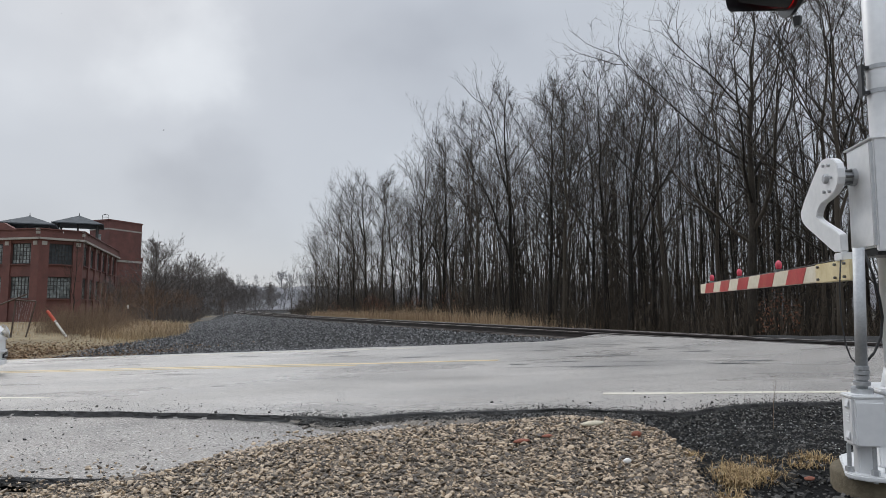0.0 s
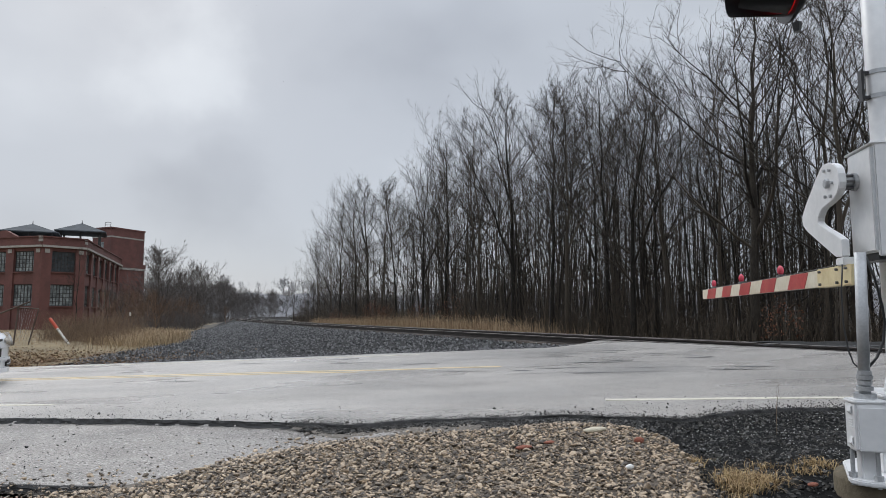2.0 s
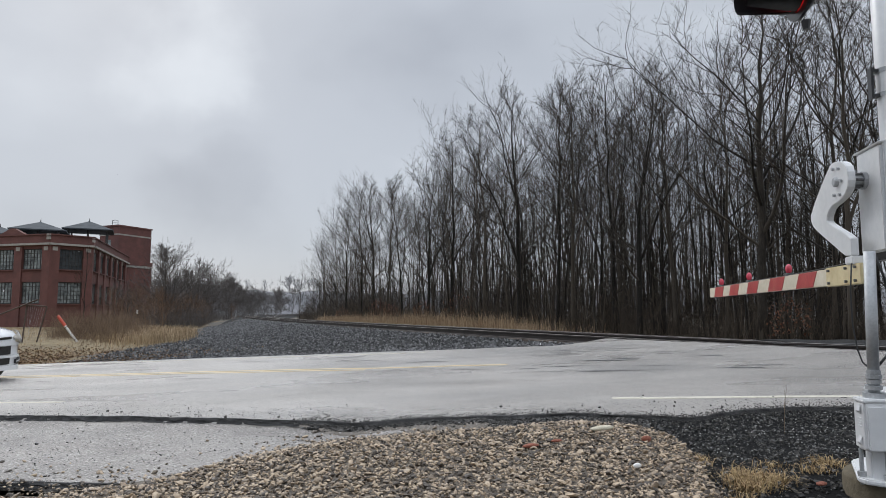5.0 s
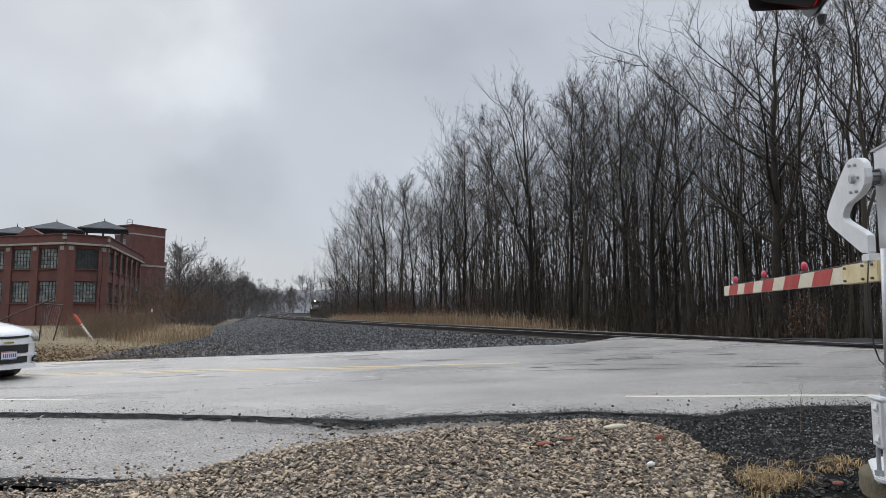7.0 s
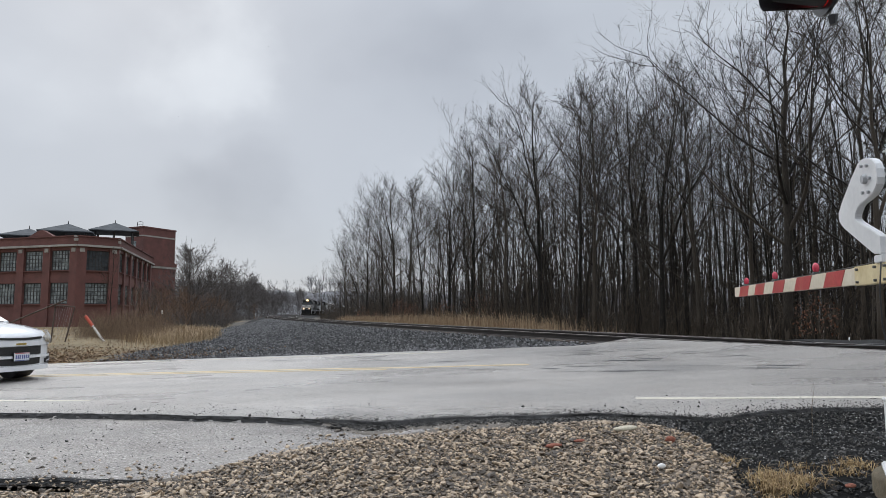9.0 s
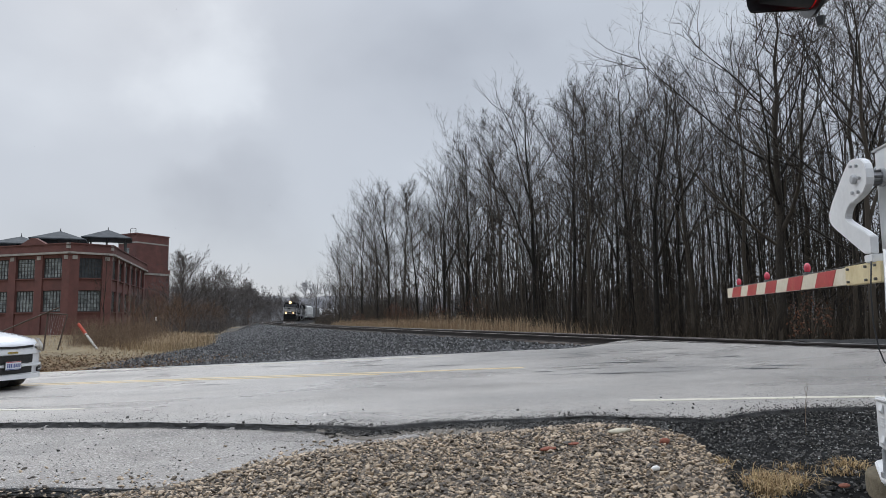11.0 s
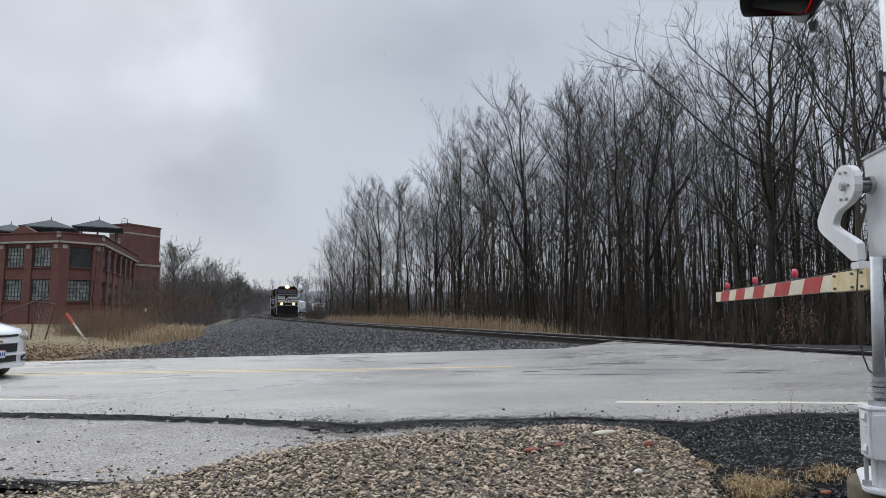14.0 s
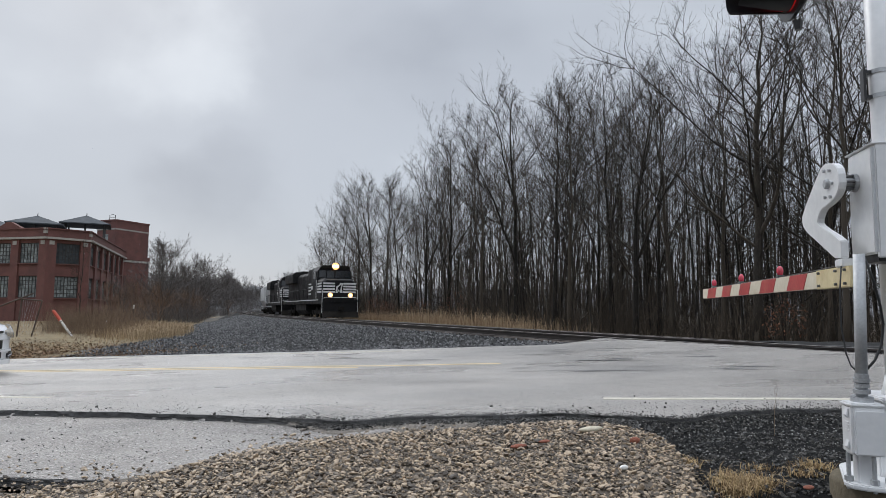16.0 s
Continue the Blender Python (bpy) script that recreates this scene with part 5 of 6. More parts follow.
def build_loco(lit):
    """Front at y = 0, the train's rear towards +y; z from the rail head."""
    v = thing("locomotive", Matrix(), "black diesel freight locomotive with white nose stripes" + (" and lit headlights" if lit else ""), "locomotive", "train")
    L = 22.3
    part("frame", Shape().box((0, L / 2, 1.42), (3.05, L - 0.7, 0.36)), M_LOCO, v, bevel=0.03)
    part("side_sill_stripe", Shape().box((-1.53, L / 2 + 0.5, 1.6), (0.03, L - 3, 0.07)), M_LOCOWHITE, v)
    part("side_sill_stripe", Shape().box((1.53, L / 2 + 0.5, 1.6), (0.03, L - 3, 0.07)), M_LOCOWHITE, v)
    # nose: tapered in plan and sloping to the cab
    nose = [[(x * w, y, z) for x, z in ((-1, 1.6), (1, 1.6), (1, h - 0.25), (0.82, h), (-0.82, h), (-1, h - 0.25))] for y, w, h in ((0.75, 1.34, 3.26), (0.95, 1.46, 3.36), (2.5, 1.52, 3.50))]
    nz = part("nose", Shape().sweep(nose), M_LOCO, v, bevel=0.03)
    for z in (2.20, 2.44, 2.68, 2.92):
        part("nose_stripe", Shape().prism([(-1.37, z), (-0.36, z), (-0.36, z + 0.14), (-1.37, z + 0.14)], lambda x, zz: (x, 0.735, zz), lambda x, zz: (x, 0.76, zz)), M_LOCOWHITE, nz)
        part("nose_stripe", Shape().prism([(0.36, z), (1.37, z), (1.37, z + 0.14), (0.36, z + 0.14)], lambda x, zz: (x, 0.735, zz), lambda x, zz: (x, 0.76, zz)), M_LOCOWHITE, nz)
        for sx in (-1, 1):
            part("nose_stripe", Shape().box((sx * 1.495, 1.7, z + 0.07), (0.06, 1.5, 0.14)), M_LOCOWHITE, nz)
    part("emblem", Shape().prism([(-0.32, 2.20), (-0.10, 2.20), (-0.02, 2.42), (0.10, 2.20), (0.30, 2.20), (0.22, 2.62), (0.34, 3.02), (0.10, 3.06), (-0.02, 2.86), (-0.24, 2.74)], lambda x, zz: (x, 0.73, zz), lambda x, zz: (x, 0.76, zz)), M_LOCOWHITE, nz, "white emblem shape")
    part("emblem_shape", Shape().prism([(-0.16, 2.28), (-0.04, 2.50), (0.06, 2.34), (0.12, 2.60), (0.2, 2.92), (0.04, 2.8), (-0.12, 2.66)], lambda x, zz: (x, 0.715, zz), lambda x, zz: (x, 0.74, zz)), M_LOCO, nz)
    # cab
    cab = [[(-1.5, 1.6), (1.5, 1.6), (1.55, 3.2), (1.5, 4.15), (1.1, 4.62), (-1.1, 4.62), (-1.5, 4.15), (-1.55, 3.2)]]
    c = part("cab", Shape().prism(cab[0], lambda x, z: (x, 2.5 + max(0, z - 3.3) * 0.12, z), lambda x, z: (x, 5.2, z)), M_LOCO, v, "wide black cab", bevel=0.03)
    for x0, x1 in ((-1.36, -0.78), (-0.70, -0.06), (0.06, 0.70), (0.78, 1.36)):
        part("cab_window", Shape().prism([(x0, 3.56), (x1, 3.56), (x1, 4.18), (x0, 4.18)], lambda x, z: (x, 2.49 + (z - 3.3) * 0.12, z), lambda x, z: (x, 2.6, z)), M_LOCOGLASS, c)
    for sx in (-1, 1):
        part("side_window", Shape().box((sx * 1.54, 3.8, 3.75), (0.04, 1.5, 0.62)), M_LOCOGLASS, c)
        part("window_post", Shape().box((sx * 1.56, 3.8, 3.75), (0.04, 0.1, 0.66)), M_LOCOWHITE, c)
        part("grab_rail", Shape().tube([(sx * 1.6, 2.6, 1.7), (sx * 1.6, 2.6, 3.3)], 0.025, 6), M_LOCOWHITE, c)
    visor = part("roof_brow", Shape().prism([(-1.40, 4.36), (1.40, 4.36), (1.1, 4.63), (-1.1, 4.63)], lambda x, z: (x, 2.42, z), lambda x, z: (x, 2.7, z)), M_UNDER if lit else M_LOCO, c, "dark grey band over the windscreen")
    hl = part("headlight_box", Shape().box((0, 2.40, 4.56), (0.62, 0.16, 0.28)), M_LOCO, c, bevel=0.02)
    for sx in (-0.14, 0.14):
        part("headlight", Shape().tube([(sx, 2.325, 4.56), (sx, 2.30, 4.56)], 0.12, 14), M_BEAM if lit else M_LOCOGLASS, hl, "bright lit headlight" if lit else "")
    # added disc, wider than the lamps, that glows as their halo
    if lit:
        part("reflector", Shape().tube([(0, 2.318, 4.56), (0, 2.312, 4.56)], 0.31, 20), M_GLARE, hl, "glowing orange disc imitating headlight glare")
    part("horn", Shape().tube([(0.3, 3.4, 4.75), (0.3, 2.9, 4.78)], [0.05, 0.12], 8), M_UNDER, c)
    # hood, radiators, fans
    hood = part("hood", Shape().prism([(-1.02, 1.6), (1.02, 1.6), (1.02, 4.05), (0.75, 4.35), (-0.75, 4.35), (-1.02, 4.05)], lambda x, z: (x, 5.2, z), lambda x, z: (x, 21.4, z)), M_LOCO, v, "long black engine hood", bevel=0.03)
    part("inverter_cabinet", Shape().box((0, 6.8, 3.0), (2.6, 2.6, 2.7)), M_LOCO, hood, bevel=0.05)
    part("radiator", Shape().prism([(-1.5, 3.5), (1.5, 3.5), (1.5, 4.45), (1.2, 4.68), (-1.2, 4.68), (-1.5, 4.45)], lambda x, z: (x, 15.6, z), lambda x, z: (x, 21.0, z)), M_LOCO, hood, "flared radiator section", bevel=0.04)
    for y in (16.6, 18.3, 20.0):
        part("fan", Shape().tube([(0, y, 4.65), (0, y, 4.80)], 0.62, 18), M_UNDER, hood)
    part("exhaust_stack", Shape().box((0, 11.5, 4.45), (0.7, 1.2, 0.35)), M_UNDER, hood, bevel=0.05)
    part("brake_hatch", Shape().box((0, 9.0, 4.45), (1.7, 2.4, 0.3)), M_LOCO, hood, bevel=0.05)
    for sx in (-1, 1):
        for k in range(11):
            part("hood_door", Shape().box((sx * 1.03, 8.6 + 0.62 * k, 2.7), (0.03, 0.54, 1.7)), M_LOCO, hood, bevel=0.008)
        for k in range(3):
            part("road_number_bar", Shape().box((sx * 1.56, 4.5 + 0.22 * k, 2.7), (0.02, 0.14, 0.3)), M_LOCOWHITE, c)
        for k in range(4):
            part("side_stripe", Shape().box((sx * 1.32, 6.8, 2.2 + 0.3 * k), (0.03, 1.6, 0.12)), M_LOCOWHITE, hood)
        rail = part("handrail", Shape().tube([(sx * 1.5, 5.3, 2.65), (sx * 1.5, 21.5, 2.65)], 0.022, 5), M_LOCO, v)
        for k in range(9):
            part("stanchion", Shape().tube([(sx * 1.5, 5.3 + 2.0 * k, 1.6), (sx * 1.5, 5.3 + 2.0 * k, 2.65)], 0.022, 5), M_LOCO, rail)
    # front platform, steps, plough, coupler
    part("platform", Shape().box((0, 0.5, 1.5), (3.0, 0.9, 0.16)), M_LOCO, v, bevel=0.02)
    part("pilot", Shape().box((0, 0.28, 0.95), (2.9, 0.25, 0.95)), M_LOCO, v, bevel=0.03)
    part("platform_edge", Shape().box((0, 0.13, 1.54), (2.6, 0.04, 0.06)), M_LOCOWHITE, v)
    part("front_rail", Shape().tube([(-1.45, 0.16, 1.72), (-1.3, 0.16, 1.80), (1.3, 0.16, 1.80), (1.45, 0.16, 1.72)], 0.022, 6), M_LOCOWHITE, v)
    plow = Shape().prism([(-1.5, 0.12), (1.5, 0.12), (1.5, 0.62), (-1.5, 0.62)], lambda x, z: (x, 0.0 - 0.25 * (1 - abs(x) / 1.5) - (0.62 - z) * 0.4, z), lambda x, z: (x, 0.25, z))
    part("snow_plough", plow, M_UNDER, v)
    part("coupler", Shape().box((0, -0.2, 0.88), (0.35, 0.7, 0.3)), M_UNDER, v, bevel=0.05)
    for sx in (-1, 1):
        for z in (0.45, 0.78, 1.1, 1.38):
            part("step", Shape().box((sx * 1.32, 0.62, z), (0.42, 0.45, 0.05)), M_UNDER, v)
        part("grab_rail", Shape().tube([(sx * 1.52, 0.35, 0.5), (sx * 1.52, 0.35, 2.4), (sx * 1.2, 0.35, 2.55)], 0.025, 6), M_LOCOWHITE, v)
        dl = part("ditch_light_box", Shape().box((sx * 0.86, 0.42, 2.0), (0.34, 0.3, 0.32)), M_LOCO, v, bevel=0.02)
        # the same added halo disc behind each ditch light
        if lit:
            part("reflector", Shape().tube([(sx * 0.86, 0.262, 2.0), (sx * 0.86, 0.256, 2.0)], 0.21, 16), M_GLARE, dl, "glowing orange disc imitating ditch light glare")
        part("ditch_light", Shape().tube([(sx * 0.86, 0.27, 2.0), (sx * 0.86, 0.24, 2.0)], 0.105, 14), M_DITCH if lit else M_LOCOGLASS, dl, "bright lit ditch light" if lit else "")
    part("fuel_tank", Shape().prism([(-1.4, 1.25), (1.4, 1.25), (1.4, 0.7), (1.1, 0.35), (-1.1, 0.35), (-1.4, 0.7)], lambda x, z: (x, 8.3, z), lambda x, z: (x, 14.0, z)), M_LOCO, v, bevel=0.03)
    bogie(v, 4.3, 3, 1.75)
    bogie(v, L - 4.0, 3, 1.75)
    return v, L


def build_wagon(kind):
    if kind == "hopper":
        v, L = thing("hopper_wagon", Matrix(), "pale grey covered hopper railway wagon", "freight wagon", "train"), 17.5
        part("body", Shape().prism([(-1.2, 1.3), (1.2, 1.3), (1.58, 2.0), (1.58, 4.1), (1.0, 4.6), (-1.0, 4.6), (-1.58, 4.1), (-1.58, 2.0)], lambda x, z: (x, 0.9 + max(0, 2.6 - z) * 0.9, z), lambda x, z: (x, L - 0.9 - max(0, 2.6 - z) * 0.9, z)), M_HOPPER, v, bevel=0.05)
        for k in range(12):
            for sx in (-1, 1):
                part("rib", Shape().box((sx * 1.61, 2.2 + k * 1.2, 3.1), (0.08, 0.1, 2.1)), M_HOPPER, v)
        for y in (0.5, L - 0.5):
            part("end_frame", Shape().box((0, y, 1.2), (2.8, 0.9, 0.3)), M_HOPPER, v, bevel=0.03)
            part("ladder", Shape().box((1.2, y, 2.8), (0.5, 0.06, 3.0)), M_HOPPER, v)
    elif kind == "box":
        v, L = thing("box_wagon", Matrix(), "dull dark grey railway box wagon", "freight wagon", "train"), 16.5
        part("body", Shape().prism([(-1.5, 1.2), (1.5, 1.2), (1.5, 4.3), (1.2, 4.62), (-1.2, 4.62), (-1.5, 4.3)], lambda x, z: (x, 0.6, z), lambda x, z: (x, L - 0.6, z)), M_BOXCAR, v, bevel=0.04)
        for k in range(13):
            for sx in (-1, 1):
                part("rib", Shape().box((sx * 1.53, 1.4 + k * 1.14, 2.75), (0.07, 0.12, 2.9)), M_BOXCAR, v)
        part("door", Shape().box((-1.55, L / 2, 2.7), (0.06, 3.0, 2.8)), M_BOXCAR, v, bevel=0.02)
    else:
        v, L = thing("tank_wagon", Matrix(), "white cylindrical railway tank wagon", "freight wagon", "train"), 16.0
        part("tank", Shape().tube([(0, 0.9, 2.55), (0, 1.1, 2.55), (0, 1.6, 2.55), (0, L - 1.6, 2.55), (0, L - 1.1, 2.55), (0, L - 0.9, 2.55)], [0.6, 1.2, 1.5, 1.5, 1.2, 0.6], 24), M_TANK, v, smooth=True)
        part("dome", Shape().tube([(0, L / 2, 3.9), (0, L / 2, 4.35)], 0.6, 14), M_TANK, v)
        part("sill", Shape().box((0, L / 2, 1.1), (0.8, L - 0.5, 0.3)), M_UNDER, v)
        part("band", Shape().tube([(0, L * 0.4, 2.55), (0, L * 0.4 + 1.6, 2.55)], 1.515, 24), M_UNDER, v)
    bogie(v, 2.0, 2, 1.75)
    bogie(v, L - 2.0, 2, 1.75)
    part("coupler", Shape().box((0, -0.1, 0.88), (0.3, 1.2, 0.28)), M_UNDER, v)
    return v, L


def car_pose(t, back, length):
    """On the curve: both ends follow the rails."""
    s = 48.97 + 21.61 * (16 - t) + back
    p, q = track_at(s + 2, APART)[0], track_at(s + length - 2, APART)[0]
    d = (q - p).normalized()
    o = p - d * 2
    return pose(o.x, o.y, FAR_Z + 0.004, 0, 0, math.degrees(math.atan2(d.y, d.x)) - 90)


TRAIN = []
_back = 0.0
for kind in ("lead", "second", "hopper", "box", "tank", "tank", "hopper", "box", "tank", "hopper"):
    v, L = build_loco(kind == "lead") if kind in ("lead", "second") else build_wagon(kind)
    TRAIN.append((v, _back, L))
    _back += L + 0.7

# ---- bare trees ----
def grow_tree(seed, h, lean=0.02, thick=1.0, limbs=15, low=0.3, spread=0.34, fine=(8, 6, 5), lite=False, leaders=2, tw=0.0058, wide=0.0):
    """A leafless tree at the origin: a trunk that forks into rising limbs, and a rounded crown of fine twigs."""
    rng = random.Random(seed)
    wood, twigs = Shape(), Shape()
    lx, ly = rng.uniform(-lean, lean), rng.uniform(-lean, lean)
    r0 = h * 0.0085 * thick
    n = 10
    trunk, wx, wy = [], 0.0, 0.0
    for i in range(n + 1):
        f = i / n
        wx += rng.uniform(-1, 1) * h * 0.016
        wy += rng.uniform(-1, 1) * h * 0.016
        trunk.append(Vector((lx * f * h + wx * f, ly * f * h + wy * f, h * 0.90 * f - (0.4 if i == 0 else 0))))
    radii = [r0 * (1.4 if i == 0 else 1.0) * (1 - 0.94 * (i / n) ** 0.9) + 0.008 for i in range(n + 1)]
    wood.tube(trunk, radii, 4 if lite else 7)

    def on_trunk(f):
        k = min(int(f * n), n - 1)
        return trunk[k].lerp(trunk[k + 1], f * n - k), lerp(radii[k], radii[k + 1], f * n - k)

    def any_way(z=0.5):
        return Vector((rng.gauss(0, 1), rng.gauss(0, 1), rng.gauss(0, z))).normalized()

    def ribbon(pts, w0):
        """A flat tapering twig through the points."""
        side = (pts[-1] - pts[0]).cross(any_way(1)).normalized()
        m = len(pts) - 1
        verts, faces = [], []
        for i, p in enumerate(pts[:-1]):
            w = side * w0 * (1 - 0.72 * i / m)
            verts += [p + w, p - w]
        verts.append(pts[-1])
        for i in range(m - 1):
            faces.append((2 * i, 2 * i + 1, 2 * i + 3, 2 * i + 2))
        faces.append((2 * m - 2, 2 * m - 1, 2 * m))
        twigs.add(verts, faces)

    SEGS = (0, 5, 4, 2, 1) if lite else (0, 7, 5, 3, 2)
    RISE = (0, 0.075 - 0.03 * wide, 0.08, 0.09, 0.06)
    JIT = (0, 0.16, 0.23, 0.28, 0.24)
    PART = (0, 0.52, 0.54, 0.58)

    def branch(p, d, length, r, level):
        segs = SEGS[level]
        pts, dd = [p], d.copy()
        for i in range(segs):
            dd = (dd + any_way() * JIT[level] + Vector((0, 0, RISE[level]))).normalized()
            pts.append(pts[-1] + dd * (length / segs))
        if level <= (1 if lite else 2):
            wood_or = wood if level == 1 else twigs
            wood_or.tube(pts, [r * (1 - 0.86 * i / segs) + tw * 0.7 for i in range(segs + 1)], (0, 5, 3)[level] if not lite else 3, cap=False)
        else:
            ribbon(pts, max(r, tw * (1.35 if level == 2 else 1.0)))
        if level == 4 or (lite and level == 3 and fine[2] == 0):
            return
        count = fine[level - 1]
        for i in range(rng.randint(max(1, count - 1), count + 1)):
            f = min(1.0, 0.14 + 0.90 * (i + rng.random()) / count)
            k = min(int(f * segs), segs - 1)
            q = pts[k].lerp(pts[k + 1], f * segs - k)
            along = (pts[k + 1] - pts[k]).normalized()
            side = any_way(0.5)
            side = (side - along * side.dot(along)).normalized()
            nd = (along + side * rng.uniform(0.5, 1.1) + Vector((0, 0, 0.10))).normalized()
            branch(q, nd, length * PART[level] * rng.uniform(0.65, 1.15) * (1.25 - 0.55 * f), r * 0.50 * (1 - 0.5 * f) + 0.002, level + 1)

    for i in range(limbs):
        f = low + (0.97 - low) * ((i + rng.random()) / limbs)
        p, r = on_trunk(f)
        a = i * 2.4 + rng.uniform(-0.6, 0.6)
        lead = i % max(2, limbs // max(1, leaders)) == 1 and f < 0.7
        tilt = rng.uniform(0.30, 0.55) if lead else lerp(1.30 + 0.15 * wide, 0.46, f) * rng.uniform(0.8, 1.15)
        d = Vector((math.cos(a) * math.sin(tilt), math.sin(a) * math.sin(tilt), math.cos(tilt)))
        room = (0.92 - f) * h / max(0.35, math.cos(tilt * 0.7))
        length = min(room, h * spread * rng.uniform(0.95, 1.35) * (1.45 if lead else 1.0)) * (0.55 + 0.45 * step(low - 0.05, low + 0.25, f))
        branch(p, d, max(length, 0.10 * h), r * (rng.uniform(0.65, 0.8) if lead else rng.uniform(0.36, 0.55)), 1)
    return wood, twigs


def make_tree(seed, h, m, label, grey=False, **k):
    wood, twigs = grow_tree(seed, h, **k)
    t = thing("tree", m, label, "tree", "trees beside the railway")
    # grey trees take the material that has mist in its colour
    part("trunk", wood, M_HAZED if grey else M_BARK, t, smooth=True)
    part("crown", twigs, M_HAZED if grey else M_TWIG, t)
    return t


TREE_LABEL = "tall leafless deciduous tree with dark bark in winter woods"
FULL = [dict(seed=11, h=17.0, low=0.26), dict(seed=12, h=17.0, thick=1.2, low=0.22, spread=0.38, leaders=3), dict(seed=13, h=17.0, lean=0.03, low=0.20, spread=0.37), dict(seed=14, h=17.0, low=0.30, spread=0.33),
        dict(seed=15, h=17.0, thick=0.85, low=0.30, spread=0.31), dict(seed=16, h=17.0, thick=1.6, low=0.26, spread=0.50, limbs=17, leaders=5, wide=1.0), dict(seed=17, h=17.0, lean=0.03, low=0.28, thick=0.9)]
BACK = [dict(seed=31, h=17.0, fine=(6, 5, 2), limbs=12, low=0.16, thick=0.8, lite=True, tw=0.0075), dict(seed=32, h=17.0, fine=(6, 5, 2), limbs=12, low=0.20, thick=0.65, spread=0.26, lite=True, tw=0.0075), dict(seed=33, h=17.0, fine=(6, 5, 2), limbs=12, low=0.18, thick=0.9, spread=0.34, lite=True, tw=0.0075)]
POLES = [dict(seed=51, h=9.0, fine=(4, 4, 2), limbs=9, low=0.15, spread=0.26, thick=0.7, lite=True, tw=0.008), dict(seed=52, h=7.0, fine=(4, 4, 2), limbs=9, low=0.12, spread=0.32, thick=0.75, lite=True, tw=0.008),
         dict(seed=53, h=11.0, fine=(4, 4, 2), limbs=9, low=0.2, spread=0.24, thick=0.65, lean=0.06, lite=True, tw=0.008)]
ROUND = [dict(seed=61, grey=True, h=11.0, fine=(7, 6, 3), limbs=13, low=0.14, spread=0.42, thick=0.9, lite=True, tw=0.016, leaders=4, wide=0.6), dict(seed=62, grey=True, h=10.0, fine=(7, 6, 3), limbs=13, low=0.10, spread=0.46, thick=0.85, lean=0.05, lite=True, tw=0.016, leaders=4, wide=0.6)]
SHRUBS = [dict(seed=71, h=5.0, fine=(6, 5, 1), limbs=11, low=0.04, spread=0.42, thick=0.7, lite=True, tw=0.0085, leaders=4), dict(seed=72, h=4.4, fine=(6, 5, 1), limbs=12, low=0.03, spread=0.5, thick=0.7, lite=True, tw=0.0085, leaders=5, lean=0.08),
          dict(seed=73, h=5.6, fine=(6, 5, 1), limbs=11, low=0.05, spread=0.38, thick=0.7, lite=True, tw=0.0085, leaders=4)]
rng = random.Random(5)
masters = {}


def plant(kinds, tag, p, g, label, lean=0.0):
    k = (tag, rng.randrange(len(kinds)))
    m = Matrix.LocRotScale((p.x, p.y, ground_z(p.x, p.y)), Euler((rng.gauss(0, lean), rng.gauss(0, lean), rng.uniform(0, 6.28))), (g, g, g * rng.uniform(0.94, 1.06)))
    if k not in masters:
        masters[k] = t = make_tree(label=label, m=Matrix(), **kinds[k[1]])
    else:
        t = copy_thing(masters[k], Matrix())
    t.matrix_basis = m
    return t


def forest_xy(s, off):
    return track_at(s, APART + off)[0]


WOOD_S = (0, 10, 14, 19, 21, 25, 30, 35, 45, 50, 56, 62, 70, 82, 92, 103, 120, 150, 190)
WOOD_H = (14.5, 15.0, 16.0, 14.4, 15.2, 16.4, 17.4, 17.9, 17.6, 17.0, 15.2, 17.2, 18.2, 17.2, 15.2, 14.2, 12.6, 12.0, 11.0)


def height_at(s):
    """The wood's height along the line, for a tree of 17 m."""
    return float(np.interp(s, WOOD_S, WOOD_H)) / 17.0


# the stout trees that stand at the wood's edge: place along the line, distance from it, kind
EDGE = ((102.8, 7.8, 4), (92.0, 8.2, 2), (82.0, 7.6, 0), (74.0, 8.0, 6), (66.8, 7.6, 1), (62.6, 8.0, 3), (56.4, 7.8, 4), (49.8, 7.9, 2), (43.8, 7.6, 0), (38.2, 7.8, 6), (32.7, 7.5, 1), (29.5, 8.4, 3),
        (26.8, 7.6, 0), (24.0, 8.4, 4), (21.0, 7.4, 1), (18.9, 7.8, 3), (16.9, 8.9, 6), (14.0, 7.6, 5), (11.7, 8.8, 2), (10.0, 7.2, 0), (6.5, 8.0, 1))
for s, off, k in EDGE:
    tag = ("full", k)
    if tag not in masters:
        masters[tag] = make_tree(label=TREE_LABEL, m=Matrix(), **FULL[k])
        t = masters[tag]
    else:
        t = copy_thing(masters[tag], Matrix())
    p, g = forest_xy(s, off), height_at(s)
    t.matrix_basis = Matrix.LocRotScale((p.x, p.y, ground_z(p.x, p.y)), Euler((0, 0, 2.1 * k + 0.37 * s)), (g, g, g))
s = 11.0
while s < 190:
    w = 3.4 if s < 45 else 4.6 if s < 110 else 6.0
    for off, keep in ((11.0, 0.8), (15.5, 0.6), (21.0, 0.45)):
        if rng.random() < keep and (s < 45 or off < 20):
            p = forest_xy(s + rng.uniform(-1.4, 1.4), off + rng.uniform(-1.6, 1.6))
            near = s < 50 and off < 12
            plant(FULL[:5] if near else BACK, "full" if near else "back", p, rng.uniform(0.80, 0.97) * height_at(s), TREE_LABEL, 0.045)
    s += w
s = 4.0
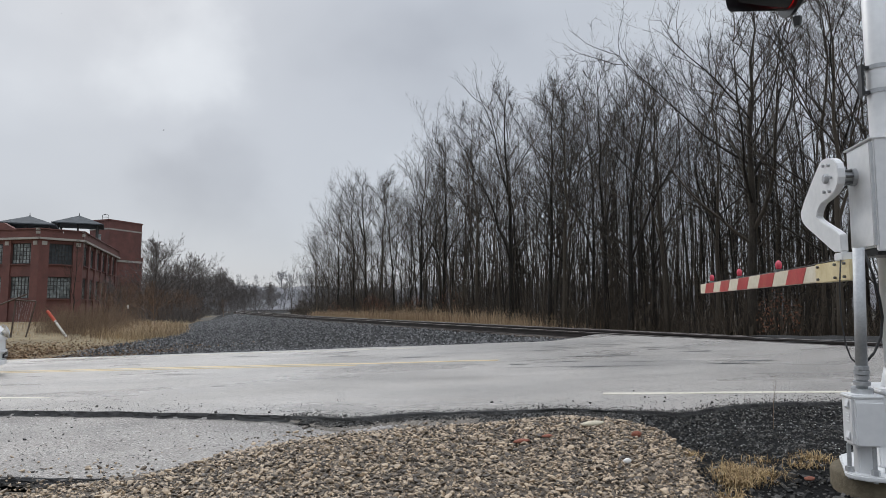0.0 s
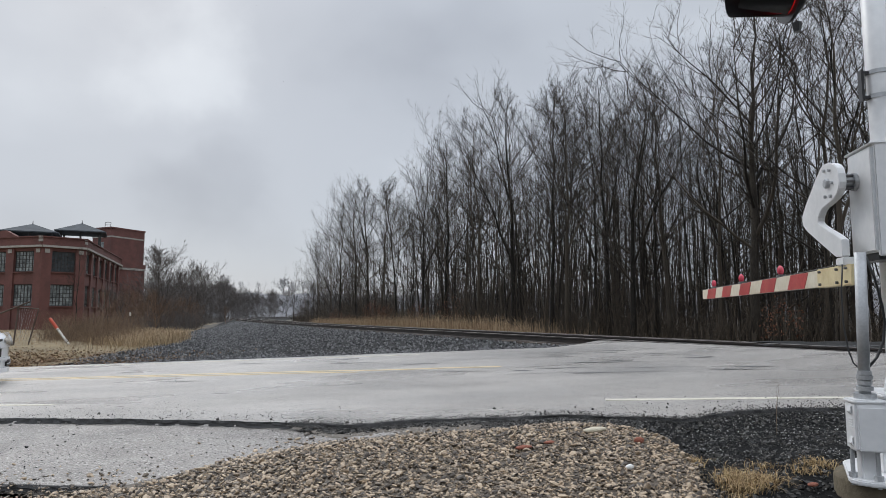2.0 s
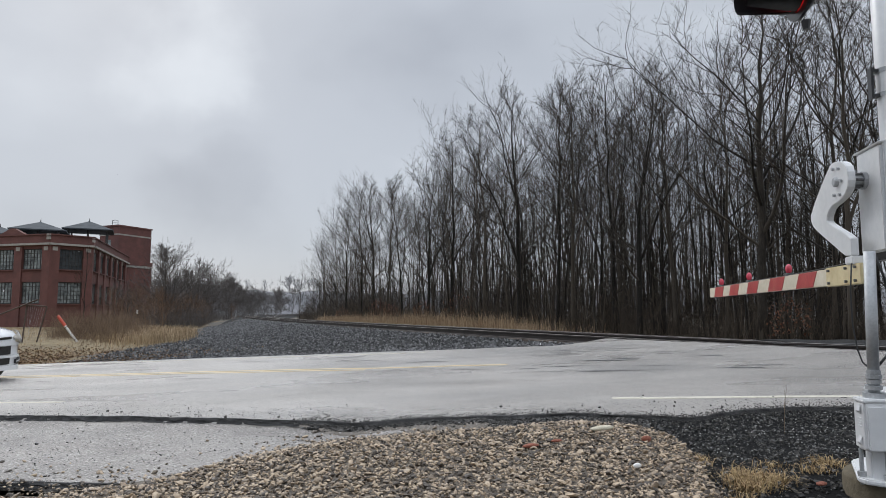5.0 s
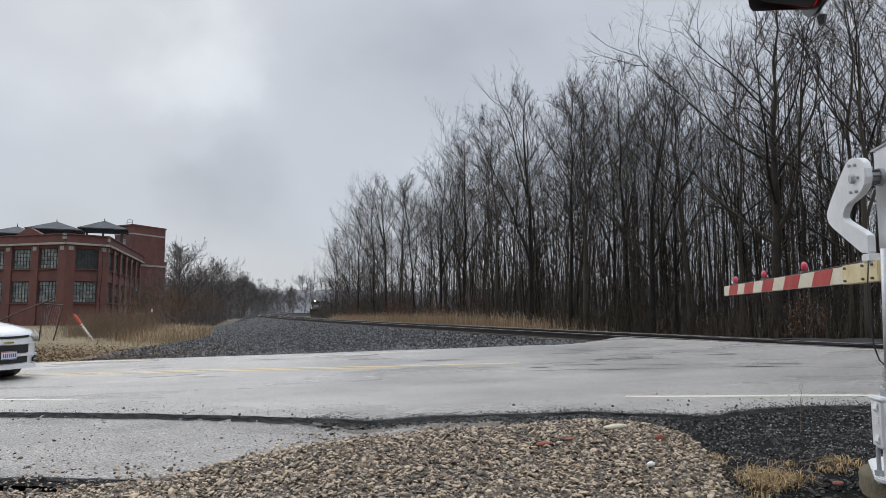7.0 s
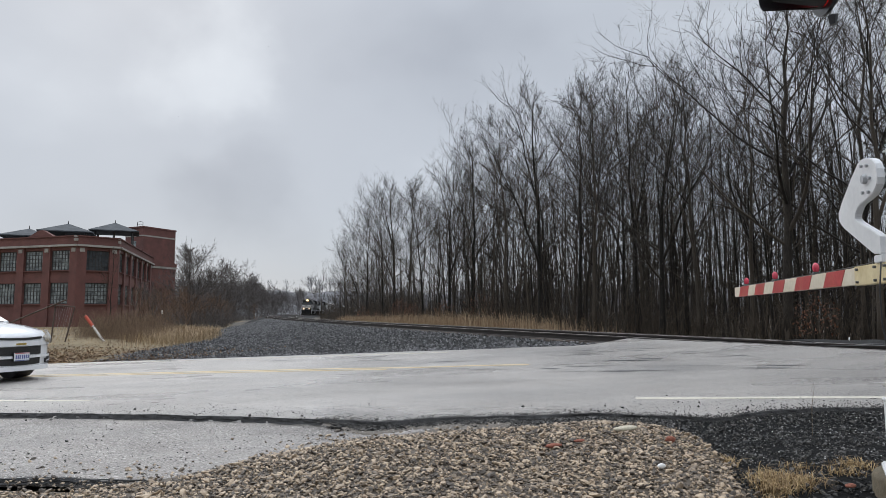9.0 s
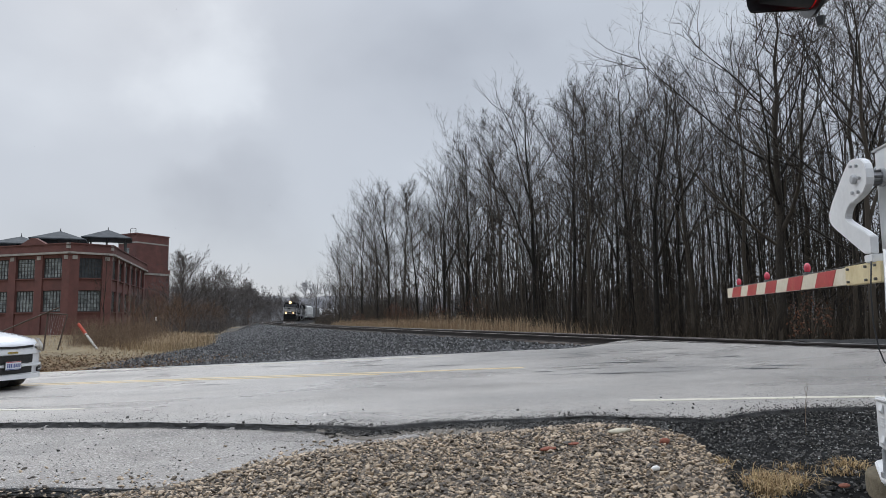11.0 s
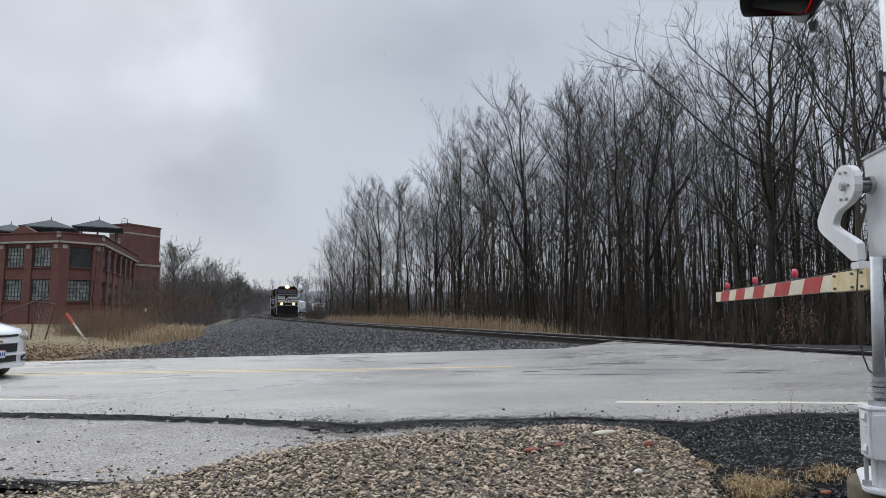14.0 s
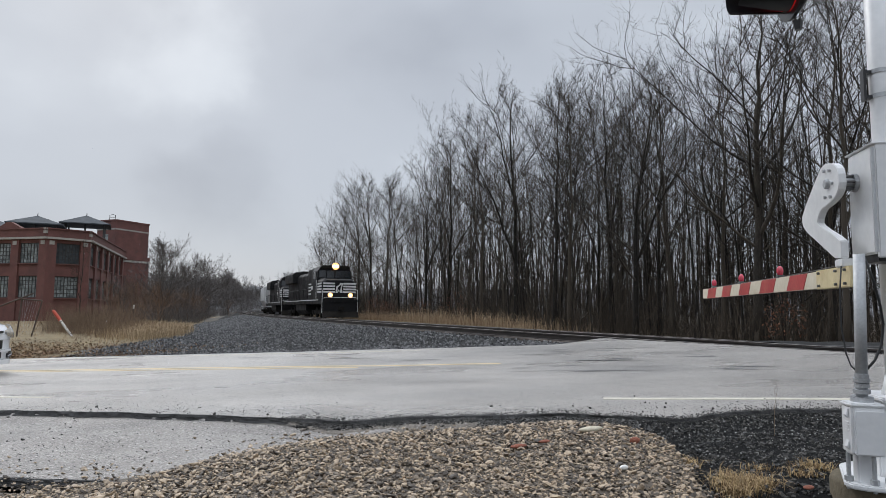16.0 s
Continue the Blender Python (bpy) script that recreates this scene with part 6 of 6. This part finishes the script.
while s < 34:      # lower trees deep in the near part of the wood
    for off in (16.5, 23.0, 31.0):
        plant(BACK, "back", forest_xy(s + rng.uniform(-1.5, 1.5), off + rng.uniform(-2, 2)), rng.uniform(0.60, 0.78) * height_at(s), TREE_LABEL, 0.05)
    s += 3.3
young = Shape()
POLE_SHAPES = [grow_tree(**k) for k in POLES]
for i in range(130):
    s = rng.uniform(4, 130) if i % 3 == 0 else rng.uniform(4, 75)
    p = forest_xy(s, rng.uniform(6.4, 24))
    g = rng.uniform(0.75, 1.35)
    m = Matrix.LocRotScale((p.x, p.y, ground_z(p.x, p.y)), Euler((rng.gauss(0, 0.10), rng.gauss(0, 0.10), rng.uniform(0, 6.28))), (g, g, g))
    for sh in POLE_SHAPES[i % 3]:
        young.add([m @ Vector(q) for q in sh.v], sh.f)
solid("saplings", young, M_BARK, "slender leafless saplings crowding the woods", "saplings", "stuff")


def brush(shape, p, h, rg, stems=7, spread=0.5, r=0.008):
    """A clump of thin bare stems with side twigs."""
    z = ground_z(p.x, p.y) - 0.05
    for i in range(stems):
        b = Vector((p.x + rg.gauss(0, spread * 0.4), p.y + rg.gauss(0, spread * 0.4), z))
        d = Vector((rg.gauss(0, 0.28), rg.gauss(0, 0.28), 1)).normalized()
        hh = h * rg.uniform(0.5, 1.1)
        mid = b + d * hh * 0.55
        top = mid + (d + Vector((rg.gauss(0, 0.3), rg.gauss(0, 0.3), 0))).normalized() * hh * 0.45
        shape.tube([b, mid, top], [r, r * 0.7, r * 0.25], 3, cap=False)
        for k in range(8):
            f = rg.uniform(0.3, 0.95)
            q = b.lerp(mid, f * 1.6) if f < 0.6 else mid.lerp(top, (f - 0.6) * 2.4)
            e = q + Vector((rg.gauss(0, 0.6), rg.gauss(0, 0.6), rg.uniform(0.3, 1.0))).normalized() * hh * rg.uniform(0.15, 0.35)
            w = (e - q).cross(Vector((rg.gauss(0, 1), rg.gauss(0, 1), rg.gauss(0, 1)))).normalized() * (r * 0.6)
            shape.add([q + w, q - w, e], [(0, 1, 2)])


M_BRUSH = mat("bare_brush", (0.026, 0.020, 0.014), (0.095, 0.072, 0.05), 0.6, 0.9, vary=0.8)
M_REDBRUSH = mat("reddish_brush", (0.085, 0.05, 0.034), (0.20, 0.13, 0.085), 0.4, 0.9, vary=0.8)
under = Shape()
for i in range(1700):
    s = rng.uniform(-6, 70) if rng.random() < 0.65 else rng.uniform(60, 170)
    off = 5.8 + abs(rng.gauss(0, 7))
    brush(under, forest_xy(s, off), min(8.0, rng.lognormvariate(0.85, 0.5)) * (0.7 if off < 7.5 else 1), rng, 6, 1.1, 0.010)


def far_stem(shape, p, h, rg, twig=26, r=0.06, wide=1.0):
    """A slender bare tree seen deep in a wood."""
    b = Vector((p.x, p.y, ground_z(p.x, p.y) - 0.2))
    top = b + Vector((rg.gauss(0, 0.05) * h, rg.gauss(0, 0.05) * h, h))
    shape.tube([b, b.lerp(top, 0.55) + Vector((rg.gauss(0, 0.25), rg.gauss(0, 0.25), 0)), top], [r, r * 0.65, 0.012], 3, cap=False)
    for k in range(twig):
        f = rg.uniform(0.06, 0.97) 
        q = b.lerp(top, f)
        for j in range(2):
            d = Vector((rg.gauss(0, 1), rg.gauss(0, 1), rg.uniform(0.1, 1.3))).normalized()
            e = q + d * h * rg.uniform(0.06, 0.17) * wide
            w = d.cross(Vector((rg.gauss(0, 1), rg.gauss(0, 1), rg.gauss(0, 1)))).normalized() * (0.010 + 0.06 * r * rg.random())
            shape.add([q + w, q - w, e], [(0, 1, 2)])
            q = q.lerp(e, rg.uniform(0.3, 0.7))


deep = Shape()
for i in range(1250):
    s = rng.uniform(-4, 55) if i % 5 else rng.uniform(55, 150)
    off = rng.uniform(8.5, 26) if i % 3 else rng.uniform(24, 60)
    far_stem(deep, forest_xy(s, off), rng.uniform(4.0, 9.5) if i % 2 else rng.uniform(9, 14.5) * height_at(s), rng, 24)
solid("deep_woods", deep, M_TWIG, "dense slender bare stems and twigs deep in the woods", "woods", "stuff")
solid("undergrowth", under, M_BRUSH, "dense dark bare undergrowth beneath the woods", "undergrowth", "stuff")

# bushes at the wood's edge that keep their dead leaves
M_RUSSET = mat("russet_leaves", (0.10, 0.036, 0.018), (0.23, 0.10, 0.05), 0.8, 0.8, vary=0.9)
for s, off, h, n in ((77.0, 6.2, 2.2, 500), (71.0, 6.6, 1.6, 300), (60.0, 6.4, 3.0, 800), (57.5, 7.0, 2.4, 500), (49.0, 7.2, 2.6, 420), (42.0, 7.4, 3.2, 380), (12.5, 7.2, 2.0, 260)):
    p = forest_xy(s, off)
    bush = thing("russet_bush", Matrix.Translation((p.x, p.y, ground_z(p.x, p.y))), "low bush with russet dead leaves at the wood's edge", "bush", "russet bushes")
    stems, leaf = Shape(), Shape()
    for k in range(14):
        a = rng.uniform(0, 6.28)
        stems.tube([(0, 0, -0.1), (0.18 * h * math.cos(a), 0.18 * h * math.sin(a), 0.45 * h), (0.34 * h * math.cos(a), 0.34 * h * math.sin(a), h * rng.uniform(0.7, 1.0))], [0.02, 0.013, 0.005], 3, cap=False)
    for k in range(n):
        a, u = rng.uniform(0, 6.28), rng.random() ** 0.6
        c = Vector((0.40 * h * u * math.cos(a), 0.40 * h * u * math.sin(a), h * (0.2 + 0.78 * rng.random()) * (1.05 - 0.3 * u)))
        w = rng.uniform(0.03, 0.06)
        m = Matrix.LocRotScale(c, Euler((rng.gauss(0, 0.9), rng.gauss(0, 0.9), a)), (w, w, w))
        leaf.add([m @ Vector(q) for q in ((-1.2, 0, 0), (0, -0.7, 0.1), (1.2, 0, 0), (0, 0.7, 0.1))], [(0, 1, 2, 3)])
    part("stems", stems, M_BRUSH, bush)
    part("leaves", leaf, M_RUSSET, bush, "russet dead leaves")

# leaf litter under the wood
litter = sheet(list(np.arange(-14, 200, 3.0)), [5.2, 5.8, 6.6, 8, 12, 20, 45], lambda s, o: (lambda p: (p.x, p.y, ground_z(p.x, p.y) + 0.02))(forest_xy(s, o)))
M_LITTER = mat("leaf_litter", (0.05, 0.036, 0.024), (0.13, 0.09, 0.055), 2.0, 0.95, bump=0.03, bscale=10, grain=0.6)
solid("forest_floor", litter, M_LITTER, "brown leaf litter under the woods", "forest floor", "structure", smooth=True)

# tall dry grass between the line and the wood
M_REED = mat("tall_dry_grass", (0.24, 0.155, 0.088), (0.47, 0.345, 0.21), 0.5, 0.9, vary=1.0)
reed = Shape()
for i in range(6500):
    s = rng.uniform(22, 80)
    if rng.random() > step(21, 32, s) * (1 - step(74, 80, s)):
        continue
    p = forest_xy(s, rng.uniform(3.0, 6.6))
    z = ground_z(p.x, p.y)
    blades(reed, p.x, p.y, z - 0.02, 3, 0.12, rng.uniform(0.6, 1.7) * (0.7 + 0.3 * math.exp(-((s - 40) / 18) ** 2)), rng, 0.008, 0.4)
solid("tall_grass", reed, M_REED, "band of tall tan winter grass along the railway", "grass", "stuff")

# ---- the field, thickets and far woods on the building's side ----
field = sheet(spaced(-140, -6, -40, -8, 1.0, 1.15), spaced(16, 150, 18, 60, 1.0, 1.12), lambda x, y: (x, y, ground_z(x, y) + 0.02))
_keep = []
for f in field.f:
    c = sum((Vector(field.v[i]) for i in f), Vector()) / 4
    a, v = road_lv(c.x, c.y)
    d, s = track_d(c.x, c.y)
    if v > 8.3 and d < float(np.interp(s, BED_S, BED_OFF)) - 0.2:
        _keep.append(f)
field.f = _keep
solid("field", field, M_FIELD, "dull tan winter grass field before the factory", "field", "structure", smooth=True)

rl = random.Random(8)
M_TAN = mat("pale_tan_grass", (0.25, 0.175, 0.10), (0.44, 0.33, 0.20), 0.4, 0.9, vary=0.9)
M_WEED = mat("brown_weed_stems", (0.10, 0.065, 0.04), (0.24, 0.165, 0.105), 0.5, 0.9, vary=0.9)
M_LEAF = mat("fallen_leaves", (0.085, 0.05, 0.026), (0.24, 0.15, 0.08), 0.8, 0.85, vary=1.2)


def in_field(x, y):
    a, v = road_lv(x, y)
    d, s = track_d(x, y)
    return v > 9.6 and d < float(np.interp(s, BED_S, BED_OFF)) + 0.3


tan = Shape()
for i in range(11000):
    y = rl.gauss(39, 5.0)
    x = y * (-0.452 + rl.gauss(0, 0.034))
    h = rl.uniform(0.2, 0.72)
    if rl.random() < 0.3:
        x, y, h = rl.uniform(-50, -14), rl.uniform(30, 75), rl.uniform(0.08, 0.25)
    if in_field(x, y) and road_lv(x, y)[1] > 15:
        blades(tan, x, y, ground_z(x, y) + 0.02, 4, 0.18, h, rl, 0.007, 0.9)
solid("field_grass", tan, M_TAN, "pale tan tall grass in the field", "grass", "stuff")
weeds = Shape()
for i in range(700):
    y = rl.gauss(36, 3.6)
    x = y * (-0.525 + rl.gauss(0, 0.036))
    if in_field(x, y) and road_lv(x, y)[1] > 13 and (y > 33 or abs(x + 17.7) > 1.5):
        brush(weeds, Vector((x, y)), rl.uniform(0.6, 1.9), rl, 5, 0.6, 0.005)
solid("brown_weeds", weeds, M_WEED, "tangle of brown dead weeds round the broken fence", "weeds", "stuff")

leaves = Shape()
for i in range(26000):
    a, v = rl.uniform(-26, -4), 7.8 + abs(rl.gauss(0, 3.0))
    if a > -8 and rl.random() < 0.75:
        continue
    p = road_xy(a, v)
    z = ground_z(p.x, p.y) + 0.06
    r = rl.uniform(0.022, 0.05)
    m = Matrix.LocRotScale((p.x, p.y, z), Euler((rl.gauss(0, 0.5), rl.gauss(0, 0.5), rl.uniform(0, 6.28))), (r, r, r))
    leaves.add([m @ Vector(q) for q in ((-1, 0, 0), (0, -0.6, 0.15), (1, 0, 0.1), (0, 0.6, 0.2))], [(0, 1, 2, 3)])
solid("fallen_leaves", leaves, M_LEAF, "brown fallen leaves strewn along the road verge", "leaves", "stuff")

# thickets by the factory
def by_factory(x, y):
    return y < 130 and x < -37.5 - (y - 75) * 0.40


SHRUB_SHAPES = [grow_tree(**k) for k in SHRUBS]


def shrub(shape, p, g, rg):
    m = Matrix.LocRotScale((p.x, p.y, ground_z(p.x, p.y) - 0.1), Euler((rg.gauss(0, 0.08), rg.gauss(0, 0.08), rg.uniform(0, 6.28))), (g * 1.15, g * 1.15, g * rg.uniform(0.85, 1.1)))
    for sh in SHRUB_SHAPES[rg.randrange(3)]:
        shape.add([m @ Vector(q) for q in sh.v], sh.f)


thick = Shape()
for i in range(60):
    x, y = rl.gauss(-33.0, 3.6), rl.gauss(73, 6)
    if not by_factory(x, y):
        shrub(thick, Vector((x, y)), rl.uniform(0.45, 1.0), rl)
solid("thicket", thick, M_REDBRUSH, "reddish brown leafless thicket beside the factory wall", "thicket", "stuff")
hedge = Shape()
for i in range(125):
    s = 72 + 210 * rl.random() ** 1.7
    p = track_at(s, -8.0 - abs(rl.gauss(0, 8)) - max(0, (s - 120) * 0.02))[0]
    if not by_factory(p.x, p.y):
        shrub(hedge, p, rl.uniform(0.7, 1.35), rl)
for i in range(40):
    s = rl.uniform(84, 280)
    shrub(hedge, track_at(s, APART + 7.0 + abs(rl.gauss(0, 5)))[0], rl.uniform(0.6, 1.15), rl)
edge = Shape()
for i in range(44):
    s = rl.uniform(72, 98)
    shrub(edge, track_at(s, APART + 9.2 + abs(rl.gauss(0, 3.0)))[0], rl.uniform(0.5, 1.0), rl)
for i in range(160):
    brush(edge, track_at(rl.uniform(70, 98), APART + 7.6 + abs(rl.gauss(0, 3)))[0], rl.uniform(1.0, 2.6), rl, 7, 1.1, 0.012)
solid("edge_thicket", edge, M_BRUSH, "dark tangled bare thicket at the end of the woods", "thicket", "stuff")
for i in range(420):
    s = 66 + 190 * rl.random() ** 1.6
    p = track_at(s, -6.6 - abs(rl.gauss(0, 5)))[0]
    if not by_factory(p.x, p.y):
        brush(hedge, p, rl.uniform(1.2, 3.4), rl, 7, 1.3, 0.013)
solid("trackside_brush", hedge, M_HAZED, "dense bare brush along the railway bend, mist put into its grey-brown", "brush", "stuff")
FAR_LABEL = "leafless tree along the railway bend, mist put into its grey"
s = 76.0
while s < 290:
    for off in (-9.5, -16, -24):
        p = track_at(s + rl.uniform(-3, 3), off + rl.uniform(-3, 2))[0]
        if rl.random() < 0.85 and not by_factory(p.x - 4.0, p.y):
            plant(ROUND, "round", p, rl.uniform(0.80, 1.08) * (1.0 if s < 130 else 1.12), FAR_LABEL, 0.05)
    s += 6.0
# the single tree by the wood's end and the small one before the factory
plant(BACK, "back", forest_xy(128, 5.5), 0.66, "lone leafless tree leaning out at the end of the woods")
plant(POLES, "small", Vector((-24.2, 44.0)), 0.62, "small reddish leafless tree before the factory")

# far wooded ridge that closes the valley; haze is put into its pale colour
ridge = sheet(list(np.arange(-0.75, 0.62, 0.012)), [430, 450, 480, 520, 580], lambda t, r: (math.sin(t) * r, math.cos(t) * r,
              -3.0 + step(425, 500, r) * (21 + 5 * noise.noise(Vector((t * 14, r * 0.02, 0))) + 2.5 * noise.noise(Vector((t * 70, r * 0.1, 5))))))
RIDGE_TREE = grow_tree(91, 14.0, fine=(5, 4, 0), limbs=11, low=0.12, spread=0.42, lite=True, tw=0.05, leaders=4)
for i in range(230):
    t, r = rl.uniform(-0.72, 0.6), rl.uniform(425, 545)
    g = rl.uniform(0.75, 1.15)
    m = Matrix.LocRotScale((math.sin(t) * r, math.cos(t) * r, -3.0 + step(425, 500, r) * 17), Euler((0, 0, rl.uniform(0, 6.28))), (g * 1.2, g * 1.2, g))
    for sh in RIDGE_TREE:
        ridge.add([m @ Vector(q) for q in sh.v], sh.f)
# the pale grey holds the mist's fading of the wood
M_RIDGE = mat("hazed_winter_wood", (0.135, 0.135, 0.142), (0.22, 0.22, 0.23), 0.02, 0.95, grain=0.3)
solid("far_woods", ridge, M_RIDGE, "distant winter woods, mist put into their pale grey colour", "far woods", "stuff")

# ---- broken fence, leaning marker, small post ----
M_PIPE = mat("rusty_fence_pipe", (0.05, 0.035, 0.028), (0.12, 0.09, 0.07), 4.0, 0.75)
M_MARKW = mat("chipped_white_marker", (0.60, 0.58, 0.54), (0.76, 0.75, 0.72), 3.0, 0.5, stain=(0.4, 0.3, 0.22), sscale=4.0, samount=0.5)
M_MARKR = mat("red_marker", (0.46, 0.06, 0.035), (0.58, 0.10, 0.05), 3.0, 0.5)
fx, fy = -19.2, 30.0
fence = thing("broken_fence", pose(fx, fy, ground_z(fx, fy)), "rusty broken pipe fence leaning among weeds", "fence")
part("post", Shape().tube([(-0.1, 0, -0.2), (0.05, 0, 1.75)], 0.035, 8), M_PIPE, fence)
part("post", Shape().tube([(0.35, 0.3, -0.2), (0.85, 0.2, 1.65)], 0.03, 8), M_PIPE, fence)
part("top_rail", Shape().tube([(0.05, 0, 1.72), (0.85, 0.2, 1.66)], 0.028, 8), M_PIPE, fence)
part("leaning_rail", Shape().tube([(-2.5, -0.6, 0.55), (-1.0, -0.3, 1.28), (0.55, 0.0, 1.98)], 0.035, 8), M_PIPE, fence)
part("leaning_rail", Shape().tube([(-4.6, -0.9, 1.7), (-2.4, -0.5, 0.5)], 0.03, 8), M_PIPE, fence)
wire = Shape()
for k in range(9):
    wire.tube([(0.02 + 0.09 * k, 0.02 * k, 1.68), (-0.05 + 0.06 * k + 0.1 * math.sin(k), 0.02 * k, 0.4 + 0.3 * math.sin(k * 2))], 0.003, 3)
part("torn_mesh", wire, M_GALV, fence, "torn hanging wire mesh")
b0, b1 = Vector((-17.25, 31.0, ground_z(-17.25, 31.0) - 0.1)), Vector((-18.3, 31.0, 1.02))
mk = thing("leaning_marker", Matrix.Translation(b0), "leaning white marker post with a red tip", "marker post")
dirn = b1 - b0
part("post", Shape().tube([Vector(), dirn * 0.66], 0.055, 10), M_MARKW, mk)
part("tip", Shape().tube([dirn * 0.64, dirn * 0.98, dirn], [0.075, 0.07, 0.04], 10), M_MARKR, mk, "red painted tip")
for k in (0.15, 0.58):
    part("collar", Shape().tube([dirn * k, dirn * (k + 0.02)], 0.062, 10), M_PIPE, mk)
px_, py_ = -29.0, 62.0
sg = thing("marker_stake", pose(px_, py_, ground_z(px_, py_)), "dark stake with a small white marker plate", "marker stake")
part("stake", Shape().tube([(0, 0, -0.2), (0, 0, 1.5)], 0.05, 6), M_PIPE, sg)
part("plate", Shape().box((0, -0.06, 1.65), (0.14, 0.04, 0.35)), M_MARKW, sg)


# ---- a few flakes of sleet in the air ----
M_FLAKE = mat("wet_snowflake", (0.80, 0.81, 0.82), (0.88, 0.89, 0.90), 60.0, 0.6)
rf = random.Random(64)
flakes = Shape()
for i in range(190):
    c = Vector((rf.uniform(-11, 13), rf.uniform(4, 30), rf.uniform(-2, 26)))
    r = rf.uniform(0.0035, 0.007)
    flakes.ball(c, (r, r, r * rf.uniform(1.0, 2.4)), 3, 5)
snow = solid("snowflakes", flakes, M_FLAKE, "sparse white wet snowflakes falling through the air", "snowflakes", "stuff")


def motions():
    walk(snow, [(float(t), Matrix.Translation((0.10 * t, 0, -1.25 * t))) for t in range(17)])
    for car, back, length in TRAIN:
        walk(car, [(float(t), car_pose(float(t), back, length)) for t in np.arange(0, 16.01, 0.5)])


motions()
